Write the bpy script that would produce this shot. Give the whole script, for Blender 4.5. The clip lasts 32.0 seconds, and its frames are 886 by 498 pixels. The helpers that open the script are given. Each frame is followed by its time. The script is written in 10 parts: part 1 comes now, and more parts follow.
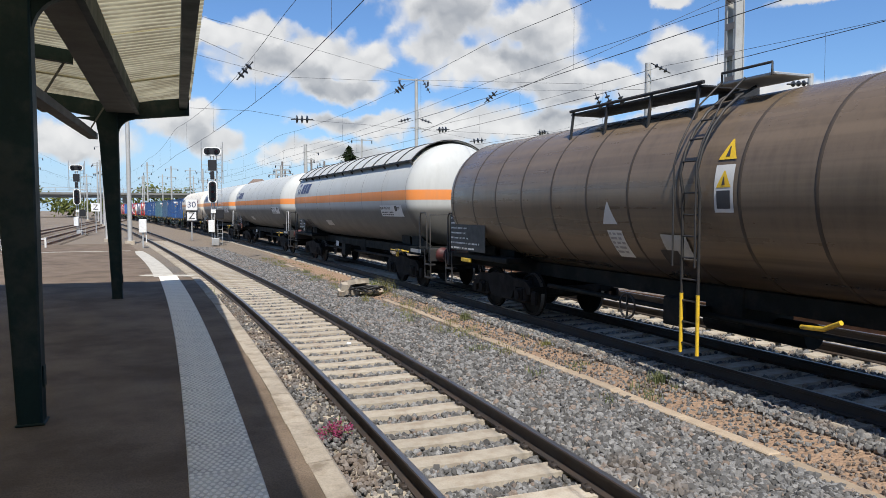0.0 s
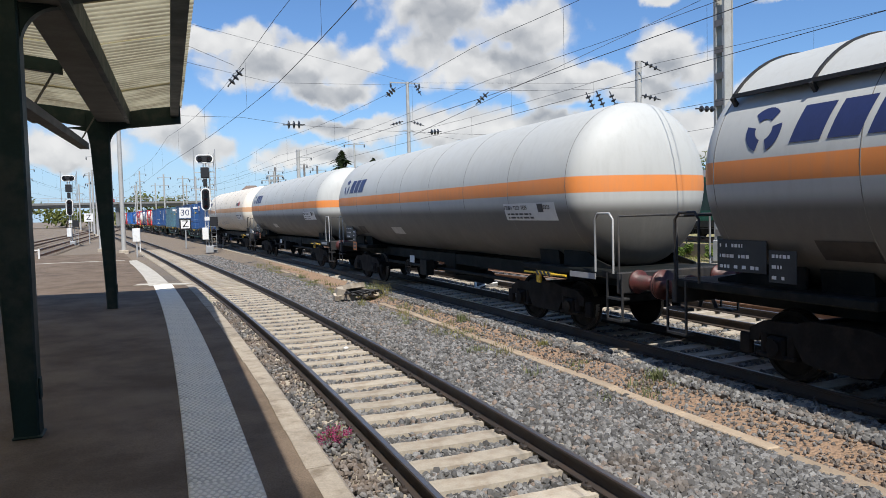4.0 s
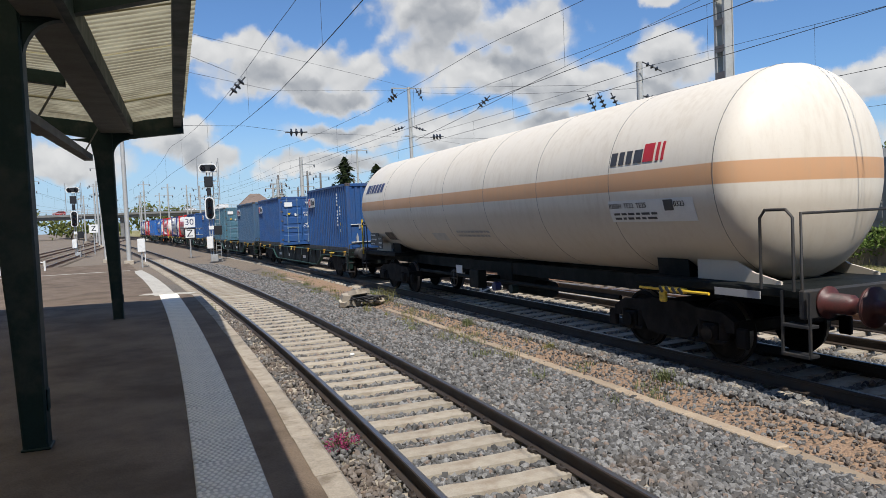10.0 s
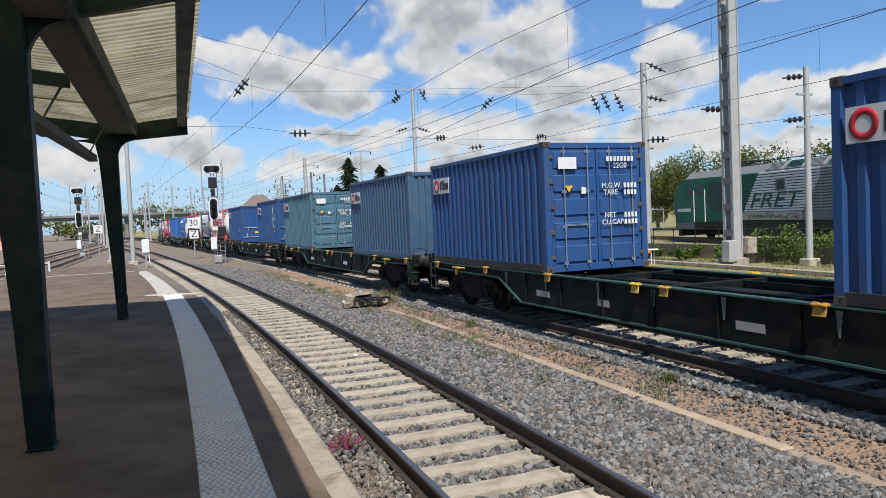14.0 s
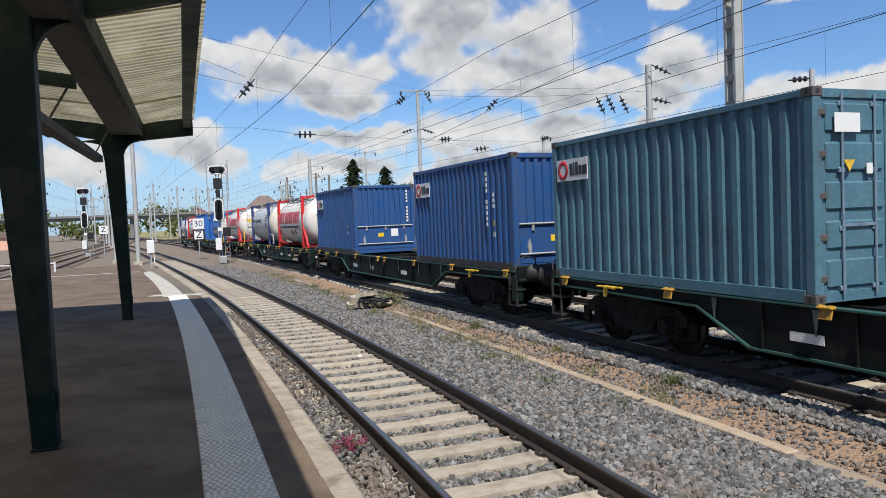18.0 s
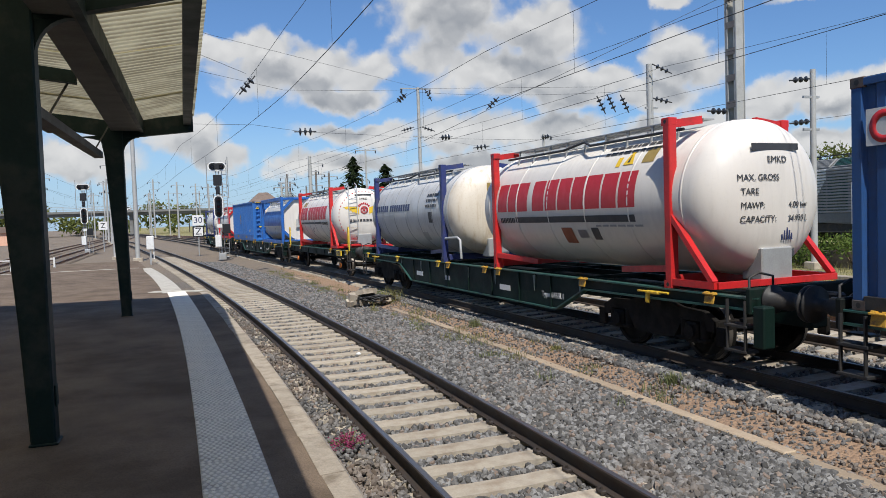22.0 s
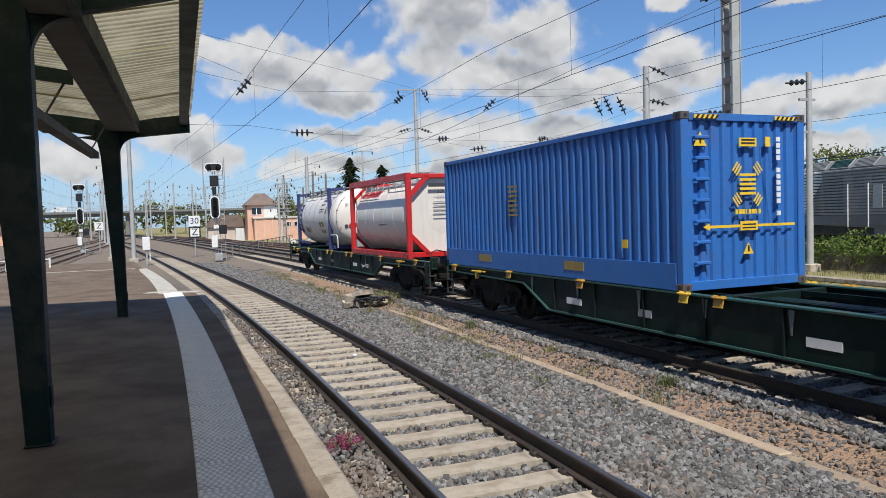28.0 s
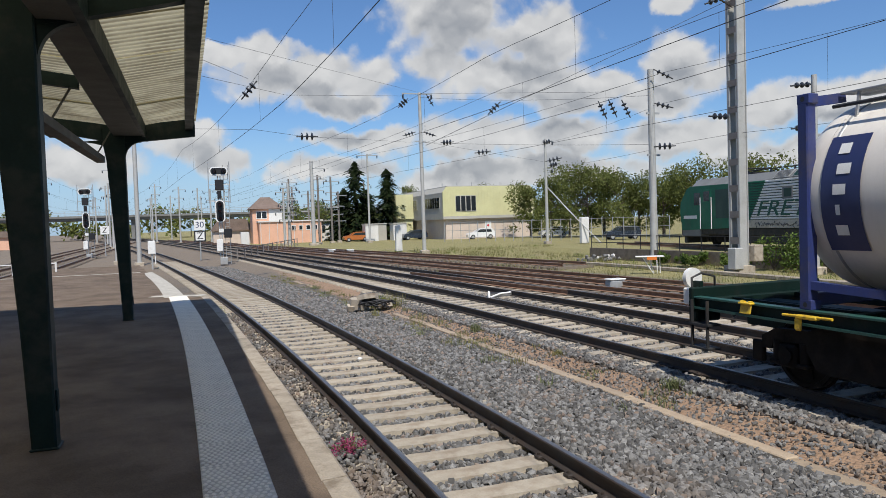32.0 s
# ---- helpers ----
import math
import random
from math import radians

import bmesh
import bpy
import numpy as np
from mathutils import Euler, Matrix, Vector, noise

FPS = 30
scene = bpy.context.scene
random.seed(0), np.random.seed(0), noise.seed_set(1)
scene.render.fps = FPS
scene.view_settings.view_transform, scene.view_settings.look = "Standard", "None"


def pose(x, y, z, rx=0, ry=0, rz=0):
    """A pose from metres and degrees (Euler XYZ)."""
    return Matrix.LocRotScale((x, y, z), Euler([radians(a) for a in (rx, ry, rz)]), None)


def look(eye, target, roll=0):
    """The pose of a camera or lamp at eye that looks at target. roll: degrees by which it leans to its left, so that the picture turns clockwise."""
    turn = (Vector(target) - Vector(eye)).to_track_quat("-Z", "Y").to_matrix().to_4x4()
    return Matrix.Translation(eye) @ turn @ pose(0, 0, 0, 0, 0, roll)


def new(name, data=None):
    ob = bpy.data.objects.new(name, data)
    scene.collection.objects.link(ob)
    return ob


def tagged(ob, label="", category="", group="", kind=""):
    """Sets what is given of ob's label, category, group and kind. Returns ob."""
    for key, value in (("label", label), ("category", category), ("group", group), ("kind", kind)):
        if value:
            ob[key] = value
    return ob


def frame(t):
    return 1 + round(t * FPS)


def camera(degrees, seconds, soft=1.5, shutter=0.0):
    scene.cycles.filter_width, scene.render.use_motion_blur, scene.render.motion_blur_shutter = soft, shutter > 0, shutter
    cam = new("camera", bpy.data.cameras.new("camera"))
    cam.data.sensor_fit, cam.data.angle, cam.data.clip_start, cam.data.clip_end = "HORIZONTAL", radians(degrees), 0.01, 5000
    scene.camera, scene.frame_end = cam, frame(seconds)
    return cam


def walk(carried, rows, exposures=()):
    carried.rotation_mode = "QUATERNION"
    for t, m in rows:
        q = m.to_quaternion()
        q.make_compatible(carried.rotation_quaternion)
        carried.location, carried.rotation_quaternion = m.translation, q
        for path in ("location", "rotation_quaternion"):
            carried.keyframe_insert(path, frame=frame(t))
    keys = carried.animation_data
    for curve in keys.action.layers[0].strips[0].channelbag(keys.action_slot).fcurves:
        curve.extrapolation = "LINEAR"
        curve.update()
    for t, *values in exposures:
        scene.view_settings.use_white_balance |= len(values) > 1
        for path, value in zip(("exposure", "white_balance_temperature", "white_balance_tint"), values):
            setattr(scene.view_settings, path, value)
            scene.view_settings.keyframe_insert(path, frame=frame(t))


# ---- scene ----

# ---- camera: held by hand on the platform, turning a little, standing in one spot ----
cam = camera(62.73, 32.0, soft=0.5, shutter=0.0)
EYE = Vector((0.0, 0.0, 2.304))
# seconds, heading to the right of the track, tilt and lean, in degrees
VIEW = [
    (0, 19.273, -3.149, -0.100), (0.5, 19.351, -3.044, -0.232), (1, 19.412, -2.981, 0.079), (1.5, 19.445, -2.946, 0.068),
    (2, 19.524, -2.977, -0.215), (2.5, 19.619, -3.020, -0.367), (3, 19.706, -3.049, -0.733), (3.5, 19.727, -3.013, -1.078),
    (5.5, 19.465, -2.888, -2.001), (6, 19.477, -2.792, -1.963), (6.5, 19.481, -2.696, -2.060), (7, 19.525, -2.670, -2.114),
    (7.5, 19.557, -2.738, -2.104), (8, 19.516, -2.796, -2.143), (8.5, 19.530, -2.799, -2.141), (9, 19.530, -2.734, -2.262),
    (9.5, 19.463, -2.671, -2.397), (10, 19.347, -2.614, -2.480), (10.5, 19.285, -2.580, -2.495), (11, 19.281, -2.482, -2.486),
    (11.5, 19.280, -2.411, -2.482), (12, 19.302, -2.373, -2.509), (12.5, 19.270, -2.409, -2.493), (13, 19.217, -2.478, -2.550),
    (13.5, 19.204, -2.507, -2.531), (14, 19.069, -2.530, -2.460), (14.5, 18.956, -2.546, -2.410), (16.5, 18.728, -2.465, -2.200),
    (17, 18.707, -2.374, -2.251), (17.5, 18.702, -2.392, -2.302), (18, 18.729, -2.397, -2.288), (18.5, 18.728, -2.398, -2.291),
    (19, 18.725, -2.355, -2.261), (19.5, 18.740, -2.290, -2.173), (20, 18.752, -2.340, -2.098), (20.5, 18.772, -2.418, -1.994),
    (21, 18.756, -2.471, -1.945), (21.5, 18.764, -2.504, -1.878), (22, 18.756, -2.549, -1.924), (22.5, 18.767, -2.586, -1.977),
    (23, 18.757, -2.629, -2.019), (23.5, 18.739, -2.672, -2.121), (24, 18.732, -2.697, -2.174), (24.5, 18.742, -2.717, -2.194),
    (25, 18.760, -2.734, -2.133), (25.5, 18.772, -2.740, -2.073), (27.5, 18.920, -2.576, -1.801), (28, 19.025, -2.450, -1.773),
    (28.5, 19.053, -2.322, -1.759), (29, 19.061, -2.272, -1.755), (29.5, 19.095, -2.230, -1.792), (30, 19.123, -2.195, -1.844),
    (30.5, 19.063, -2.173, -1.905), (31, 18.966, -2.158, -1.979), (31.5, 18.858, -2.160, -1.955), (32, 18.663, -2.162, -1.869),
]


def aim(yaw, tilt, lean):
    a, b = radians(yaw), radians(tilt)
    way = Vector((math.sin(a) * math.cos(b), math.cos(a) * math.cos(b), math.sin(b)))
    return look(EYE, EYE + way, lean)


walk(cam, [(t, aim(yaw, tilt, lean)) for t, yaw, tilt, lean in VIEW],
     exposures=[(0, 0.42), (7, 0.38), (9, 0.32), (10, 0.24), (11, 0.26), (13, 0.35), (19, 0.31), (21, 0.27), (22, 0.2), (25, 0.18), (28, 0.24), (31, 0.17), (32, 0.15)])

# ---- sun, sky and clouds ----
SUN_WAY = Vector((-0.077, -0.555, 0.83)).normalized()
sun = new("sun", bpy.data.lights.new("sun", "SUN"))
sun.data.energy, sun.data.angle, sun.data.color = 4.6, radians(0.55), (1.0, 0.95, 0.87)
sun.matrix_world = look(SUN_WAY * 50, (0, 0, 0))


class Nodes:
    """Short hand for building a node tree."""

    def __init__(self, tree):
        self.tree = tree
        tree.nodes.clear()

    def add(self, kind, props=None, **ins):
        n = self.tree.nodes.new(kind)
        for k, val in (props or {}).items():
            setattr(n, k, val)
        for k, val in ins.items():
            self.put(n, k, val)
        return n

    def put(self, n, k, val):
        if k.startswith("i") and k[1:].isdigit():
            sock = n.inputs[int(k[1:])]
        else:
            sock = n.inputs[k.replace("_", " ")]
        if isinstance(val, bpy.types.NodeSocket):
            self.tree.links.new(val, sock)
        elif isinstance(val, bpy.types.Node):
            self.tree.links.new(val.outputs[0], sock)
        else:
            sock.default_value = val

    def math(self, op, a, b=0.0, c=0.0, clamp=False):
        return self.add("ShaderNodeMath", {"operation": op, "use_clamp": clamp}, i0=a, i1=b, i2=c).outputs[0]

    def vec(self, op, a, b=(0, 0, 0), out=0):
        return self.add("ShaderNodeVectorMath", {"operation": op}, i0=a, i1=b).outputs[out]

    def mix(self, fac, a, b, blend="MIX"):
        n = self.tree.nodes.new("ShaderNodeMix")
        n.data_type, n.blend_type = "RGBA", blend
        for i, val in ((0, fac), (6, a), (7, b)):
            if isinstance(val, bpy.types.NodeSocket):
                self.tree.links.new(val, n.inputs[i])
            else:
                n.inputs[i].default_value = (*val, 1) if isinstance(val, tuple) and len(val) == 3 else val
        return n.outputs[2]

    def ramp(self, x, lo, hi, a=0.0, b=1.0, smooth=True):
        n = self.tree.nodes.new("ShaderNodeMapRange")
        n.interpolation_type = "SMOOTHSTEP" if smooth else "LINEAR"
        for i, val in enumerate((x, lo, hi, a, b)):
            if isinstance(val, bpy.types.NodeSocket):
                self.tree.links.new(val, n.inputs[i])
            else:
                n.inputs[i].default_value = val
        return n.outputs[0]

    def noise(self, vec, scale, detail=4.0, rough=0.55, out=0):
        n = self.add("ShaderNodeTexNoise", Scale=scale, Detail=detail, Roughness=rough)
        if vec is not None:
            self.put(n, "Vector", vec)
        return n.outputs[out]


world = bpy.data.worlds.new("sky")
scene.world = world
world.use_nodes = True
W = Nodes(world.node_tree)
sky = W.add("ShaderNodeTexSky", {"sky_type": "NISHITA", "sun_disc": False})
sky.sun_elevation, sky.sun_rotation = math.asin(SUN_WAY.z), math.atan2(SUN_WAY.x, SUN_WAY.y)
sky.air_density, sky.dust_density, sky.ozone_density, sky.altitude = 1.0, 0.6, 2.0, 200
way = W.add("ShaderNodeTexCoord").outputs["Generated"]
height = W.add("ShaderNodeSeparateXYZ", Vector=way).outputs["Z"]

# heaps of cloud: heading, height (degrees), half width and half height
HEAPS = [(8.5, 11.2, 7.0, 2.4), (5.5, 13.2, 2.8, 1.6), (9.8, 12.2, 3.0, 1.5), (13.0, 11.2, 2.8, 1.8), (11.5, 9.2, 4.6, 1.1), (2.4, 12.9, 2.0, 1.0),
         (20.5, 15.6, 5.6, 3.3), (26.5, 14.4, 4.6, 2.6), (22.0, 19.0, 6.0, 2.6), (24.0, 10.8, 7.0, 2.0), (28.5, 9.4, 3.6, 1.9), (18.2, 12.0, 2.3, 1.8),
         (32.0, 9.8, 2.7, 1.4), (36.8, 11.2, 2.7, 2.2), (39.2, 10.0, 2.2, 1.7), (35.0, 8.5, 3.8, 1.4),
         (47.0, 8.0, 5.0, 1.6), (43.2, 7.4, 2.2, 1.3), (54.0, 8.4, 5.5, 1.9),
         (13.0, 6.5, 5.0, 1.0), (21.0, 6.4, 6.0, 1.7), (28.5, 6.2, 6.0, 1.7), (37.0, 5.6, 7.0, 1.6), (10.0, 4.4, 5.0, 1.0), (25.0, 3.6, 12.0, 1.4),
         (45.0, 4.2, 9.0, 1.4), (-0.5, 6.6, 3.3, 1.9), (2.0, 5.0, 2.6, 1.3), (-7.0, 5.0, 4.0, 1.6), (36.9, 15.8, 1.7, 0.9), (46.5, 14.4, 3.0, 0.6),
         (-40.0, 15.0, 9.0, 4.0), (92.0, 16.0, 10.0, 5.0), (-90.0, 18.0, 11.0, 5.0), (150.0, 14.0, 10.0, 4.5), (-150.0, 20.0, 10.0, 5.0)]


def heap_field(vec):
    """How deep a direction, as heading and height, lies inside the heaps of cloud: 1 in the middle of one, 0 at its rim."""
    total = None
    for az, el, wide, tall in HEAPS:
        sx, sy = 1 / radians(wide), 1 / radians(tall)
        flat = W.add("ShaderNodeVectorMath", {"operation": "MULTIPLY_ADD"}, i0=vec, i1=(sx, sy, 0.0), i2=(-radians(az) * sx, -radians(el) * sy, 0.0)).outputs[0]
        one = W.math("SUBTRACT", 1.0, W.vec("LENGTH", flat, out=1))
        total = one if total is None else W.math("SMOOTH_MAX", total, one, 0.25)
    return total


# the direction as heading and height, in radians
parts_ = W.add("ShaderNodeSeparateXYZ", Vector=way)
heading = W.math("ARCTAN2", parts_.outputs["X"], parts_.outputs["Y"])
rise = W.math("ARCSINE", height)
chart = W.add("ShaderNodeCombineXYZ", X=heading, Y=rise).outputs[0]


def spread(noise_colour, amount):
    return W.vec("MULTIPLY", W.vec("SUBTRACT", noise_colour, (0.5, 0.5, 0.5)), (amount, amount, amount))


torn = W.vec("ADD", chart, W.vec("ADD", spread(W.noise(chart, 9.0, 3.0, 0.5, 1), 0.05), spread(W.noise(chart, 38.0, 6.0, 0.6, 1), 0.026)))
LIFT = (0.0, 0.009, 0.0)
torn_up = W.vec("ADD", torn, LIFT)


def puffs(vec, scale):
    """Rounded lumps, as on the tops of fair-weather clouds."""
    v = W.add("ShaderNodeTexVoronoi", {"feature": "SMOOTH_F1"}, Vector=vec, Scale=scale, Smoothness=0.5)
    return W.math("SUBTRACT", 0.5, v.outputs["Distance"])


def lumps(vec):
    return W.math("ADD", W.math("MULTIPLY", puffs(vec, 19.0), 0.62), W.math("MULTIPLY", puffs(vec, 47.0), 0.30))


billow = W.noise(torn, 13.0, 7.0, 0.58)
here, just_above = lumps(torn), lumps(torn_up)
raw = W.math("ADD", heap_field(torn), W.math("ADD", W.math("MULTIPLY", W.math("SUBTRACT", billow, 0.5), 0.85), W.math("SUBTRACT", here, -0.1)))
cover = W.ramp(raw, -0.04, 0.46)
# the grey undersides lie where there is much cloud above; each lump is lighter on its upper side
over = W.vec("ADD", torn, (0.0, 0.034, 0.0))
mass = W.math("ADD", heap_field(over), W.math("MULTIPLY", W.math("SUBTRACT", W.noise(over, 11.0, 5.0, 0.55), 0.5), 1.6))
grey = W.math("MULTIPLY", W.ramp(mass, -0.05, 0.75), W.ramp(raw, 0.15, 0.7))
relief = W.math("MULTIPLY", W.math("SUBTRACT", here, just_above), 1.25)
tone = W.math("ADD", W.math("SUBTRACT", 0.82, W.math("MULTIPLY", grey, 0.68)), relief, clamp=True)
low = W.ramp(height, 0.0, 0.16, 1.0, 0.0)
cloud_colour = W.mix(tone, (4.0, 4.25, 4.65), (8.8, 8.8, 8.75))
hazy = W.mix(W.math("MULTIPLY", low, 0.7), sky.outputs[0], (6.1, 6.4, 6.6))
blue = W.mix(1.0, hazy, (0.86, 1.15, 1.5), "MULTIPLY")
seen = W.mix(W.math("MULTIPLY", cover, 0.97), blue, cloud_colour)
back = W.add("ShaderNodeBackground", Color=seen, Strength=0.0725)
W.add("ShaderNodeOutputWorld", Surface=back.outputs[0])


# ---- materials ----
def material(name, colour, rough=0.6, metal=0.0, second=None, amount=0.35, scale=6.0, fine=60.0, bump=0.15, dirt=None,
             dirt_amount=0.5, dirt_scale=1.5, per_piece=0.0, spec=0.5, bump_scale=None, streak=0.0, coat=0.0):
    """A surface: base colour with mottling at two scales, an optional dirt layer, streaks down the sides and fine relief."""
    mt = bpy.data.materials.new(name)
    mt.use_nodes = True
    N = Nodes(mt.node_tree)
    co = N.add("ShaderNodeTexCoord").outputs["Object"]
    coarse, small = N.noise(co, scale, 5.0, 0.6), N.noise(co, fine, 3.0, 0.6)
    second = second or tuple(c * 0.62 for c in colour)
    col = N.mix(N.math("MULTIPLY", N.ramp(coarse, 0.3, 0.72), amount), colour, second)
    col = N.mix(N.math("MULTIPLY", N.ramp(small, 0.35, 0.7), amount * 0.6), col, tuple(c * 0.72 for c in second))
    if dirt:
        mask = N.noise(co, dirt_scale, 7.0, 0.68)
        if streak:
            down = N.vec("MULTIPLY", co, (streak, streak, 0.35))
            mask = N.math("ADD", N.math("MULTIPLY", mask, 0.5), N.math("MULTIPLY", N.noise(down, dirt_scale, 5.0, 0.6), 0.5))
        col = N.mix(N.math("MULTIPLY", N.ramp(mask, 0.47, 0.7), dirt_amount), col, dirt)
    if per_piece:
        info = N.add("ShaderNodeObjectInfo").outputs["Random"]
        col = N.mix(1.0, col, N.mix(info, (1 - per_piece,) * 3, (1 + per_piece,) * 3), "MULTIPLY")
    sh = N.add("ShaderNodeBsdfPrincipled", Base_Color=col, Metallic=metal)
    sh.inputs["Specular IOR Level"].default_value = spec
    sh.inputs["Coat Weight"].default_value = coat
    N.put(sh, "Roughness", N.ramp(coarse, 0.2, 0.8, max(rough - 0.1, 0.03), min(rough + 0.12, 1.0)))
    if bump:
        b = N.add("ShaderNodeBump", Strength=bump, Distance=0.01, Height=N.noise(co, bump_scale or fine, 4.0, 0.65))
        N.put(sh, "Normal", b)
    N.add("ShaderNodeOutputMaterial", Surface=sh)
    return mt


RUST = (0.16, 0.07, 0.035)
SOOT = (0.03, 0.028, 0.026)
ASPHALT = material("platform_asphalt", (0.22, 0.165, 0.12), 0.92, second=(0.105, 0.078, 0.056), amount=0.95, scale=1.2, fine=75, bump=1.0,
                   dirt=(0.17, 0.125, 0.088), dirt_amount=0.45, dirt_scale=0.5, spec=0.25)
KERB = material("kerb_stone", (0.40, 0.345, 0.275), 0.88, amount=0.6, scale=5, fine=60, bump=0.7, dirt=(0.15, 0.115, 0.08), dirt_amount=0.85, dirt_scale=3.6, per_piece=0.12)
TACTILE = material("tactile_paving", (0.62, 0.58, 0.50), 0.8, amount=0.25, scale=2, fine=60, bump=0.25, dirt=(0.24, 0.22, 0.19), dirt_amount=0.65, dirt_scale=4.0, per_piece=0.08)
STUD = material("pale_tactile_stud", (0.88, 0.83, 0.73), 0.75, amount=0.2, scale=3, fine=60, bump=0.1, dirt=(0.42, 0.4, 0.36), dirt_amount=0.5, dirt_scale=2.5)
WHITE_LINE = material("white_paint_line", (0.52, 0.49, 0.42), 0.8, amount=0.4, scale=4, fine=50, bump=0.25, dirt=(0.3, 0.25, 0.2), dirt_amount=0.6, dirt_scale=4)
EDGING = material("buff_edging_concrete", (0.40, 0.315, 0.225), 0.9, amount=0.5, scale=4, fine=50, bump=0.4, dirt=(0.24, 0.17, 0.12), dirt_amount=0.7, dirt_scale=3, per_piece=0.15)
CONCRETE = material("sleeper_concrete", (0.44, 0.385, 0.305), 0.85, amount=0.45, scale=5, fine=55, bump=0.35, dirt=(0.23, 0.165, 0.11), dirt_amount=0.6, dirt_scale=3.0, per_piece=0.14)
DARK_SLEEPER = material("oiled_sleeper", (0.20, 0.165, 0.13), 0.85, amount=0.5, scale=5, fine=50, bump=0.35, dirt=(0.08, 0.06, 0.05), dirt_amount=0.6, dirt_scale=3.0, per_piece=0.2)
RAIL_SIDE = material("rusty_rail_side", (0.03, 0.025, 0.022), 0.7, second=(0.06, 0.035, 0.022), amount=0.5, scale=4, fine=60, bump=0.3, dirt=SOOT, dirt_amount=0.6, dirt_scale=1.2)
RAIL_TOP = material("worn_rail_head", (0.34, 0.32, 0.30), 0.38, metal=0.9, amount=0.35, scale=3, fine=40, bump=0.05)
BROWN_RAIL = material("brown_rusty_rail", (0.27, 0.17, 0.11), 0.8, second=RUST, amount=0.6, scale=4, fine=60, bump=0.3)
BALLAST_STONE = material("ballast_stone", (0.215, 0.21, 0.205), 0.85, second=(0.12, 0.118, 0.118), amount=0.8, scale=7, fine=70, bump=0.35)
GREEN_PAINT = material("dark_green_paint", (0.006, 0.021, 0.019), 0.55, spec=0.25, amount=0.5, scale=3, fine=40, bump=0.1, dirt=(0.05, 0.05, 0.045), dirt_amount=0.5, dirt_scale=2)
STEEL_GREY = material("galvanised_steel", (0.42, 0.43, 0.43), 0.55, metal=0.35, amount=0.35, scale=3, fine=40, bump=0.1, dirt=(0.26, 0.24, 0.22), dirt_amount=0.4, dirt_scale=1)
DARK_STEEL = material("dark_steel", (0.03, 0.03, 0.031), 0.6, metal=0.2, amount=0.4, scale=4, fine=50, bump=0.2, dirt=(0.09, 0.07, 0.05), dirt_amount=0.5, dirt_scale=3)
BLACK = material("matt_black_metal", (0.022, 0.022, 0.024), 0.55, amount=0.4, scale=6, fine=40, bump=0.1)
WHITE = material("white_enamel", (0.76, 0.76, 0.74), 0.45, amount=0.15, scale=4, fine=30, bump=0.04, dirt=(0.45, 0.42, 0.36), dirt_amount=0.35, dirt_scale=5)
YELLOW = material("yellow_paint", (0.72, 0.47, 0.03), 0.5, amount=0.35, scale=9, fine=50, bump=0.1, dirt=(0.2, 0.11, 0.04), dirt_amount=0.7, dirt_scale=9)
CABLE = material("dark_cable", (0.05, 0.052, 0.056), 0.6, metal=0.3, amount=0.3, bump=0)
BROWN_INSULATOR = material("glazed_insulator", (0.03, 0.035, 0.045), 0.25, amount=0.2, bump=0)


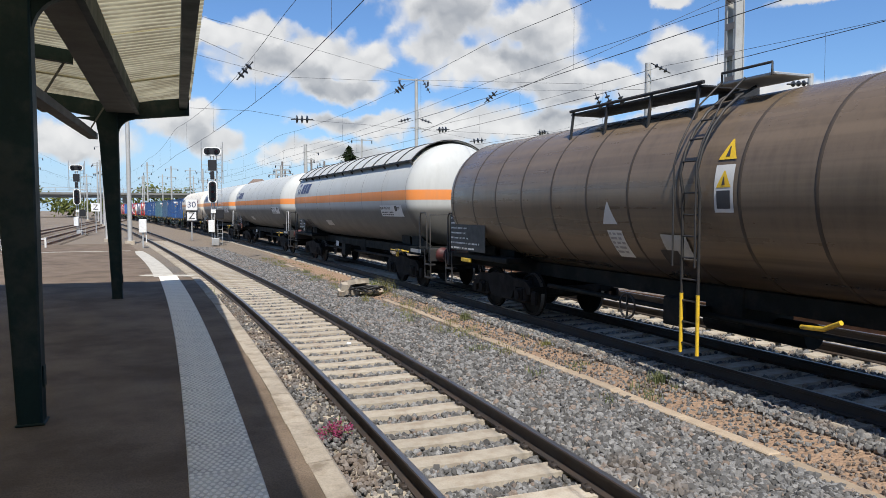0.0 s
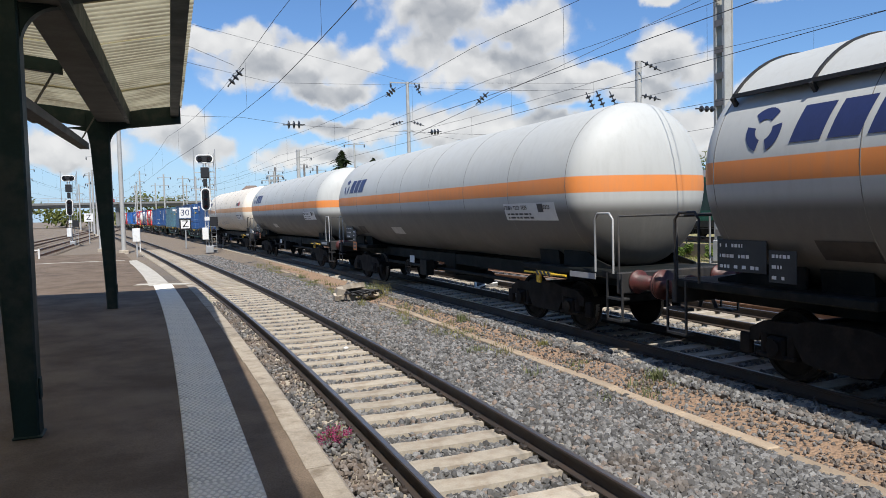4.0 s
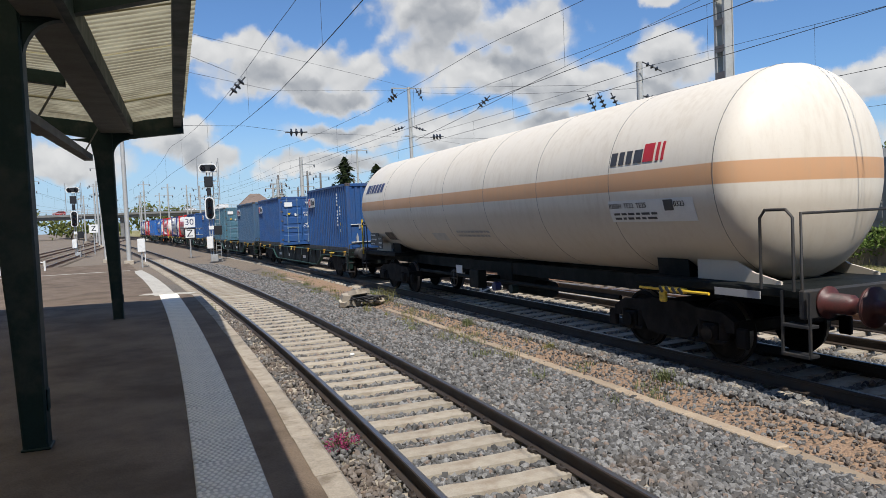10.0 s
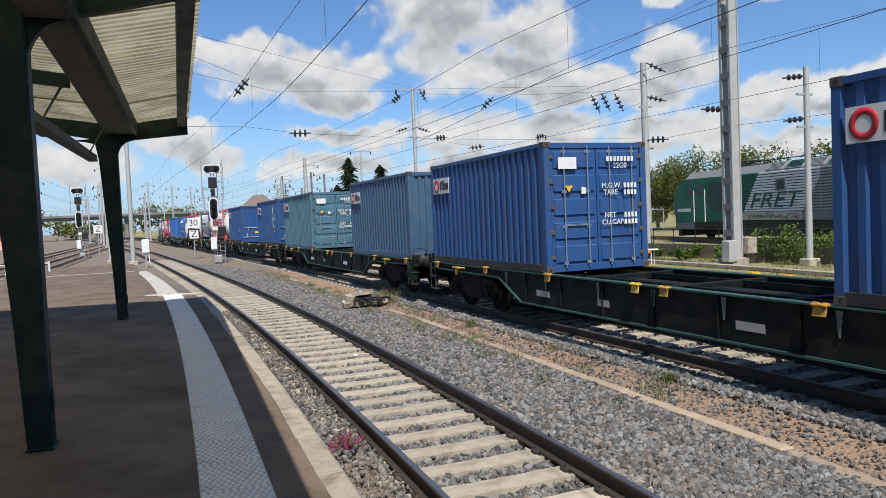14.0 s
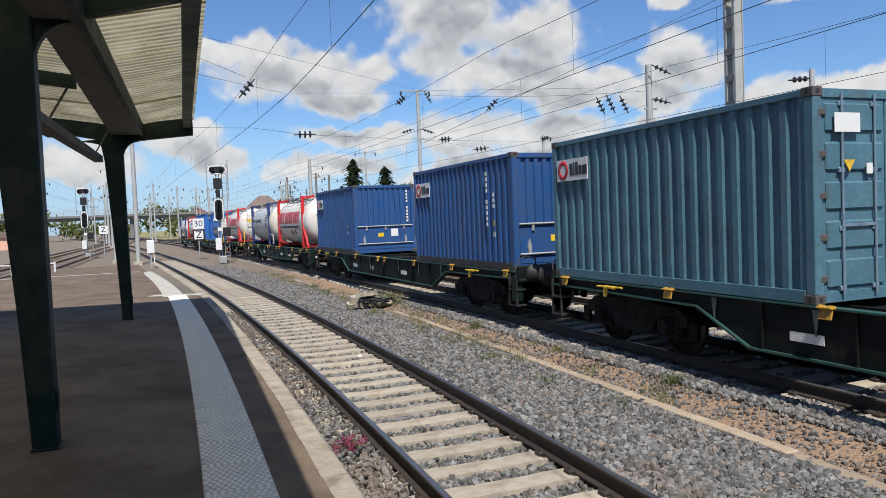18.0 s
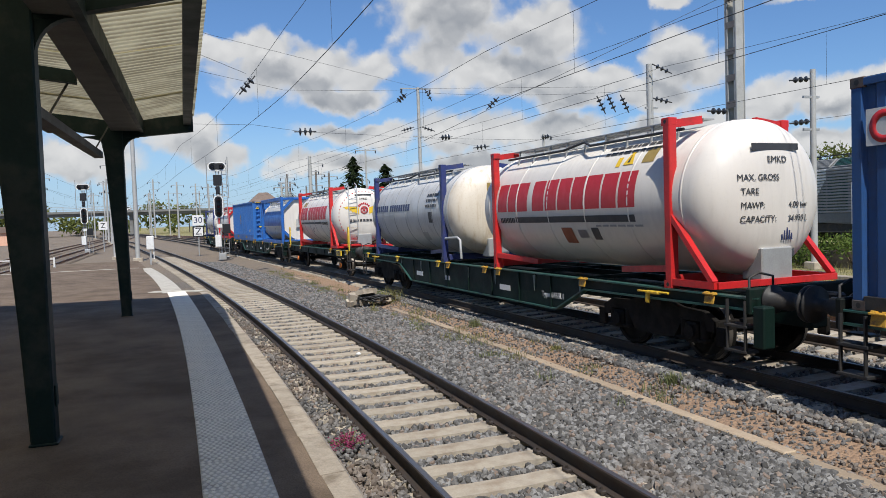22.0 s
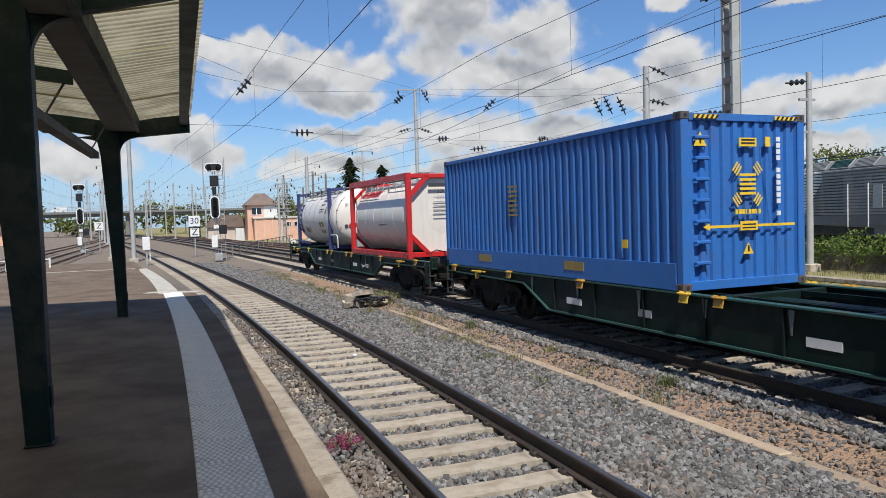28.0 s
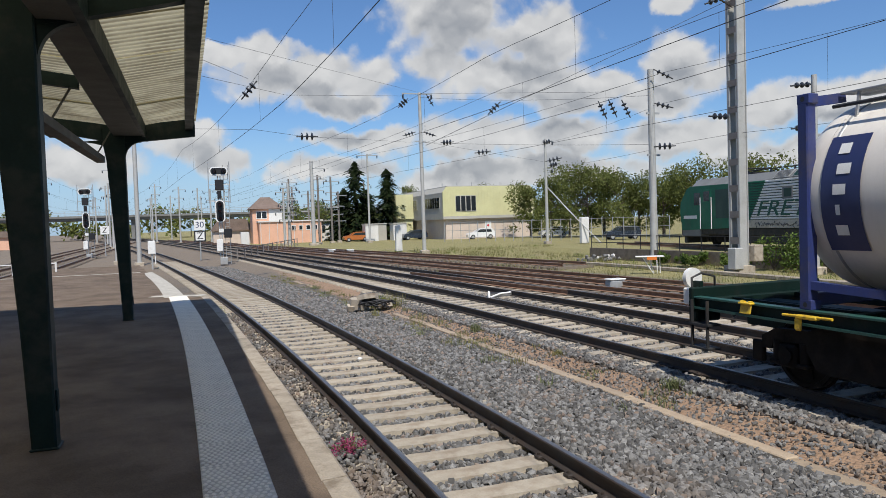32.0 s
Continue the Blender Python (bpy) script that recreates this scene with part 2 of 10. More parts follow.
# ---- mesh helpers ----
class Geo:
    """Gathers corners and faces; part() turns them into one mesh."""

    def __init__(self):
        self.v, self.f, self.s = [], [], []

    def grid(self, rows, smooth=True, loop=False):
        """Quads between rows of points."""
        base, n = len(self.v), len(rows[0])
        for r in rows:
            self.v += [tuple(p) for p in r]
        for i in range(len(rows) - 1):
            for j in range(n if loop else n - 1):
                k = (j + 1) % n
                self.f.append((base + i * n + j, base + i * n + k, base + (i + 1) * n + k, base + (i + 1) * n + j))
                self.s.append(smooth)
        return self

    def face(self, pts, smooth=False):
        base = len(self.v)
        self.v += [tuple(p) for p in pts]
        self.f.append(tuple(range(base, base + len(pts))))
        self.s.append(smooth)
        return self

    def box(self, x0, x1, y0, y1, z0, z1, bevel=0.0, m=None):
        """A box, its edges chamfered by bevel."""
        b = min(bevel, (x1 - x0) * 0.45, (y1 - y0) * 0.45, (z1 - z0) * 0.45)
        base = len(self.v)
        if b <= 0:
            pts = [(x, y, z) for x in (x0, x1) for y in (y0, y1) for z in (z0, z1)]
            fs = [(0, 1, 3, 2), (4, 6, 7, 5), (0, 4, 5, 1), (2, 3, 7, 6), (0, 2, 6, 4), (1, 5, 7, 3)]
        else:
            pts, idx = [], {}
            for ix, x in enumerate((x0, x1)):
                for iy, y in enumerate((y0, y1)):
                    for iz, z in enumerate((z0, z1)):
                        sx, sy, sz = (b, -b)[ix], (b, -b)[iy], (b, -b)[iz]
                        for ax, p in enumerate(((x, y + sy, z + sz), (x + sx, y, z + sz), (x + sx, y + sy, z))):
                            idx[ix, iy, iz, ax] = len(pts)
                            pts.append(p)
            fs = []
            ring = ((0, 0), (1, 0), (1, 1), (0, 1))
            for side in (0, 1):
                for ax in range(3):
                    q = []
                    for a, c in ring:
                        k = [a, c]
                        k.insert(ax, side)
                        q.append(idx[(*k, ax)])
                    flip = side ^ (ax == 1)
                    fs.append(tuple(q) if flip else tuple(q[::-1]))
            for a in (0, 1):
                for c in (0, 1):
                    fs.append((idx[0, a, c, 1], idx[1, a, c, 1], idx[1, a, c, 2], idx[0, a, c, 2]))
                    fs.append((idx[a, 0, c, 0], idx[a, 1, c, 0], idx[a, 1, c, 2], idx[a, 0, c, 2]))
                    fs.append((idx[a, c, 0, 0], idx[a, c, 1, 0], idx[a, c, 1, 1], idx[a, c, 0, 1]))
            for ix in (0, 1):
                for iy in (0, 1):
                    for iz in (0, 1):
                        fs.append(tuple(idx[ix, iy, iz, a] for a in range(3)))
        if m is not None:
            pts = [tuple(m @ Vector(p)) for p in pts]
        self.v += pts
        for q in fs:
            self.f.append(tuple(base + i for i in q))
            self.s.append(False)
        return self

    def bar(self, p0, p1, w, t=None, bevel=0.0, up=(0, 0, 1)):
        """A square bar from p0 to p1, w wide and t high."""
        p0, p1 = Vector(p0), Vector(p1)
        y = (p1 - p0)
        n = y.length
        y = y.normalized()
        x = y.cross(Vector(up))
        x = Vector((1, 0, 0)) if x.length < 1e-4 else x.normalized()
        z = x.cross(y)
        m = Matrix(((x.x, y.x, z.x, p0.x), (x.y, y.y, z.y, p0.y), (x.z, y.z, z.z, p0.z), (0, 0, 0, 1)))
        t = w if t is None else t
        return self.box(-w / 2, w / 2, 0, n, -t / 2, t / 2, bevel, m)

    def tube(self, pts, r, n=8, caps=True, smooth=True):
        """A round tube along a line of points; r may be a list."""
        pts = [Vector(p) for p in pts]
        rs = r if isinstance(r, (list, tuple)) else [r] * len(pts)
        rows, side = [], None
        for i, p in enumerate(pts):
            d = (pts[min(i + 1, len(pts) - 1)] - pts[max(i - 1, 0)]).normalized()
            if side is None:
                side = d.cross(Vector((0, 0, 1)))
                if side.length < 1e-3:
                    side = Vector((1, 0, 0))
            side = (side - d * side.dot(d)).normalized()
            up = side.cross(d)
            rows.append([p + (side * math.cos(a) + up * math.sin(a)) * rs[i] for a in (2 * math.pi * k / n for k in range(n))])
        self.grid(rows, smooth, loop=True)
        if caps:
            self.face(rows[0][::-1])
            self.face(rows[-1])
        return self

    def lathe(self, profile, n=32, axis="y", at=(0, 0, 0), smooth=True):
        """Turn (place, radius) pairs round an axis."""
        rows = []
        for a, r in profile:
            row = []
            for k in range(n):
                c, s = r * math.cos(2 * math.pi * k / n), r * math.sin(2 * math.pi * k / n)
                p = {"y": (s, a, c), "x": (a, c, s), "z": (c, s, a)}[axis]
                row.append((p[0] + at[0], p[1] + at[1], p[2] + at[2]))
            rows.append(row)
        return self.grid(rows, smooth, loop=True)

    def prism(self, poly, a, b, axis="y"):
        """Push a flat outline from a to b along an axis."""
        put = {"y": lambda p, t: (p[0], t, p[1]), "x": lambda p, t: (t, p[0], p[1]), "z": lambda p, t: (p[0], p[1], t)}[axis]
        base, n = len(self.v), len(poly)
        self.v += [put(p, a) for p in poly] + [put(p, b) for p in poly]
        self.f.append(tuple(base + i for i in range(n)))
        self.f.append(tuple(base + n + i for i in reversed(range(n))))
        self.s += [False, False]
        for i in range(n):
            k = (i + 1) % n
            self.f.append((base + i, base + n + i, base + n + k, base + k))
            self.s.append(False)
        return self

    def ball(self, at, r, n=10, squash=1.0):
        prof = [(math.sin(a) * r * squash, max(math.cos(a) * r, 1e-4)) for a in (math.pi * (i / (n - 1) - 0.5) for i in range(n))]
        return self.lathe(prof, n * 2 - 4, "z", at)

    def mesh(self, name, mat):
        me = bpy.data.meshes.new(name)
        me.from_pydata(self.v, [], self.f)
        me.polygons.foreach_set("use_smooth", self.s)
        me.validate()
        me.update()
        bm = bmesh.new()
        bm.from_mesh(me)
        bmesh.ops.recalc_face_normals(bm, faces=bm.faces)
        bm.to_mesh(me)
        bm.free()
        if mat:
            me.materials.append(mat)
        return me


def part(name, geo, mat, parent=None, label="", at=None):
    """One mesh object, under a thing or a part."""
    ob = new(name, geo if isinstance(geo, bpy.types.Mesh) else geo.mesh(name, mat))
    ob.parent = parent
    if at is not None:
        ob.matrix_basis = at
    return tagged(ob, label) if label else ob


def thing(name, label, category, at=None, group="", kind=""):
    """An empty at the base of a thing, to carry its parts."""
    ob = new(name)
    ob.empty_display_size = 0.2
    if at is not None:
        ob.matrix_basis = at
    return tagged(ob, label, category, group, kind)


def single(name, geo, mat, label, category, at=None, group="", kind=""):
    """A thing of one mesh."""
    return tagged(part(name, geo, mat, None, "", at), label, category, group, kind)


def letters(name, text, size, mat, parent, at, label=""):
    """Raised writing, a mesh made from the built-in font, lying in its own xy plane."""
    cu = bpy.data.curves.new(name, "FONT")
    cu.body, cu.size, cu.extrude, cu.align_x, cu.align_y, cu.resolution_u = text, size, 0.002, "CENTER", "CENTER", 3
    tmp = new(name, cu)
    me = bpy.data.meshes.new_from_object(tmp.evaluated_get(bpy.context.evaluated_depsgraph_get()))
    bpy.data.objects.remove(tmp)
    me.materials.clear()
    me.materials.append(mat)
    ob = new(name, me)
    ob.parent, ob.matrix_basis = parent, at
    return tagged(ob, label) if label else ob


# ---- the lines of the tracks ----
def line_table(start, heading, bends, lo, hi, step=0.5):
    """A track's middle line: its curvature comes from bends(s); rows of s, x, y, heading."""
    def run(sign, end):
        x, y, th, s, rows = start, 0.0, heading, 0.0, []
        while abs(s) <= end:
            rows.append((s, x, y, th))
            mid = th - bends(s + sign * step / 2) * sign * step / 2
            x, y = x + sign * step * math.sin(mid), y + sign * step * math.cos(mid)
            th -= bends(s + sign * step / 2) * sign * step
            s += sign * step
        return rows
    return np.array(run(-1, -lo)[:0:-1] + run(1, hi))


T1 = line_table(2.685, 0.0, lambda s: 0.004375 - 8.62e-5 * s if 0 < s < 46 else (0.004375 if s <= 0 else 0.0004), -30, 400)
T2 = line_table(8.468, -0.0414, lambda s: max(0.001428 - 1.687e-5 * s, 0.0004) if s > 0 else 0.0014, -270, 420)


def on(table, s, off=0.0):
    """Place and heading at s along a track, off metres to its right."""
    x, y, th = (np.interp(s, table[:, 0], table[:, i]) for i in (1, 2, 3))
    return x + off * math.cos(th), y - off * math.sin(th), th

# ---- ground ----
def ground_material():
    mt = bpy.data.materials.new("rail_yard_ground")
    mt.use_nodes = True
    N = Nodes(mt.node_tree)
    co = N.add("ShaderNodeTexCoord").outputs["Object"]
    xyz = N.add("ShaderNodeSeparateXYZ", Vector=co)
    x, y = xyz.outputs["X"], xyz.outputs["Y"]
    big, mid, small = N.noise(co, 0.35, 6.0, 0.65), N.noise(co, 2.5, 6.0, 0.65), N.noise(co, 22.0, 4.0, 0.7)
    stones = N.add("ShaderNodeTexVoronoi", Vector=co, Scale=19.0)
    grey = N.mix(stones.outputs["Color"], (0.055, 0.053, 0.05), (0.19, 0.182, 0.17))
    grey = N.mix(N.ramp(big, 0.4, 0.7), grey, N.mix(stones.outputs["Color"], (0.10, 0.082, 0.064), (0.22, 0.185, 0.145)))
    sand = N.mix(mid, (0.40, 0.265, 0.175), (0.27, 0.178, 0.115))
    sand = N.mix(N.math("MULTIPLY", N.ramp(small, 0.5, 0.68), 0.7), sand, (0.13, 0.098, 0.072))
    grass = N.mix(mid, (0.24, 0.22, 0.09), (0.40, 0.33, 0.175))
    grass = N.mix(N.ramp(small, 0.4, 0.65), grass, (0.15, 0.155, 0.06))
    wob = N.math("ADD", N.math("MULTIPLY", N.math("SUBTRACT", mid, 0.5), 1.3), N.math("MULTIPLY", N.math("SUBTRACT", small, 0.5), 0.35))
    # the bare path between the two tracks
    px = N.math("SUBTRACT", N.math("SUBTRACT", 6.72, N.math("MULTIPLY", y, 0.043)), x)
    path = N.math("MULTIPLY", N.ramp(N.math("ADD", N.math("ABSOLUTE", px), N.math("MULTIPLY", wob, 0.55)), 0.55, 0.95, 1.0, 0.0), N.ramp(y, 34.0, 50.0, 1.0, 0.0))
    # dry grass beyond the last track
    gx = N.math("ADD", N.math("SUBTRACT", x, N.math("SUBTRACT", 20.5, N.math("MULTIPLY", y, 0.14))), N.math("MULTIPLY", wob, 1.6))
    gr = N.ramp(gx, 0.0, 2.2)
    brown = N.mix(mid, (0.30, 0.235, 0.17), (0.20, 0.158, 0.118))
    far = N.math("MULTIPLY", N.ramp(N.math("ADD", y, N.math("MULTIPLY", wob, 6.0)), 22.0, 48.0), 0.6)
    col = N.mix(far, grey, brown)
    col = N.mix(N.math("MULTIPLY", path, 0.9), col, sand)
    col = N.mix(N.math("MULTIPLY", gr, N.ramp(big, 0.25, 0.5, 0.55, 1.0)), col, grass)
    sh = N.add("ShaderNodeBsdfPrincipled", Base_Color=col, Roughness=0.95)
    sh.inputs["Specular IOR Level"].default_value = 0.25
    hgt = N.math("ADD", N.math("MULTIPLY", stones.outputs["Distance"], -0.7), N.math("MULTIPLY", small, 0.7))
    N.put(sh, "Normal", N.add("ShaderNodeBump", Strength=0.8, Distance=0.05, Height=hgt))
    N.add("ShaderNodeOutputMaterial", Surface=sh)
    return mt


GROUND = ground_material()


def ground_height(x, y):
    """Height of the ground: shallow beds under the tracks, a trodden path between them."""
    def near(table, off=0.0):
        return x - (np.interp(y, table[:, 2], table[:, 1]) + off)
    z = -0.33 + 0.0 * x
    for table, off in ((T1, 0.0), (T2, 0.0), (T2, 3.08)):
        d = np.abs(near(table, off))
        z = np.maximum(z, -0.245 - 0.085 * np.clip((d - 1.45) / 0.9, 0, 1))
    return z


gx = np.concatenate([[-1500, -600, -250, -120, -60, -30, -15, -8, -4], np.arange(-2, 18, 0.25), [19, 21, 24, 28, 34, 42, 60, 100, 200, 500, 1500]])
gy = np.concatenate([[-1500, -500, -200, -80, -40, -20, -10, -4], np.arange(0, 30, 0.3), np.arange(30, 60, 1.5), [62, 70, 80, 95, 115, 150, 200, 300, 600, 1500]])
GX, GY = np.meshgrid(gx, gy)
GZ = ground_height(GX, GY)
rs = np.random.RandomState(4)
GZ = GZ + np.where((np.abs(GX) < 17) & (GY > 0) & (GY < 40), rs.uniform(-0.018, 0.012, GX.shape), 0)
g = Geo()
g.grid([list(zip(GX[i], GY[i], GZ[i])) for i in range(len(gy))])
single("ground", g, GROUND, "stony rail yard ground with grey ballast, bare sandy path and dry grass", "ground", kind="structure")


# ---- tracks ----
def rail_geo(line, off, s0, s1, step, side):
    """One rail as a swept section; side picks the body or the bright running strip."""
    if side:
        sec = [(-0.036, -0.172), (-0.07, -0.172), (-0.07, -0.158), (-0.012, -0.138), (-0.010, -0.05), (-0.034, -0.038), (-0.036, -0.010), (-0.029, -0.0015),
               (0.029, -0.0015), (0.036, -0.010), (0.034, -0.038), (0.010, -0.05), (0.012, -0.138), (0.07, -0.158), (0.07, -0.172), (0.036, -0.172)]
    else:
        sec = [(-0.027, 0.0), (-0.010, 0.0022), (0.010, 0.0022), (0.027, 0.0)]
    rows = []
    n = int((s1 - s0) / step) + 1
    for i in range(n):
        s = s0 + (s1 - s0) * i / (n - 1)
        x, y, th = line(s)
        rows.append([(x + (off + a) * math.cos(th), y - (off + a) * math.sin(th), z) for a, z in sec])
    return Geo().grid(rows, smooth=False, loop=bool(side))


def sleeper_geo():
    g = Geo()
    poly = [(-0.15, -0.36), (-0.142, -0.178), (0.142, -0.178), (0.15, -0.36)]
    # two raised blocks and a lower waist between them
    rows = []
    for x, dz, w in ((-1.2, -0.05, 0.9), (-1.17, -0.006, 0.97), (-0.45, 0.0, 1.0), (-0.3, -0.007, 0.985), (0.3, -0.007, 0.985), (0.45, 0.0, 1.0), (1.17, -0.006, 0.97), (1.2, -0.05, 0.9)):
        rows.append([(x, a * w, z + (dz if z > -0.3 else 0)) for a, z in poly])
    g.grid(rows, smooth=False)
    g.face(rows[0])
    g.face(rows[-1][::-1])
    return g


def clip_geo():
    g = Geo()
    for sx in (-0.7535, 0.7535):
        g.box(sx - 0.1, sx + 0.1, -0.09, 0.09, -0.18, -0.1725)
        for dx in (-0.1, 0.1):
            g.box(sx + dx - 0.028, sx + dx + 0.028, -0.055, 0.055, -0.175, -0.135, 0.01)
            g.tube([(sx + dx, 0, -0.16), (sx + dx, 0, -0.112)], 0.014, 6)
    return g


SLEEPER = sleeper_geo().mesh("sleeper", CONCRETE)
SLEEPER_DARK = sleeper_geo().mesh("sleeper", DARK_SLEEPER)
CLIPS = clip_geo().mesh("rail_fastening", RAIL_SIDE)


def railway(name, label, line, s0, s1, sl0, sl1, body=RAIL_SIDE, top=RAIL_TOP, sleeper=SLEEPER, phase=0.0, clips_to=16):
    tr = thing(name, label, "railway track", kind="structure")
    for off in (-0.7535, 0.7535):
        r = part("rail", rail_geo(line, off, s0, s1, 1.0, 1), body, tr)
        part("running_surface", rail_geo(line, off, s0, s1, 1.0, 0), top, r, "polished steel strip along the rail head")
    s = sl0 + phase
    rnd = random.Random(5)
    while s < sl1:
        x, y, th = line(s)
        ob = new("sleeper", sleeper)
        ob.parent = tr
        ob.matrix_basis = Matrix.Translation((x, y, rnd.uniform(-0.004, 0.003))) @ Matrix.Rotation(-th + rnd.uniform(-0.006, 0.006), 4, "Z")
        if s < clips_to:
            c = new("rail_fastening", CLIPS)
            c.parent, c.matrix_basis = tr, Matrix.Translation((x, y, 0)) @ Matrix.Rotation(-th, 4, "Z")
        s += 0.6
    return tr


railway("platform_track", "platform track with dark rails on pale concrete sleepers", lambda s: on(T1, s), -12, 330, -3, 62, phase=0.12, clips_to=14)
railway("train_track", "second track with worn rails on concrete sleepers under the freight train", lambda s: on(T2, s), -60, 330, -6, 60, phase=0.3, clips_to=10)


def line3(s):
    return on(T2, s, 3.08)


def line4(s):
    return (14.2 - (s - 27) * 0.135 + 0.00035 * max(s - 27, 0) ** 2, s, math.atan2(-0.135, 1))


def straight(x0, y0, x1, y1):
    d = math.hypot(x1 - x0, y1 - y0)
    th = math.atan2(x1 - x0, y1 - y0)
    return (lambda s: (x0 + (x1 - x0) * s / d, y0 + (y1 - y0) * s / d, th)), d


railway("siding_track", "side track with dark rails on weathered concrete sleepers", line3, -40, 300, -4, 44, phase=0.2, clips_to=0)
railway("yard_track", "rusty yard track on dark sleepers in dirty ballast", line4, -20, 170, 4, 60, BROWN_RAIL, RAIL_TOP, SLEEPER_DARK, 0.0, 0)
for x0, y0, x1, y1 in ((18.2, 33, -2.0, 150), (12.0, 60, -6.0, 190), (-9.5, 40, -14.5, 190), (-13.2, 45, -18.5, 190), (10.2, 33.0, 14.0, 6.0)):
    fn, d = straight(x0, y0, x1, y1)
    railway("yard_track", "rusty yard track on dark sleepers in dirty ballast", fn, 0, d, 0, min(d, 42), BROWN_RAIL, RAIL_TOP, SLEEPER_DARK, 0.0, 0)


# ---- platform ----
PLAT = 0.55
plat = thing("platform", "asphalt station platform with stone kerb and tactile strip", "platform", kind="structure")


def ramp_z(y):
    return PLAT - 0.42 * min(max((y - 21.5) / 20.0, 0.0), 1.0)


def edge(s, off):
    x, y, th = on(T1, s, off)
    return x, y


def strip_rows(off0, off1, s0, s1, dz0, step=0.6):
    rows, n = [], max(int((s1 - s0) / step), 1)
    for i in range(n + 1):
        s = s0 + (s1 - s0) * i / n
        a, b = edge(s, off0), edge(s, off1)
        rows.append([(*a, ramp_z(a[1]) + dz0), (*b, ramp_z(b[1]) + dz0)])
    return rows


g = Geo()
rows = []
for i in range(66):
    s = -14 + i
    x, y = edge(s, -1.88 if s < 20.5 else -2.5)
    z = ramp_z(y)
    left = -30.0 if s < 20.5 else -9.5
    rows.append([(x, y, -0.4), (x, y, z), (-4.0 if s < 40 else -4.2, y, z), (left, y, z), (left, y, -0.4)])
g.grid(rows, smooth=False)
g.face(rows[0])
g.face(rows[-1][::-1])
part("asphalt_surface", g, ASPHALT, plat, "worn dark asphalt, patched")
# kerb stones
for i in range(24):
    s0, s1 = -3 + i, -3 + i + 0.992
    g = Geo()
    (ax, ay), (bx, by), (cx, cy), (dx, dy) = edge(s0, -1.885), edge(s0, -1.69), edge(s1, -1.69), edge(s1, -1.885)
    z = PLAT + 0.006
    lo = [(ax, ay, -0.3), (bx, by, -0.3), (cx, cy, -0.3), (dx, dy, -0.3)]
    rnd = random.Random(i)
    j = [rnd.uniform(-0.006, 0.006) for _ in range(4)]
    ax, dx = ax + rnd.uniform(-0.012, 0.012), dx + rnd.uniform(-0.012, 0.012)
    hi = [(ax, ay, z + j[0]), (bx - 0.03, by, z + j[1]), (cx - 0.03, cy, z + j[2]), (dx, dy, z + j[3])]
    mid = [(ax, ay, z - 0.02), (bx, by, z - 0.03), (cx, cy, z - 0.03), (dx, dy, z - 0.02)]
    g.grid([lo, mid, hi], smooth=False, loop=True)
    g.face(hi)
    if s1 < 20.6:
        part("kerb_stone", g, KERB, plat)
# tactile tiles with round studs
g = Geo()
g.box(-0.228, 0.228, 0.003, 0.597, -0.01, 0.008, 0.003)
for i in range(9):
    for j in range(11):
        cx, cy = -0.206 + i * 0.0485 + (0.0243 if j % 2 else 0), 0.03 + j * 0.0538
        rings = [[(cx + r * math.cos(a), cy + r * math.sin(a), z) for a in (k * math.pi / 3 for k in range(6))] for r, z in ((0.018, 0.0075), (0.0125, 0.0155))]
        g.grid(rings, smooth=True, loop=True)
        g.face(rings[1], True)
TILE = g.mesh("tactile_tile", TACTILE)
TILE.materials.append(STUD)
for p in TILE.polygons:
    p.material_index = 1 if p.center.z > 0.0082 else 0
for i in range(38):
    s = -1.6 + i * 0.6
    x, y, th = on(T1, s, -2.44)
    if s < 20.0:
        ob = new("tactile_tile", TILE)
        ob.parent, ob.matrix_basis = plat, Matrix.Translation((x, y, PLAT)) @ Matrix.Rotation(-th, 4, "Z")
# white lines beyond the canopy
g = Geo()
g.grid([[(*edge(s, -2.78), ramp_z(edge(s, 0)[1]) + 0.006), (*edge(s, -2.28), ramp_z(edge(s, 0)[1]) + 0.006)] for s in np.arange(20.4, 41.5, 1.0)], smooth=False)
part("white_edge_line", g, WHITE_LINE, plat, "sunlit white line along the ramp")
g = Geo()
g.bar((-1.2, 20.87, PLAT + 0.004), (0.1, 20.33, PLAT + 0.004), 0.4, 0.006)
part("white_cross_line", g, WHITE_LINE, plat, "white line across the platform")
g = Geo()
g.box(-9.4, -2.9, 41.2, 41.5, ramp_z(41) + 0.001, ramp_z(41) + 0.008)
part("white_end_line", g, WHITE_LINE, plat, "white line across the platform's far end")

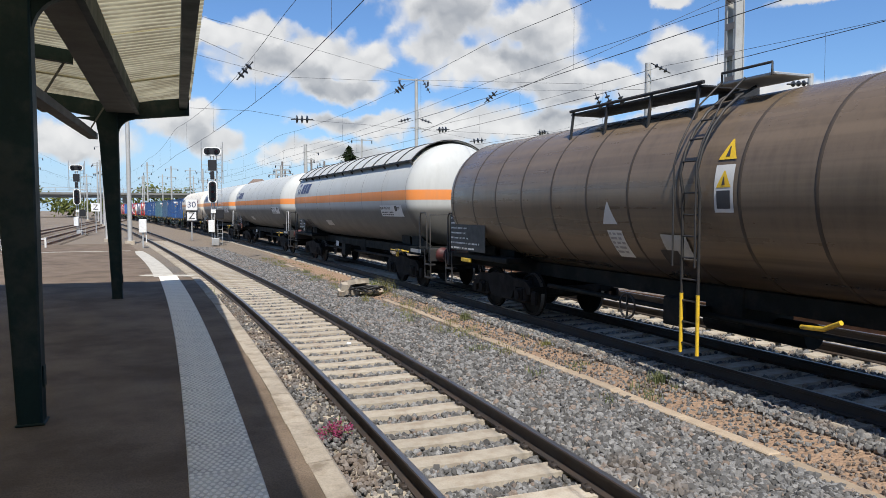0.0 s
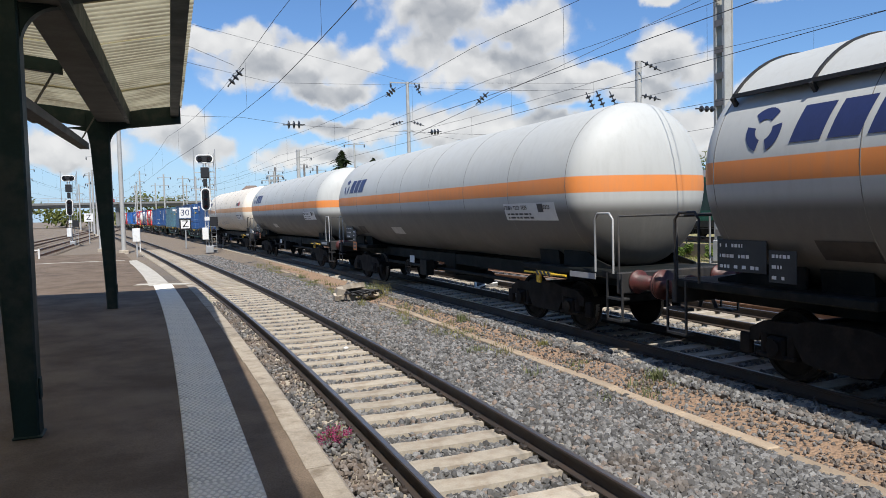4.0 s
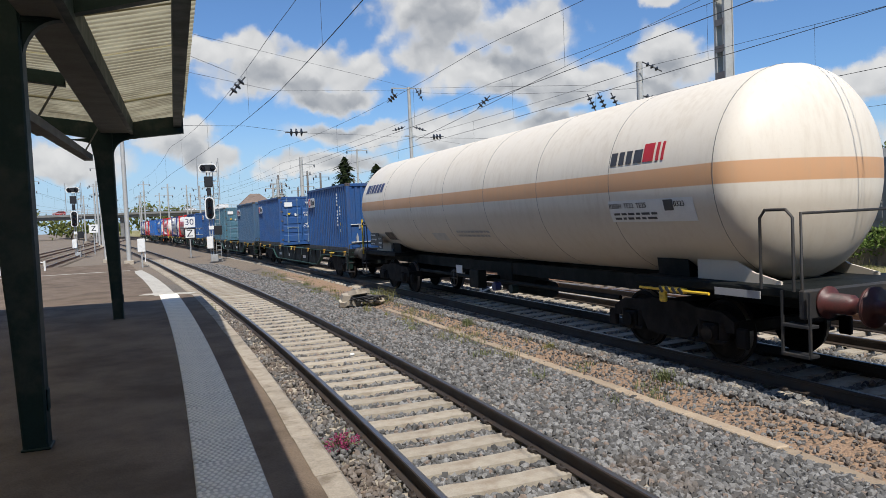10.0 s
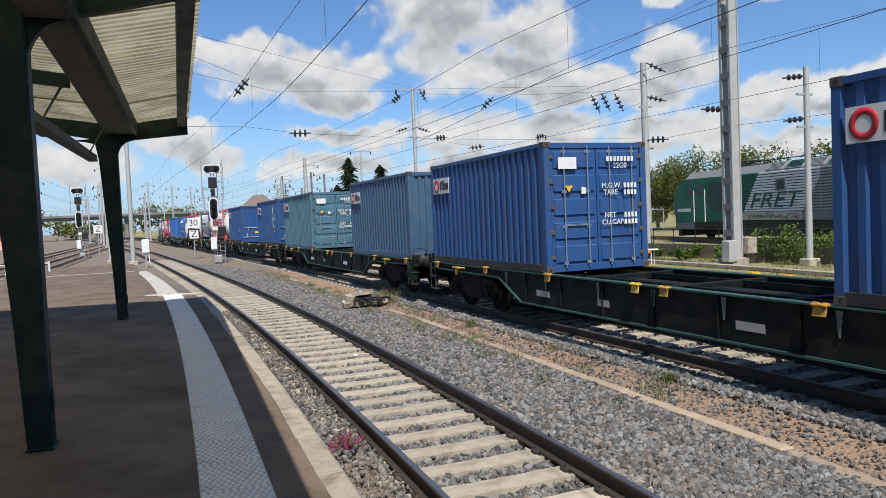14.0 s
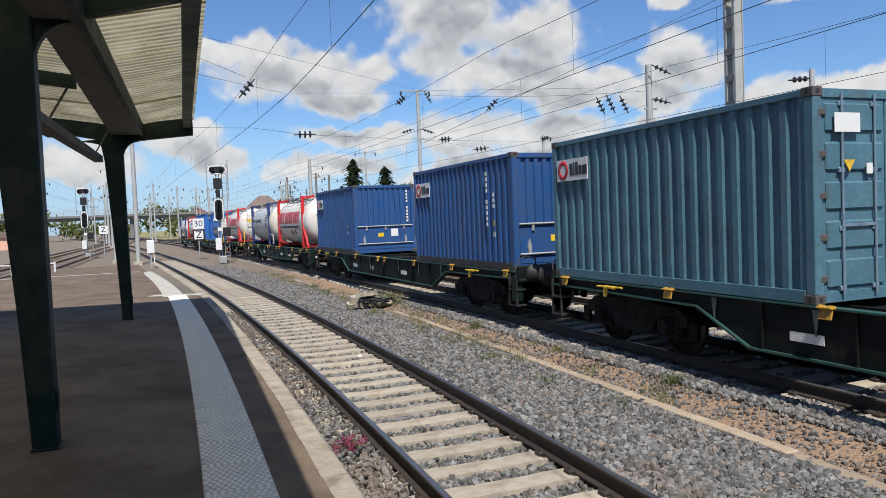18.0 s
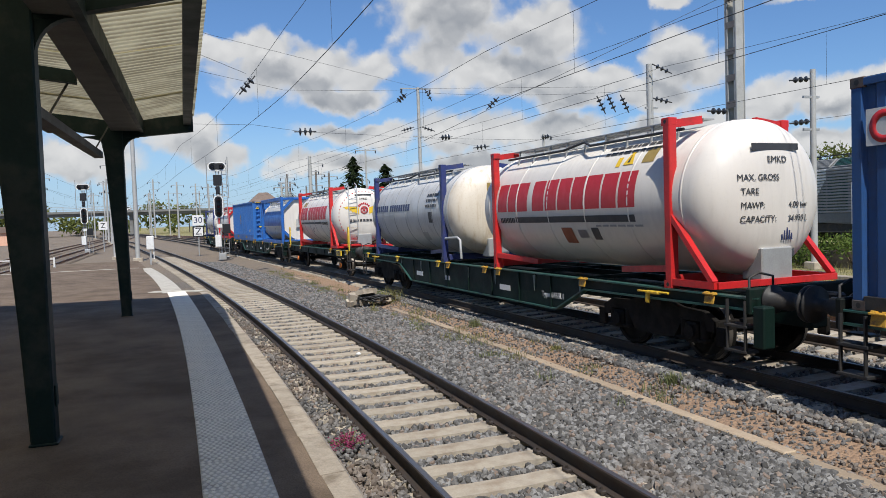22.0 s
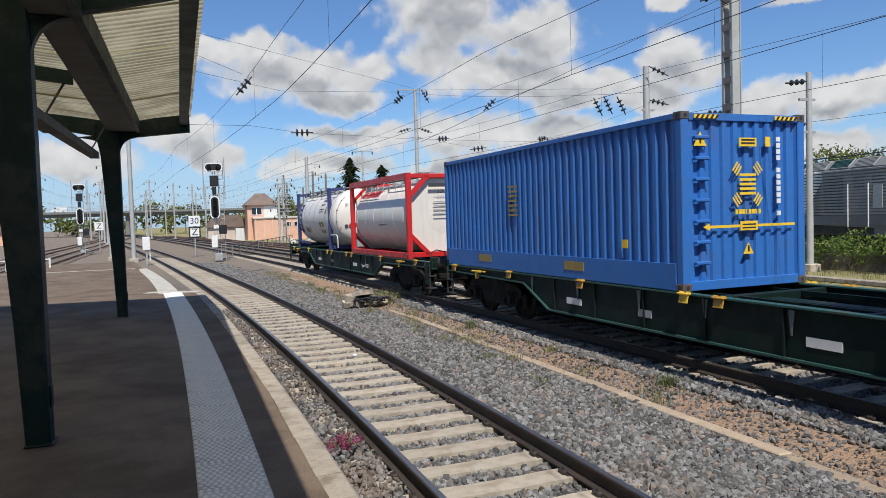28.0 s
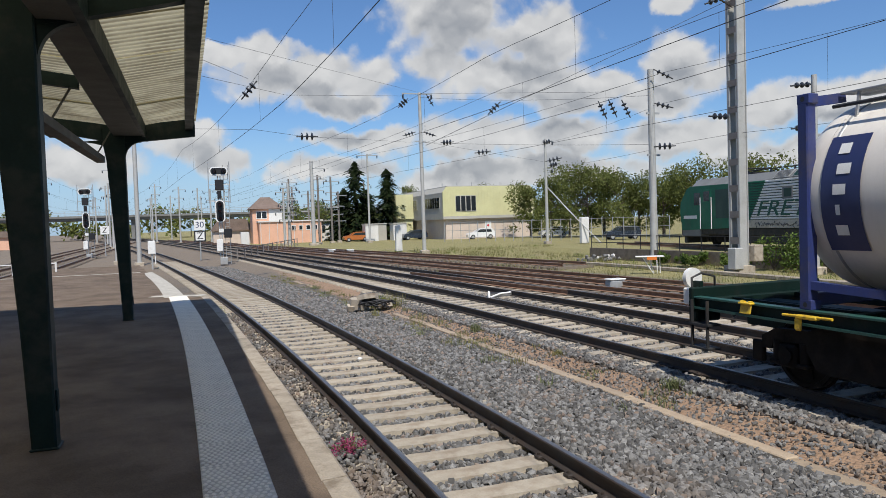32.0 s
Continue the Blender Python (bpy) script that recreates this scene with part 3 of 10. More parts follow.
# ---- station canopy ----
def sheet_material():
    mt = bpy.data.materials.new("translucent_corrugated_sheet")
    mt.use_nodes = True
    N = Nodes(mt.node_tree)
    co = N.add("ShaderNodeTexCoord").outputs["Object"]
    c = N.mix(N.noise(co, 2.0, 5.0, 0.6), (0.80, 0.75, 0.55), (0.66, 0.60, 0.40))
    c = N.mix(N.math("MULTIPLY", N.ramp(N.noise(N.vec("MULTIPLY", co, (0.5, 4, 1)), 3.0, 5.0, 0.6), 0.5, 0.75), 0.6), c, (0.40, 0.35, 0.24))
    # dust lies in the troughs of the waves
    y = N.add("ShaderNodeSeparateXYZ", Vector=co).outputs["Y"]
    ph = N.math("FRACT", N.math("ADD", N.math("DIVIDE", y, 0.177), N.math("MULTIPLY", N.noise(co, 3.0, 3.0, 0.5), 0.12)))
    line = N.math("MULTIPLY", N.ramp(N.math("ABSOLUTE", N.math("SUBTRACT", ph, 0.72)), 0.05, 0.2, 1.0, 0.0), N.ramp(N.noise(co, 1.3, 4.0, 0.6), 0.3, 0.6, 0.35, 0.85))
    c = N.mix(line, c, (0.20, 0.17, 0.11))
    d = N.add("ShaderNodeBsdfDiffuse", Color=c)
    t = N.add("ShaderNodeBsdfTranslucent", Color=c)
    m = N.add("ShaderNodeMixShader", i0=0.5)
    N.tree.links.new(d.outputs[0], m.inputs[1])
    N.tree.links.new(t.outputs[0], m.inputs[2])
    N.add("ShaderNodeOutputMaterial", Surface=m)
    return mt


SHEET = sheet_material()
DARK_ROOF = material("dark_painted_boards", (0.12, 0.115, 0.10), 0.75, amount=0.5, scale=2, fine=30, bump=0.2, dirt=(0.11, 0.10, 0.09), dirt_amount=0.5, dirt_scale=1.5)
canopy = thing("station_canopy", "green steel platform canopy roofed with cream translucent corrugated sheets", "canopy")


def lean(y):
    return -1.28 - 0.012 * (y - 10)


def zin(y):
    return 4.06 + 0.017 * (y - 6.7)


def outer(y):
    """The canopy's edge over the kerb."""
    return 0.22 - 0.0137 * (y - 6.55)


Y0, Y1 = -9.0, 16.45
for fa, fb, dza, dzb in ((lambda y: lean(y) + 0.42, lambda y: outer(y) - 0.15, 0.03, 0.205), (lambda y: outer(y) - 0.17, lambda y: outer(y), 0.205, 0.24),
                         (lambda y: -1.1 - 0.0365 * max(y - 7.98, -1.0), lambda y: lean(y) - 1.5, 0.02, 0.2), (lambda y: lean(y) - 1.5, lambda y: lean(y) - 4.3, 0.205, 0.66)):
    # sheets lapped along the roof, each one pressed in waves
    for k in range(14):
        ya, yb = Y0 + (Y1 - Y0) * k / 14, Y0 + (Y1 - Y0) * (k + 1) / 14 + 0.06
        n = int((yb - ya) / 0.022)
        rows = []
        for i in range(n + 1):
            y = ya + (yb - ya) * i / n
            w = 0.021 * math.sin(2 * math.pi * y / 0.177) + 0.007 * (k % 2) + 0.006 * (i / n)
            rows.append([(fa(y), y, zin(y) + dza + 0.16 + w), (fb(y), y, zin(y) + dzb + 0.16 + w)])
        part("roof_sheet", Geo().grid(rows, smooth=True), SHEET, canopy)
# box gutter over the columns and the edge beams
def run_box(x_of, w, z0, z1, y0=Y0, y1=Y1):
    g = Geo()
    rows = []
    for i in range(13):
        y = y0 + (y1 - y0) * i / 12
        x = x_of(y)
        rows.append([(x - w / 2, y, zin(y) + z0), (x + w / 2, y, zin(y) + z0), (x + w / 2, y, zin(y) + z1), (x - w / 2, y, zin(y) + z1)])
    g.grid(rows, smooth=False, loop=True)
    g.face(rows[0])
    g.face(rows[-1][::-1])
    return g


def gutter_geo():
    """The boxed valley, wider at the far end."""
    rows = []
    for i in range(14):
        y = Y0 + (Y1 - Y0) * i / 13
        xl, xr = -1.185 - 0.0365 * max(y - 7.98, -1.0), lean(y) + 0.42
        rows.append([(xl, y, zin(y) - 0.02), (xr, y, zin(y) - 0.02), (xr, y, zin(y) + 0.17), (xl, y, zin(y) + 0.17)])
    return Geo().grid(rows, smooth=False, loop=True).face(rows[0]).face(rows[-1][::-1])


part("valley_gutter", gutter_geo(), DARK_ROOF, canopy, "grey valley gutter boards")
part("inner_purlin", run_box(lambda y: lean(y) + 0.44, 0.07, -0.05, 0.2), GREEN_PAINT, canopy)
part("edge_purlin", run_box(lambda y: outer(y) - 0.155, 0.15, 0.1, 0.34), GREEN_PAINT, canopy)
part("left_purlin", run_box(lambda y: lean(y) - 1.3, 0.12, 0.02, 0.17), GREEN_PAINT, canopy)
part("left_purlin", run_box(lambda y: lean(y) - 2.6, 0.12, 0.2, 0.38), GREEN_PAINT, canopy)
for y in (1.6, 10.2):
    part("cross_bearer", Geo().prism([(-1.33, zin(y) + 0.0), (-1.33, zin(y) + 0.16), (-5.4, zin(y) + 0.7), (-5.4, zin(y) + 0.52)], y - 0.06, y + 0.06), GREEN_PAINT, canopy, "dark cross bearer under the sheets")
for y, lift in ((-2.4, 0.17), (6.68, 0.17), (15.65, 0.0)):
    x = lean(y) + 0.02
    z = zin(y)
    col = Geo()
    # a riveted box column with a flared head
    # wider towards the head
    rows = []
    for zz, wl in ((PLAT, 0.12), (PLAT + 1.0, 0.16), (z - 0.5, 0.28), (z - 0.15, 0.34), (z + 0.12, 0.34)):
        rows.append([(x - wl + 0.015, y - 0.10, zz), (x + 0.05, y - 0.10, zz), (x + 0.065, y - 0.085, zz), (x + 0.065, y + 0.085, zz), (x + 0.05, y + 0.10, zz), (x - wl + 0.015, y + 0.10, zz), (x - wl, y + 0.085, zz), (x - wl, y - 0.085, zz)])
    col.grid(rows, smooth=False, loop=True)
    col.box(x - 0.135, x + 0.085, y - 0.115, y + 0.115, PLAT, PLAT + 0.02, 0.008)
    c = part("column", col, GREEN_PAINT, canopy, "dark green steel column")
    box = Geo()
    box.box(x + 0.065, x + 0.08, y - 0.05, y + 0.05, PLAT + 0.30, PLAT + 0.48, 0.008)
    part("junction_box", box, GREEN_PAINT, c)
    tip = outer(y) - 0.04
    part("cross_beam", Geo().prism([(x + 0.06, z - 0.16 + lift * 0.5), (x + 0.06, z + 0.17), (tip, z + 0.33), (tip, z - 0.02 + lift * 1.55)], y - 0.06, y + 0.06), GREEN_PAINT, canopy, "tapered cantilever beam")
    part("cross_beam", Geo().prism([(x - 0.1, z - 0.16), (x - 0.1, z + 0.17), (x - 4.2, z + 0.78), (x - 4.2, z + 0.6)], y - 0.06, y + 0.06), GREEN_PAINT, canopy, "tapered cantilever beam")
    for sg, reach in ((1, 0.3), (-1, 0.7)):
        k = Geo()
        pts = []
        for i in range(9):
            a = math.pi / 2 * i / 8
            pts.append((x + sg * (0.06 + reach * (1 - math.cos(a))), z - 0.14 + lift * 0.6 - 0.34 * (1 - math.sin(a))))
        k.prism(pts + [(x + sg * 0.06, z - 0.08 + lift * 0.6)], y - 0.05, y + 0.05)
        part("knee_bracket", k, GREEN_PAINT, canopy, "curved bracket")
# an unseen roof, added so that less skylight gets under the canopy
part("unseen_roof", Geo().box(-5.6, 0.2, -46, Y0 - 0.01, 4.1, 4.3), DARK_ROOF, canopy, "unseen dark roof added behind the camera to block skylight")
g = run_box(lambda y: lean(y) - 0.40, 0.16, -0.52, -0.40, 8.6, 16.0)
part("lamp_trunking", g, DARK_ROOF, canopy, "dark hanging lamp trunking")
for y in (10.2, 15.3):
    part("lamp_hanger", Geo().bar((lean(y) - 0.42, y + 0.1, zin(y) - 0.42), (lean(y) - 0.12, y + 0.1, zin(y) + 0.1), 0.025), DARK_ROOF, canopy)


# ---- an unseen building, added behind the camera to block skylight ----
ADDED_WALL = material("added_sandy_wall", (0.52, 0.42, 0.32), 0.85, amount=0.4, scale=0.8, fine=12, bump=0.2, dirt=(0.25, 0.2, 0.16), dirt_amount=0.5, dirt_scale=0.4)
light_block = thing("skylight_block", "unseen building added along the platform to block skylight", "building")
part("wall", Geo().box(-19.5, -7.5, -60, 12, PLAT, 9.5), ADDED_WALL, light_block)
part("roof", Geo().prism([(-20, 9.5), (-7, 9.5), (-10.5, 13), (-16.5, 13)], -60.5, 12.5), DARK_ROOF, light_block)

# ---- the train ----
SPEED_T = [0, 5, 10, 15, 20, 24, 28, 32]
SPEED_V = [6.801, 6.753, 6.67, 6.615, 6.674, 6.841, 7.141, 7.489]
_t = np.arange(0, 32.001, 1 / 60)
_v = np.interp(_t, SPEED_T, SPEED_V)
_u = np.concatenate([[0], np.cumsum((_v[1:] + _v[:-1]) / 120)])


def gone(t):
    """Metres that the train has run by t seconds."""
    return float(np.interp(t, _t, _u))


def riding(q, half, t):
    """The pose of a wagon with its middle q metres along the train; it spans half metres to its bogies each way."""
    s = q - gone(t)
    xa, ya, _ = on(T2, s - half)
    xb, yb, _ = on(T2, s + half)
    return Matrix.Translation(((xa + xb) / 2, (ya + yb) / 2, 0)) @ Matrix.Rotation(-math.atan2(xb - xa, yb - ya), 4, "Z")


MOVING, WHEELS = [], []   # (thing, middle of its wagon, half its wheelbase, pose on the wagon); (wheelset, its pose)


def ride(ob, q, half, local=Matrix()):
    ob.matrix_basis = riding(q, half, 0) @ local
    MOVING.append((ob, q, half, local))
    return ob


def paint_tank(name, upper, lower, stripe, zc, dirt, dirt_amount, rough=0.32, painted_sheen=0.0):
    """Tank paint with the stripe that marks liquefied gas, grime, and shade painted towards the belly."""
    mt = bpy.data.materials.new(name)
    mt.use_nodes = True
    N = Nodes(mt.node_tree)
    co = N.add("ShaderNodeTexCoord").outputs["Object"]
    z = N.add("ShaderNodeSeparateXYZ", Vector=co).outputs["Z"]
    big, small = N.noise(co, 0.9, 6.0, 0.65), N.noise(co, 25.0, 4.0, 0.6)
    runs = N.noise(N.vec("MULTIPLY", co, (5, 5, 0.5)), 1.6, 6.0, 0.65)
    # the underside's shade is put into the colour: lower is darker than upper
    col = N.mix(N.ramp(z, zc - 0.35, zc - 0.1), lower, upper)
    if stripe:
        band = N.math("MULTIPLY", N.ramp(z, zc + 0.0, zc + 0.012, 0, 1, False), N.ramp(z, zc + 0.288, zc + 0.3, 1, 0, False))
        col = N.mix(band, col, stripe)
    g1 = N.math("MULTIPLY", N.ramp(N.math("ADD", N.math("MULTIPLY", runs, 0.6), N.math("MULTIPLY", big, 0.4)), 0.45, 0.68), dirt_amount)
    col = N.mix(g1, col, dirt)
    col = N.mix(N.math("MULTIPLY", N.ramp(small, 0.5, 0.75), dirt_amount * 0.35), col, dirt)
    if painted_sheen:
        # long level bands of sheen, painted as a paler metal colour
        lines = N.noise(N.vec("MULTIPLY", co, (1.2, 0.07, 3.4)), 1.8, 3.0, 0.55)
        col = N.mix(N.math("MULTIPLY", N.ramp(lines, 0.42, 0.7), painted_sheen), col, tuple(min(c * 1.7, 1) for c in upper))
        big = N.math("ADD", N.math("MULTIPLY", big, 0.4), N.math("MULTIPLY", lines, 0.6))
    sh = N.add("ShaderNodeBsdfPrincipled", Base_Color=col)
    if painted_sheen:
        sh.inputs["Metallic"].default_value = 0.12
    N.put(sh, "Roughness", N.ramp(big, 0.3, 0.7, rough, rough + 0.18))
    N.put(sh, "Normal", N.add("ShaderNodeBump", Strength=0.05, Distance=0.02, Height=N.noise(co, 3.0, 3.0, 0.5)))
    N.add("ShaderNodeOutputMaterial", Surface=sh)
    return mt


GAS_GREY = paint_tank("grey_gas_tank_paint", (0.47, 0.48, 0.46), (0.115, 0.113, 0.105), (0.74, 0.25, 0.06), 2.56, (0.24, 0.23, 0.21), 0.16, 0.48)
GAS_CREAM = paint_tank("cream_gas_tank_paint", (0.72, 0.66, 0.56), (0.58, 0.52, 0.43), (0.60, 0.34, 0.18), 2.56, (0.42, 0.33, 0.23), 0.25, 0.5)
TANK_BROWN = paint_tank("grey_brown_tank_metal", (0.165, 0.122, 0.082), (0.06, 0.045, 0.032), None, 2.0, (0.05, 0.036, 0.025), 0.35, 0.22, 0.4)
TANK_WHITE = paint_tank("white_tank_paint", (0.77, 0.73, 0.66), (0.69, 0.65, 0.59), None, 2.3, (0.45, 0.42, 0.38), 0.28, 0.3)
TANK_SILVER = paint_tank("dirty_silver_tank_cladding", (0.66, 0.66, 0.645), (0.52, 0.52, 0.505), None, 2.3, (0.3, 0.29, 0.27), 0.5, 0.3)
TANK_END_DIRTY = paint_tank("stained_white_tank_end", (0.74, 0.71, 0.65), (0.66, 0.60, 0.50), None, 2.3, (0.46, 0.35, 0.21), 0.8, 0.45)
SEAM = material("dirty_weld_seam", (0.20, 0.195, 0.18), 0.6, amount=0.5, scale=3, fine=30, bump=0.1)
LOGO_BLUE = material("dark_blue_lettering", (0.025, 0.035, 0.11), 0.45, amount=0.2, bump=0)
LOGO_RED = material("red_lettering", (0.50, 0.025, 0.03), 0.45, amount=0.2, bump=0)
LOGO_YELLOW = material("yellow_lettering", (0.80, 0.52, 0.03), 0.5, amount=0.2, bump=0)
RED_FRAME = material("red_frame_paint", (0.58, 0.022, 0.022), 0.42, amount=0.35, scale=3, fine=30, bump=0.1, dirt=(0.22, 0.03, 0.025), dirt_amount=0.5, dirt_scale=3)
BLUE_FRAME = material("dark_blue_frame_paint", (0.028, 0.042, 0.16), 0.45, amount=0.35, scale=3, fine=30, bump=0.1, dirt=(0.09, 0.08, 0.09), dirt_amount=0.5, dirt_scale=3)
BRIGHT_BLUE_FRAME = material("bright_blue_frame_paint", (0.02, 0.13, 0.46), 0.45, amount=0.35, scale=3, fine=30, bump=0.1, dirt=(0.06, 0.08, 0.14), dirt_amount=0.4, dirt_scale=3)
WAGON_GREEN = material("dark_green_wagon_paint", (0.004, 0.0165, 0.0125), 0.6, spec=0.2, amount=0.5, scale=2, fine=30, bump=0.15, dirt=(0.025, 0.022, 0.02), dirt_amount=0.7, dirt_scale=1.5)
WAGON_BLACK = material("grimy_black_wagon_paint", (0.006, 0.0085, 0.008), 0.7, spec=0.2, amount=0.5, scale=2, fine=30, bump=0.2, dirt=(0.035, 0.028, 0.023), dirt_amount=0.6, dirt_scale=1.8)
SUNLIT_EDGE = material("worn_sunlit_teal_edge", (0.022, 0.085, 0.07), 0.5, amount=0.5, scale=3, fine=40, bump=0.15, dirt=(0.05, 0.05, 0.042), dirt_amount=0.7, dirt_scale=2.5)
BOGIE = material("brake_dust_bogie_steel", (0.008, 0.007, 0.006), 0.85, spec=0.25, amount=0.5, scale=4, fine=40, bump=0.3, dirt=(0.028, 0.02, 0.015), dirt_amount=0.6, dirt_scale=3)
TYRE = material("worn_wheel_tread", (0.17, 0.15, 0.13), 0.4, metal=0.6, amount=0.3, bump=0.05)
ORANGE = material("orange_hazard_plate", (0.72, 0.20, 0.03), 0.5, amount=0.3, bump=0.05)
PLATE_BLACK = material("black_data_board", (0.02, 0.02, 0.022), 0.5, amount=0.3, bump=0.05)
GREY_PRINT = material("grey_print", (0.35, 0.35, 0.35), 0.6, amount=0.2, bump=0)
WHITE_PRINT = material("white_print", (0.72, 0.72, 0.70), 0.6, amount=0.2, bump=0)


def wheelset_geo():
    g = Geo()
    for sx in (-0.75, 0.75):
        w = 0.5 if sx > 0 else -0.5
        prof = [(0.0, 0.09), (0.0, 0.4), (-0.02, 0.41), (-0.02, 0.475), (0.01, 0.49), (0.03, 0.462), (0.11, 0.452), (0.11, 0.40), (0.08, 0.38), (0.07, 0.16), (0.12, 0.15), (0.12, 0.09)]
        s = 1 if sx > 0 else -1
        g.lathe([(s * (0.68 + a), r) for a, r in prof], 28, "x", smooth=False)
    g.tube([(-1.0, 0, 0), (1.0, 0, 0)], 0.085, 10)
    # spokes of dirt and balance marks show the turning
    for s in (-1, 1):
        g.box(s * 0.765 - 0.012, s * 0.765 + 0.012, -0.05, 0.05, 0.2, 0.34)
    return g


WHEELSET = wheelset_geo().mesh("wheelset", BOGIE)
TREADS = [Geo().lathe([(s * 0.712, 0.463), (s * 0.79, 0.455)], 32, "x").mesh("tyre", TYRE) for s in (-1, 1)]


def wheelset(parent, y):
    w = new("wheelset", WHEELSET)
    w.parent, w.matrix_basis = parent, Matrix.Translation((0, y, 0.46))
    for tread in TREADS:
        t = new("tyre", tread)
        t.parent = w
    WHEELS.append((w, y))
    return w


def bogie_geo():
    """A Y25 type bogie: two side frames with axle boxes and springs, a bolster between."""
    g = Geo()
    for sx in (-1.0, 1.0):
        side = [(-1.35, 0.50), (-1.35, 0.66), (-1.12, 0.78), (-0.62, 0.80), (-0.4, 0.86), (0.4, 0.86), (0.62, 0.80), (1.12, 0.78), (1.35, 0.66), (1.35, 0.50),
                (1.2, 0.50), (1.15, 0.62), (0.68, 0.62), (0.5, 0.34), (0.3, 0.3), (-0.3, 0.3), (-0.5, 0.34), (-0.68, 0.62), (-1.15, 0.62), (-1.2, 0.50)]
        g.prism(side, sx - 0.055, sx + 0.055, "x")
        for wy in (-0.9, 0.9):
            g.box(sx - 0.1, sx + 0.1, wy - 0.14, wy + 0.14, 0.30, 0.60, 0.03)
            g.tube([(sx - 0.12, wy, 0.46), (sx + (0.14 if sx > 0 else -0.14), wy, 0.46)], 0.105, 12)
            for dy in (-0.21, 0.21):
                g.tube([(sx, wy + dy, 0.36), (sx, wy + dy, 0.63)], 0.075, 10)
                g.box(sx - 0.09, sx + 0.09, wy + dy - 0.09, wy + dy + 0.09, 0.32, 0.37, 0.01)
        g.box(sx - 0.04, sx + 0.04, -1.55, -1.35, 0.30, 0.58, 0.02)
        g.box(sx - 0.04, sx + 0.04, 1.35, 1.55, 0.30, 0.58, 0.02)
    g.box(-1.0, 1.0, -0.3, 0.3, 0.42, 0.84, 0.04)
    g.box(-1.0, 1.0, -1.36, -1.26, 0.5, 0.66, 0.02)
    g.box(-1.0, 1.0, 1.26, 1.36, 0.5, 0.66, 0.02)
    return g


BOGIE_MESH = bogie_geo().mesh("bogie", BOGIE)


def bogie(parent, y):
    b = new("bogie", BOGIE_MESH)
    b.parent, b.matrix_basis = parent, Matrix.Translation((0, y, 0))
    for dy in (-0.9, 0.9):
        wheelset(parent, y + dy)


def buffer_geo():
    g = Geo()
    g.lathe([(0.0, 0.0), (0.0, 0.2), (0.03, 0.2), (0.04, 0.13), (0.34, 0.12), (0.35, 0.085), (0.58, 0.085), (0.585, 0.24), (0.61, 0.235), (0.625, 0.17), (0.63, 0.0)], 18, "y")
    return g


BUFFER = buffer_geo().mesh("buffer", DARK_STEEL)


MAROON_BUFFER = BUFFER.copy()
MAROON_BUFFER.materials[0] = material("maroon_buffer_paint", (0.085, 0.022, 0.02), 0.5, amount=0.5, scale=5, fine=40, bump=0.15, dirt=(0.03, 0.025, 0.022), dirt_amount=0.6, dirt_scale=5)


def wagon_ends(w, half, zc=1.05, headstock=DARK_STEEL, buffers=None):
    """Headstocks, four buffers and the screw couplings."""
    for sg in (-1, 1):
        g = Geo()
        y = sg * (half - 0.62)
        g.box(-1.25, 1.25, min(y, y - sg * 0.1), max(y, y - sg * 0.1), 0.86, 1.22, 0.02)
        part("headstock", g, headstock, w)
        for sx in (-0.875, 0.875):
            b = new("buffer", buffers or BUFFER)
            b.parent = w
            b.matrix_basis = Matrix.Translation((sx, y, zc)) @ Matrix.Rotation(0 if sg > 0 else math.pi, 4, "Z")
        g = Geo()
        g.tube([(0, y, zc), (0, y + sg * 0.3, zc - 0.05), (0, y + sg * 0.55, zc - 0.2), (0.03, y + sg * 0.45, zc - 0.42)], 0.035, 8)
        g.box(-0.09, 0.09, min(y, y + sg * 0.36), max(y, y + sg * 0.36), zc - 0.09, zc + 0.06, 0.03)
        part("screw_coupling", g, DARK_STEEL, w)


def curved_patch(poly, zc, r, lift=0.006, side=-1, steps=10, y_of=None):
    """A flat outline in (y, z), a convex quad, laid on a tank's side."""
    g = Geo()
    (y0, z0), (y1, z1), (y2, z2), (y3, z3) = poly      # low near, low far, high far, high near
    rows = []
    for i in range(steps + 1):
        k = i / steps
        za, zb = z0 + (z3 - z0) * k, z1 + (z2 - z1) * k
        ya, yb = y0 + (y3 - y0) * k, y1 + (y2 - y1) * k
        rows.append([(side * math.sqrt(max((r + lift) ** 2 - (za - zc) ** 2, 0.01)), ya, za), (side * math.sqrt(max((r + lift) ** 2 - (zb - zc) ** 2, 0.01)), yb, zb)])
    return g.grid(rows, smooth=True)


def word(parent, name, widths, y0, z0, high, zc, r, mat, gap=0.05, slant=0.0, label="", side=-1):
    """A painted name as plain blocks, one a letter, running from far (y0) to near."""
    y = y0
    for w in widths:
        if w > 0:
            part(name, curved_patch([(y, z0), (y - w, z0), (y - w - slant, z0 + high), (y - slant, z0 + high)], zc, r, 0.007, side, 6), mat, parent, label)
        y -= abs(w) + gap


def dome(a, r, depth, n=9):
    return [(a + depth * math.sin(math.pi / 2 * k / n), r * math.cos(math.pi / 2 * k / n) + (1e-3 if k == n else 0)) for k in range(n + 1)]


def barrel_profile(y0, y1, r, depth):
    back = dome(y1, r, depth)
    front = [(2 * y0 - a + 0.0, rr) for a, rr in dome(y0, r, depth)][::-1]
    n = 8
    mid = [(y0 + (y1 - y0) * i / n, r) for i in range(1, n)]
    return front + mid + back


def railing(parent, pts, r=0.022, mat=None, name="handrail"):
    return part(name, Geo().tube(pts, r, 7), mat or DARK_STEEL, parent)


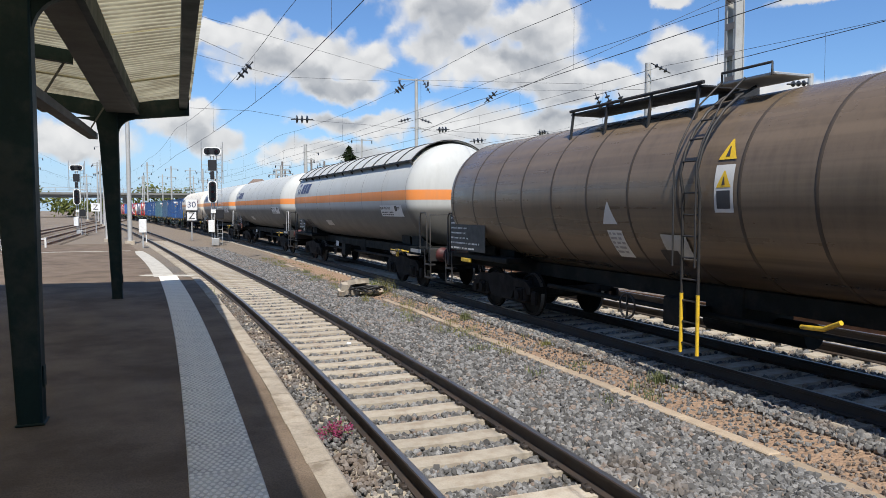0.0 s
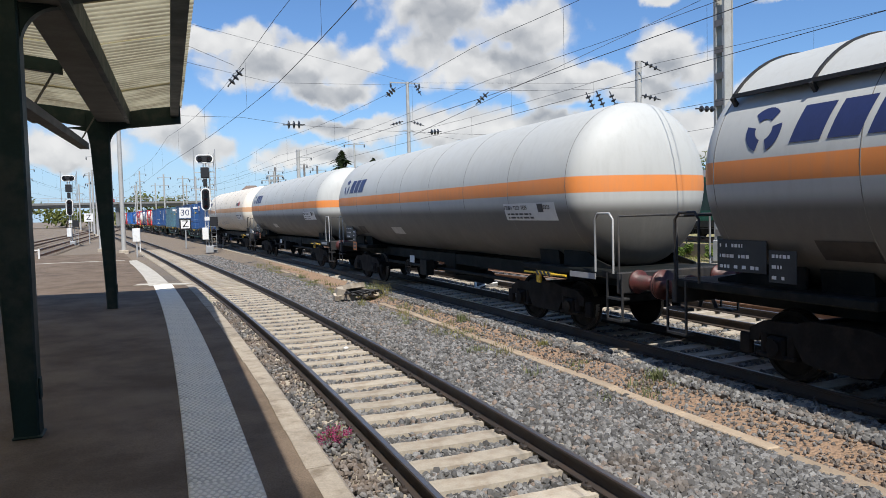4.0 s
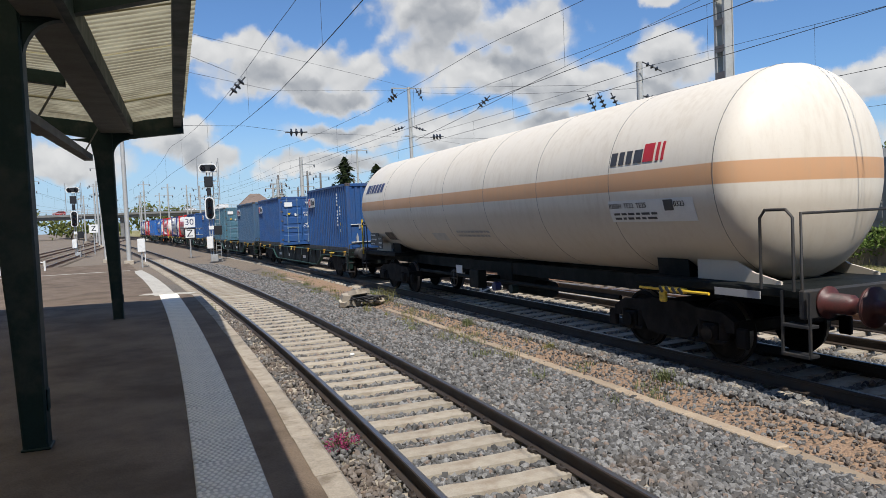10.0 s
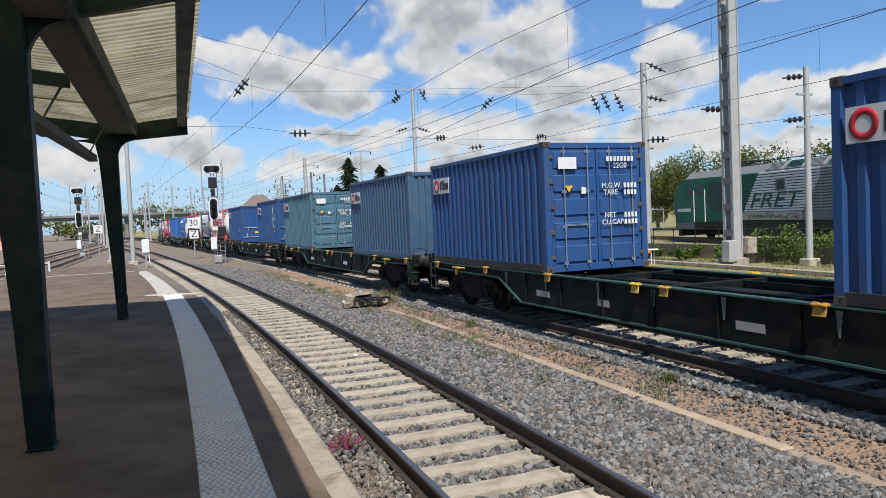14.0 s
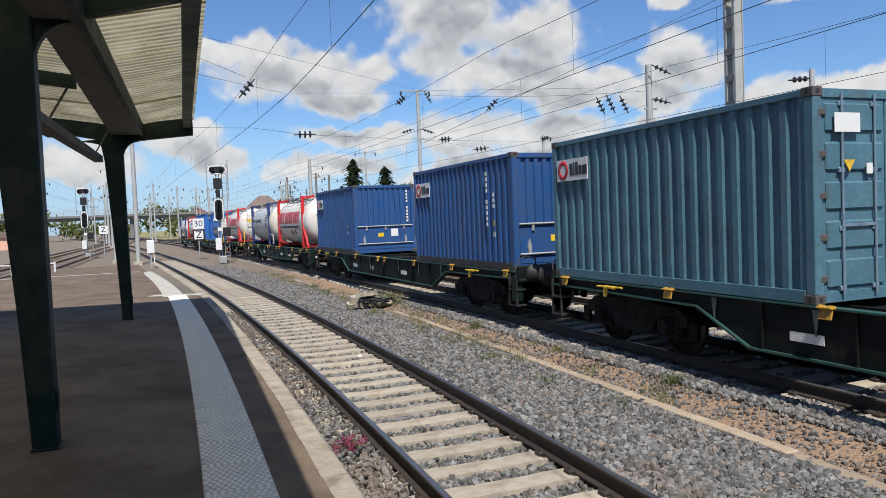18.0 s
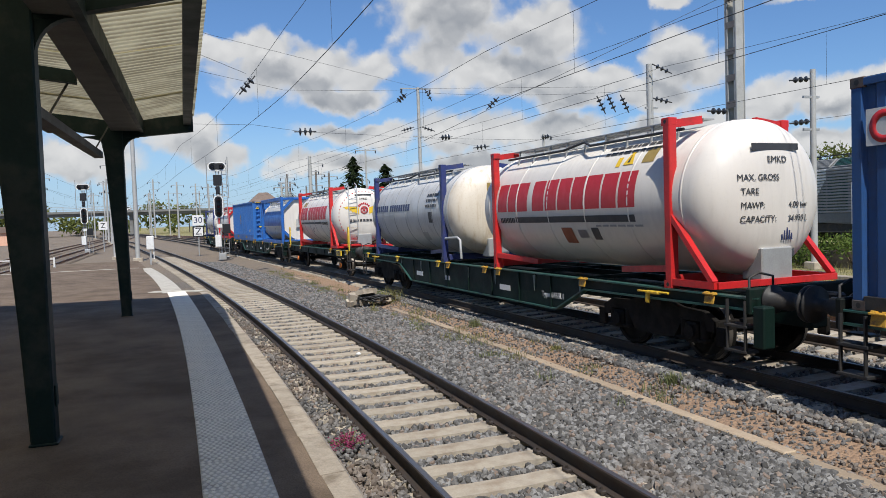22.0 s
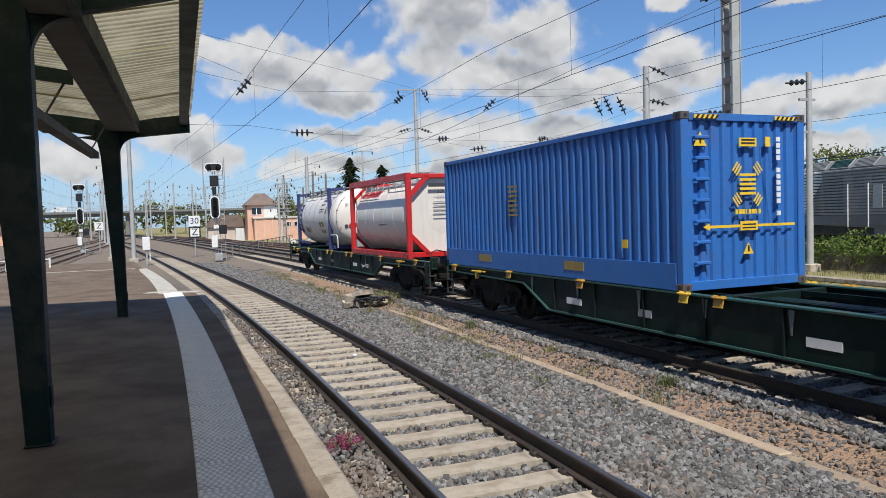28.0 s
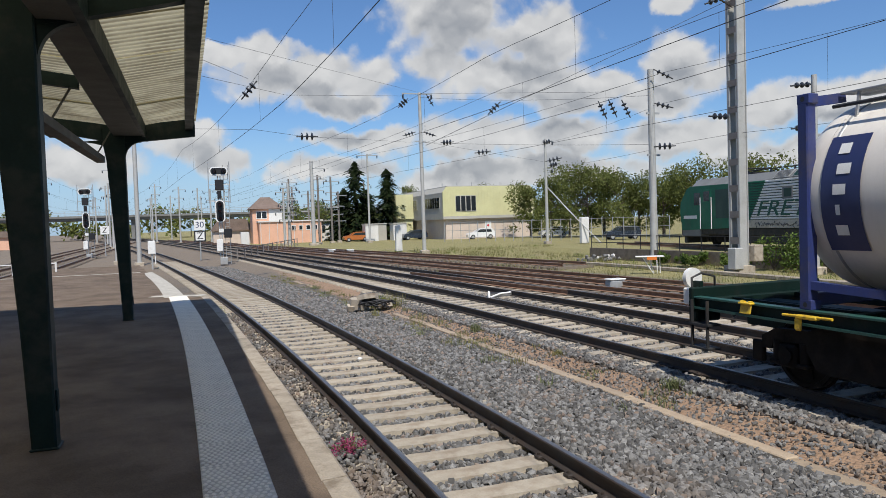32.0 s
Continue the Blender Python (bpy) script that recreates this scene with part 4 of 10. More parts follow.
def data_board(parent, y, z, w, h, x=-1.30, mat=None):
    """A board of printed lines, too small to read."""
    b = part("data_board", Geo().box(x - 0.012, x, y - w / 2, y + w / 2, z - h / 2, z + h / 2, 0.004), mat or PLATE_BLACK, parent)
    g = Geo()
    rnd = random.Random(int(y * 100 + z * 10))
    rows = max(int(h / 0.12), 2)
    for i in range(rows):
        zz = z + h / 2 - h * (i + 0.7) / rows
        yy = y + w / 2 - 0.05
        stop = y - w / 2 + rnd.uniform(0.1, 0.55) * w
        while yy > stop:
            l = rnd.uniform(0.02, 0.07)
            g.box(x - 0.015, x - 0.0125, max(yy - l, y - w / 2 + 0.03), yy, zz, zz + h / rows * 0.32)
            yy -= l + rnd.choice((0.02, 0.02, 0.08))
    part("printed_lines", g, WHITE_PRINT if mat is None else PLATE_BLACK, b, "rows of small print")
    return b


def tank_wagon(q, half, y_front, y_back, label, paint, zc=2.68, r=1.52, depth=0.72, style="gas"):
    """A bogie tank wagon; the barrel's straight part runs from y_front to y_back."""
    w = thing("tank_wagon", label, "tank wagon", group="wagons of the freight train")
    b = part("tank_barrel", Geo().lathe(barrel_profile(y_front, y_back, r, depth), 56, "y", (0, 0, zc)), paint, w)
    n = 7
    for i in range(n + 1 if style != "brown" else 0):
        y = y_front + (y_back - y_front) * i / n
        wd, up = (0.007, 0.003) if style != "brown" else (0.035, 0.014)
        part("weld_seam", Geo().lathe([(y - wd, r), (y - wd * 0.6, r + up), (y + wd * 0.6, r + up), (y + wd, r)], 56, "y", (0, 0, zc)), SEAM, b)
    # frame, saddles and running gear
    g = Geo()
    piv = half - 3.3
    for sx in (-0.42, 0.42):
        g.box(sx - 0.06, sx + 0.06, -half + 0.7, half - 0.7, 0.86, 1.14, 0.01)
    for sg in (-1, 1):
        g.box(-1.22, 1.22, min(sg * (half - 0.7), sg * (half - 3.9)), max(sg * (half - 0.7), sg * (half - 3.9)), 1.10, 1.22, 0.02)
    part("underframe", g, WAGON_BLACK, w, "grimy black underframe")
    for sg in (-1, 1):
        g = Geo()
        y = sg * piv
        pts = [(-0.9, 1.15), (0.9, 1.15)] + [(math.sin(a) * (r + 0.01), zc - math.cos(a) * (r + 0.01)) for a in (radians(38 - i * 7.6) for i in range(11))]
        g.prism(pts, y - 0.35, y + 0.35)
        part("saddle", g, WAGON_BLACK, w)
        bogie(w, y)
    wagon_ends(w, half, buffers=None if style == "brown" else MAROON_BUFFER)
    # plates that flare from the sills up to the tank's ends
    for sg in (-1, 1):
        ya, yb = sg * (half - 1.25), sg * (half - 2.75)
        for sx in (-0.92, 0.92):
            pl = [(ya, 1.2), (ya, 1.26), (ya + (yb - ya) * 0.3, 1.36), (ya + (yb - ya) * 0.55, 1.55), (ya + (yb - ya) * 0.8, 1.66), (yb, 1.68), (yb, 1.2)]
            part("end_gusset", Geo().prism(pl, sx - 0.02, sx + 0.02, "x"), paint if paint is GAS_CREAM else WAGON_BLACK, w, "flared gusset under the tank's end")
    # end platforms with rails, on the near side and across
    for sg in (-1, 1):
        y = sg * (half - 0.75)
        for sx in (-1.28, 1.28):
            y2 = y - sg * 0.95
            railing(w, [(sx, y, 1.2), (sx, y, 2.1), (sx, y - sg * 0.1, 2.2), (sx, y - sg * 0.42, 2.2), (sx, y - sg * 0.5, 2.1), (sx, y - sg * 0.5, 1.2)], 0.02, STEEL_GREY if style == "grey_rail" else DARK_STEEL)
            st = Geo()
            for z in (0.42, 0.78):
                st.box(min(sx, sx * 0.86), max(sx, sx * 0.86), y - 0.2, y + 0.2, z - 0.02, z + 0.02, 0.005)
            st.bar((sx * 0.98, y - 0.2, 0.42), (sx * 0.98, y - 0.2, 1.2), 0.03)
            st.bar((sx * 0.98, y + 0.2, 0.42), (sx * 0.98, y + 0.2, 1.2), 0.03)
            part("step", st, DARK_STEEL, w)
        railing(w, [(-1.2, y + sg * 0.05, 1.2), (-1.2, y + sg * 0.05, 2.15), (1.2, y + sg * 0.05, 2.15), (1.2, y + sg * 0.05, 1.2)], 0.02)
    # pipes, valves and a hand wheel under the belly
    g = Geo()
    g.tube([(-0.75, -piv + 1.6, 0.72), (-0.75, piv - 1.6, 0.72)], 0.045, 8)
    g.tube([(0.2, -1.0, 0.5), (0.2, 1.0, 0.5)], 0.19, 12)
    g.box(-0.5, 0.5, -0.4, 0.4, 0.55, 1.16, 0.03)
    g.tube([(-1.1, 0.3, 0.75), (0.9, 0.3, 0.75)], 0.07, 10)
    g.box(-1.18, -0.95, 0.05, 0.55, 0.55, 0.98, 0.02)
    part("discharge_pipe", g, WAGON_BLACK, w)
    hw = Geo()
    ring = [(-1.2, 1.4 + 0.2 * math.sin(a), 0.72 + 0.2 * math.cos(a)) for a in (i * math.pi / 8 for i in range(17))]
    hw.tube(ring, 0.018, 6, caps=False)
    hw.bar((-1.2, 1.22, 0.72), (-1.2, 1.58, 0.72), 0.025)
    hw.bar((-1.2, 1.4, 0.54), (-1.2, 1.4, 0.9), 0.025)
    part("hand_wheel", hw, DARK_STEEL, w)
    ride(w, q, piv)
    return w


def sunshade(w, y0, y1, zc, r, mat):
    """A bowed sun roof over the tank on ribs."""
    g = Geo()
    rows = []
    for i in range(14):
        y = y0 + (y1 - y0) * i / 13
        rows.append([(math.sin(a) * (r + 0.1), y, zc + math.cos(a) * (r + 0.1)) for a in (radians(-52 + 9.45 * k) for k in range(12))])
    g.grid(rows)
    part("sun_roof", g, mat, w, "bowed grey sun roof")
    for i in range(13):
        y = y0 + (y1 - y0) * i / 12
        rib = Geo()
        rib.grid([[(math.sin(a) * (r + u), y + d, zc + math.cos(a) * (r + u)) for a in (radians(-54 + 4.7 * k) for k in range(24))] for d, u in ((-0.02, 0.1), (-0.02, 0.125), (0.02, 0.125), (0.02, 0.1))], smooth=False)
        a = radians(-53)
        rib.bar((math.sin(a) * (r - 0.02), y, zc + math.cos(a) * (r - 0.02) - 0.06), (math.sin(a) * (r + 0.12), y, zc + math.cos(a) * (r + 0.12)), 0.05)
        part("roof_rib", rib, DARK_STEEL, w)
    e = Geo()
    a = radians(-52)
    e.bar((math.sin(a) * (r + 0.11), y0, zc + math.cos(a) * (r + 0.11)), (math.sin(a) * (r + 0.11), y1, zc + math.cos(a) * (r + 0.11)), 0.05)
    part("roof_edge", e, DARK_STEEL, w)


GAS_R, GAS_Z = 1.52, 2.70
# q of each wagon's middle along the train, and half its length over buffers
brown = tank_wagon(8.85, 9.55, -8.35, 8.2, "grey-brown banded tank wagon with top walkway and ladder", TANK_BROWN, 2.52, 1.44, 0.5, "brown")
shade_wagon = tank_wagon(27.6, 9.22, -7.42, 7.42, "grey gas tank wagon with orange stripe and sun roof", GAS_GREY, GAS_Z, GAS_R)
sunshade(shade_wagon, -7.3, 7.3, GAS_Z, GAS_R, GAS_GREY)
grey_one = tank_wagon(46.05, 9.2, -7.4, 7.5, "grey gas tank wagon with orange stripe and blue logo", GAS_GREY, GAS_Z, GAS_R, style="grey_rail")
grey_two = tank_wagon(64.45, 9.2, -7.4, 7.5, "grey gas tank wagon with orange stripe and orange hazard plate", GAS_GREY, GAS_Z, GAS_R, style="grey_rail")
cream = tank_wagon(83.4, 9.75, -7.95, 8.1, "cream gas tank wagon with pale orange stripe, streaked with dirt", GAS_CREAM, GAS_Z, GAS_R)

# ---- container wagons ----
def flat_wagon(q, half, label, paint, piv, two_axle=False):
    """A skeleton container wagon with deep fish-belly sills."""
    w = thing("container_wagon", label, "container wagon", group="wagons of the freight train")
    L = half - 0.62
    deck = 1.09
    for sx in (-1, 1):
        g = Geo()
        x = sx * 1.16
        if two_axle:
            sec = [(-L, deck - 0.28), (-L, deck), (L, deck), (L, deck - 0.28)]
        else:
            a, b = piv - 1.75, piv - 2.75
            sec = [(-L, deck - 0.16), (-L, deck), (L, deck), (L, deck - 0.16), (a, deck - 0.2), (b, deck - 0.66), (-b, deck - 0.66), (-a, deck - 0.2)]
        g.prism(sec, x - 0.02, x + 0.02, "x")
        s = part("side_sill", g, paint, w)
        f = Geo()
        f.box(x - 0.07, x + 0.07, -L, L, deck - 0.025, deck + 0.003, 0.004)
        if not two_axle:
            f.bar((x, -b, deck - 0.66), (x, b, deck - 0.66), 0.14, 0.03)
            for sg in (-1, 1):
                f.bar((x, sg * b, deck - 0.66), (x, sg * a, deck - 0.2), 0.14, 0.03)
                f.bar((x, sg * a, deck - 0.2), (x, sg * L, deck - 0.16), 0.14, 0.03)
        # the flange's sunlit tone is painted in, lighter than the sill's own paint
        part("sill_flange", f, SUNLIT_EDGE, s, "worn teal edge of the sill, painted lighter as if sunlit")
        for i in range(7):
            y = -b * 0.95 + 2 * b * 0.95 * i / 6 if not two_axle else -L * 0.8 + 1.6 * L * i / 6
            part("sill_rib", Geo().box(x - 0.05, x + 0.05, y - 0.012, y + 0.012, deck - (0.64 if not two_axle else 0.26), deck - 0.03), paint, s)
    g = Geo()
    for y in np.linspace(-L + 0.15, L - 0.15, 9 if not two_axle else 6):
        g.box(-1.15, 1.15, y - 0.07, y + 0.07, deck - 0.16, deck - 0.03, 0.01)
    g.box(-0.16, 0.16, -L, L, deck - 0.5, deck - 0.1, 0.02)
    for sx in (-0.6, 0.6):
        g.box(sx - 0.03, sx + 0.03, -L, L, deck - 0.12, deck - 0.04)
    part("cross_frame", g, paint, w)
    if two_axle:
        for sg in (-1, 1):
            wheelset(w, sg * piv)
            for sx in (-1.02, 1.02):
                sp = Geo()
                pts = [(sg * piv + 0.65 * k / 6, 0.66 + 0.12 * (abs(k) / 6) ** 2) for k in range(-6, 7)]
                for i in range(5):
                    h = 1 - i * 0.17
                    sp.tube([(sx, sg * piv + (y - sg * piv) * h, z - 0.022 * (i - 1)) for y, z in pts], 0.028, 5)
                sp.box(sx - 0.12, sx + 0.12, sg * piv - 0.16, sg * piv + 0.16, 0.32, 0.6, 0.04)
                sp.prism([(sg * piv - 0.34, 0.4), (sg * piv - 0.2, 0.9), (sg * piv + 0.2, 0.9), (sg * piv + 0.34, 0.4), (sg * piv + 0.24, 0.4), (sg * piv + 0.14, 0.8), (sg * piv - 0.14, 0.8), (sg * piv - 0.24, 0.4)], sx * 0.9 - 0.012, sx * 0.9 + 0.012, "x")
                part("leaf_spring", sp, BOGIE, w)
                part("axle_box_cover", Geo().tube([(sx + (0.12 if sx > 0 else -0.12), sg * piv, 0.46), (sx + (0.17 if sx > 0 else -0.17), sg * piv, 0.46)], 0.11, 12), ORANGE, w, "orange axle box cover")
    else:
        for sg in (-1, 1):
            bogie(w, sg * piv)
    wagon_ends(w, half, 1.05, paint)
    for sg in (-1, 1):
        for sx in (-1.26, 1.26):
            y = sg * (L - 0.25)
            st = Geo()
            for z in (0.36, 0.7):
                st.box(min(sx * 0.84, sx * 1.02), max(sx * 0.84, sx * 1.02), y - 0.2, y + 0.2, z - 0.018, z + 0.018, 0.004)
            st.bar((sx, y - sg * 0.16, 0.36), (sx, y - sg * 0.16, 1.05), 0.045, 0.02)
            st.bar((sx, y + sg * 0.16, 0.36), (sx, y + sg * 0.16, 1.05), 0.045, 0.02)
            part("step", st, DARK_STEEL, w)
        y = sg * (L - 0.05)
        railing(w, [(-1.22, y, 1.06), (-1.22, y, 1.36), (-1.05, y, 1.42), (-0.8, y, 1.36), (-0.8, y, 1.06)], 0.018)
    ride(w, q, piv)
    return w


FLAP = material("rusty_yellow_paint", (0.55, 0.30, 0.03), 0.6, amount=0.5, scale=14, fine=60, bump=0.15, dirt=(0.17, 0.08, 0.03), dirt_amount=0.85, dirt_scale=12)


def latches(w, ys, y_pairs=()):
    """Yellow container lock flaps hanging on the sills."""
    for sx in (-1, 1):
        for y in ys:
            x = sx * 1.25
            # two hinge knuckles on the sill and a plate hung out from them
            g = Geo().box(x - 0.06, x + 0.03, y - 0.11, y + 0.11, 1.078, 1.105, 0.008)
            for dy in (-0.07, 0.07):
                g.tube([(x, y + dy - 0.035, 1.1), (x, y + dy + 0.035, 1.1)], 0.024, 7)
            g.box(-0.01, 0.01, -0.095, 0.095, -0.135, 0.0, 0.006, Matrix.Translation((x + sx * 0.01, y, 1.085)) @ Matrix.Rotation(-sx * 0.22, 4, "Y"))
            part("lock_flap", g, FLAP if y % 0.2 < 0.12 else YELLOW, w, "chipped yellow container lock flap")


DECK = 1.095
w6 = flat_wagon(103.75, 10.1, "dark green container wagon with yellow lock flaps", WAGON_BLACK, 7.1)
w7 = flat_wagon(124.05, 10.1, "dark green container wagon with yellow lock flaps", WAGON_BLACK, 7.1)
w8 = flat_wagon(144.35, 10.1, "dark green container wagon with yellow lock flaps", WAGON_BLACK, 7.1)
w9 = flat_wagon(164.25, 9.75, "green container wagon with yellow lock flaps", WAGON_GREEN, 6.9)
w10 = flat_wagon(180.85, 6.5, "short two-axle container wagon with yellow posts", WAGON_GREEN, 4.0, True)
w11 = flat_wagon(197.45, 10.1, "dark green container wagon with yellow lock flaps", WAGON_GREEN, 7.1)
w12 = flat_wagon(217.6, 10.18, "last container wagon, dark green, with a white tail lamp", WAGON_GREEN, 7.0)
for w in (w6, w7, w8, w11):
    latches(w, (-8.9, -5.9, -3.1, -0.35, 0.35, 3.1, 5.9, 8.9))
for w in (w9, w12):
    latches(w, (-8.4, -5.2, -1.8, -1.1, 1.1, 1.8, 5.2, 8.4))
latches(w10, (-5.4, -2.9, 2.9, 5.4))


def container_paint(name, colour, fade, amount):
    return material(name, colour, 0.5, second=fade, amount=amount, scale=1.6, fine=18, bump=0.08, dirt=(0.10, 0.07, 0.05), dirt_amount=0.35, dirt_scale=1.4, streak=3.0)


C_BLUE = container_paint("blue_container_paint", (0.014, 0.075, 0.24), (0.028, 0.075, 0.18), 0.45)
C_DARKBLUE = container_paint("faded_dark_blue_paint", (0.04, 0.10, 0.19), (0.07, 0.13, 0.2), 0.6)
C_TEAL = container_paint("faded_teal_paint", (0.08, 0.185, 0.24), (0.05, 0.12, 0.165), 0.7)
C_SKY = container_paint("bright_blue_container_paint", (0.025, 0.145, 0.46), (0.027, 0.13, 0.38), 0.4)
CASTING = material("corner_casting_steel", (0.10, 0.09, 0.085), 0.65, metal=0.2, amount=0.5, scale=6, fine=40, bump=0.2, dirt=RUST, dirt_amount=0.6, dirt_scale=5)


BAR_PAINT = material("worn_pale_bar_steel", (0.22, 0.30, 0.38), 0.45, metal=0.3, amount=0.4, scale=6, fine=40, bump=0.1, dirt=(0.10, 0.13, 0.17), dirt_amount=0.5, dirt_scale=5)


def corrugated(y0, y1, z0, z1, x, pitch, depth, sx):
    """A wall of pressed ribs standing in the x plane, running along y."""
    g = Geo()
    n = max(int(round((y1 - y0) / pitch)), 1)
    p = (y1 - y0) / n
    prof = []
    for i in range(n):
        y = y0 + i * p
        prof += [(y, 0), (y + p * 0.36, 0), (y + p * 0.49, depth), (y + p * 0.87, depth)]
    prof.append((y1, 0))
    g.grid([[(x - sx * d, y, z) for y, d in prof] for z in (z0, z1)], smooth=False)
    return g


def box_container(q_wagon, wheelbase, y_mid, length, label, paint, high=2.591, front="doors", side_pitch=0.28, group="containers on the train"):
    """A corrugated ISO container; its front end looks along the train's way."""
    c = thing("shipping_container", label, "shipping container", group=group)
    L, Wd, H = length / 2, 1.219, high
    for sx in (-1, 1):
        part("side_wall", corrugated(-L + 0.14, L - 0.14, 0.16, H - 0.1, sx * (Wd - 0.018), side_pitch, 0.036, sx), paint, c)
        g = Geo()
        g.box(sx * Wd - (0.06 if sx > 0 else 0), sx * Wd + (0 if sx > 0 else 0.06), -L + 0.15, L - 0.15, 0.012, 0.17, 0.006)
        part("bottom_rail", g, DARK_STEEL if paint is C_BLUE else paint, c)
        g = Geo()
        g.box(sx * Wd - (0.06 if sx > 0 else 0), sx * Wd + (0 if sx > 0 else 0.06), -L + 0.15, L - 0.15, H - 0.1, H - 0.015, 0.006)
        part("top_rail", g, paint, c)
        for sy in (-1, 1):
            g = Geo()
            x0, y0 = sx * (Wd - 0.075), sy * (L - 0.075)
            g.box(x0 - 0.07, x0 + 0.07, y0 - 0.07, y0 + 0.07, 0.11, H - 0.11, 0.012)
            part("corner_post", g, paint, c)
            for z0 in (0.0, H - 0.118):
                g = Geo()
                xc, yc = sx * (Wd - 0.08), sy * (L - 0.088)
                g.box(xc - 0.081, xc + 0.081, yc - 0.089, yc + 0.089, z0, z0 + 0.118, 0.008)
                k = part("corner_casting", g, CASTING, c)
                hole = Geo()
                hole.lathe([(0, 0.0), (0, 0.032)], 10, "x", (sx * (Wd + 0.003), yc, z0 + 0.06))
                hole.lathe([(0, 0.0), (0, 0.032)], 10, "y", (xc, sy * (L + 0.003), z0 + 0.06))
                part("casting_hole", hole, BLACK, k)
    g = Geo()
    n = int(length / 0.4)
    g.grid([[(x, -L + 0.1 + (length - 0.2) * i / (n * 4), H - 0.03 - (0.016 if (i % 4) in (1, 2) else 0)) for i in range(n * 4 + 1)] for x in (-Wd + 0.06, Wd - 0.06)], smooth=False)
    part("roof", g, paint, c)
    part("floor", Geo().box(-Wd + 0.06, Wd - 0.06, -L + 0.1, L - 0.1, 0.12, 0.16), DARK_STEEL, c)
    for sy in (-1, 1):
        y = sy * (L - 0.06)
        for z0, z1 in ((H - 0.13, H - 0.02), (0.012, 0.15)):
            part("end_rail", Geo().box(-Wd + 0.15, Wd - 0.15, y - 0.05, y + 0.05, z0, z1, 0.006), paint, c)
        kind = front if sy < 0 else ("plain" if front != "plain" else "doors")
        ye = sy * (L - 0.03)
        if kind == "doors":
            for sx in (-1, 1):
                d = Geo()
                lo, hi = (0.0, 1.07) if sx > 0 else (-1.07, 0.0)
                ridge = []
                d.box(lo + 0.008, hi - 0.008, min(ye, ye - sy * 0.04), max(ye, ye - sy * 0.04), 0.15, H - 0.13, 0.006)
                dr = part("door", d, paint, c)
                for zz in np.linspace(0.36, H - 0.36, 5):
                    part("door_panel", Geo().box(lo + 0.06, hi - 0.06, ye - 0.03, ye + 0.03, zz - 0.17, zz + 0.17, 0.02), paint, dr)
                bars = Geo()
                for k in (0.27, 0.78):
                    xx = lo + (hi - lo) * k
                    bars.tube([(xx, ye + sy * 0.05, 0.1), (xx, ye + sy * 0.05, H - 0.08)], 0.017, 6)
                    for zz in (0.18, 0.9, 1.6, H - 0.2):
                        bars.box(xx - 0.05, xx + 0.05, ye - 0.05 if sy < 0 else ye, ye if sy < 0 else ye + 0.05, zz - 0.03, zz + 0.03, 0.006)
                    bars.box(xx - 0.02, xx + 0.34 * (-1 if k > 0.5 else 1), ye + sy * 0.05 - 0.012, ye + sy * 0.05 + 0.012, 0.92, 0.955)
                part("locking_bar", bars, BAR_PAINT, dr, "pale worn door locking bars")
                hg = Geo()
                for zz in np.linspace(0.3, H - 0.3, 5):
                    xx = hi if sx > 0 else lo
                    hg.box(xx - 0.06, xx + 0.06, ye - 0.03, ye + 0.03, zz - 0.04, zz + 0.04, 0.008)
                part("hinge", hg, CASTING, dr)
        else:
            g = Geo()
            n = 10
            lo_z = 0.15 if kind != "hatch" else 1.02
            p = (2 * Wd - 0.3) / n
            prof = []
            for i in range(n):
                x = -Wd + 0.15 + i * p
                prof += [(x, 0.0), (x + p * 0.4, 0.0), (x + p * 0.5, 0.04), (x + p * 0.9, 0.04)]
            prof.append((Wd - 0.15, 0.0))
            g.grid([[(x, ye - sy * d, z) for x, d in prof] for z in (lo_z, H - 0.13)], smooth=False)
            part("end_wall", g, paint, c)
            if kind == "hatch":
                # a flat tipping door in the lower part, hung from a bar
                hd = part("discharge_door", Geo().box(-Wd + 0.15, Wd - 0.15, ye - 0.02, ye + 0.02, 0.32, 1.0, 0.008), paint, c, "flat discharge door")
                bars = Geo()
                bars.tube([(-Wd + 0.12, ye + sy * 0.05, 1.02), (Wd - 0.12, ye + sy * 0.05, 1.02)], 0.025, 7)
                bars.tube([(-Wd + 0.12, ye + sy * 0.06, 0.36), (Wd - 0.12, ye + sy * 0.06, 0.36)], 0.025, 7)
                for xx in (-0.75, 0.0, 0.75):
                    bars.box(xx - 0.03, xx + 0.03, ye - 0.06, ye + 0.06, 0.86, 1.04, 0.01)
                for xx in (-0.85, 0.8):
                    bars.prism([(xx - 0.03, 0.34), (xx + 0.03, 0.34), (xx + 0.05, 0.52), (xx, 0.7), (xx - 0.05, 0.52)], ye - 0.06, ye + 0.06)
                part("door_bar", bars, STEEL_GREY, hd)
                part("notice", Geo().box(0.22, 0.5, ye + sy * 0.026 - 0.003, ye + sy * 0.026 + 0.003, 0.62, 0.9), WHITE, hd, "white paper notice")
                part("sticker", Geo().box(-0.3, -0.08, ye + sy * 0.026 - 0.003, ye + sy * 0.026 + 0.003, 0.62, 0.76), LOGO_YELLOW, hd, "yellow sticker")
                sl = Geo().box(-Wd + 0.15, Wd - 0.15, ye - 0.03, ye + 0.03, 0.15, 0.32, 0.01)
                part("sill_plate", sl, paint, c)
    ride(c, q_wagon, wheelbase, Matrix.Translation((0, y_mid, DECK)))
    return c


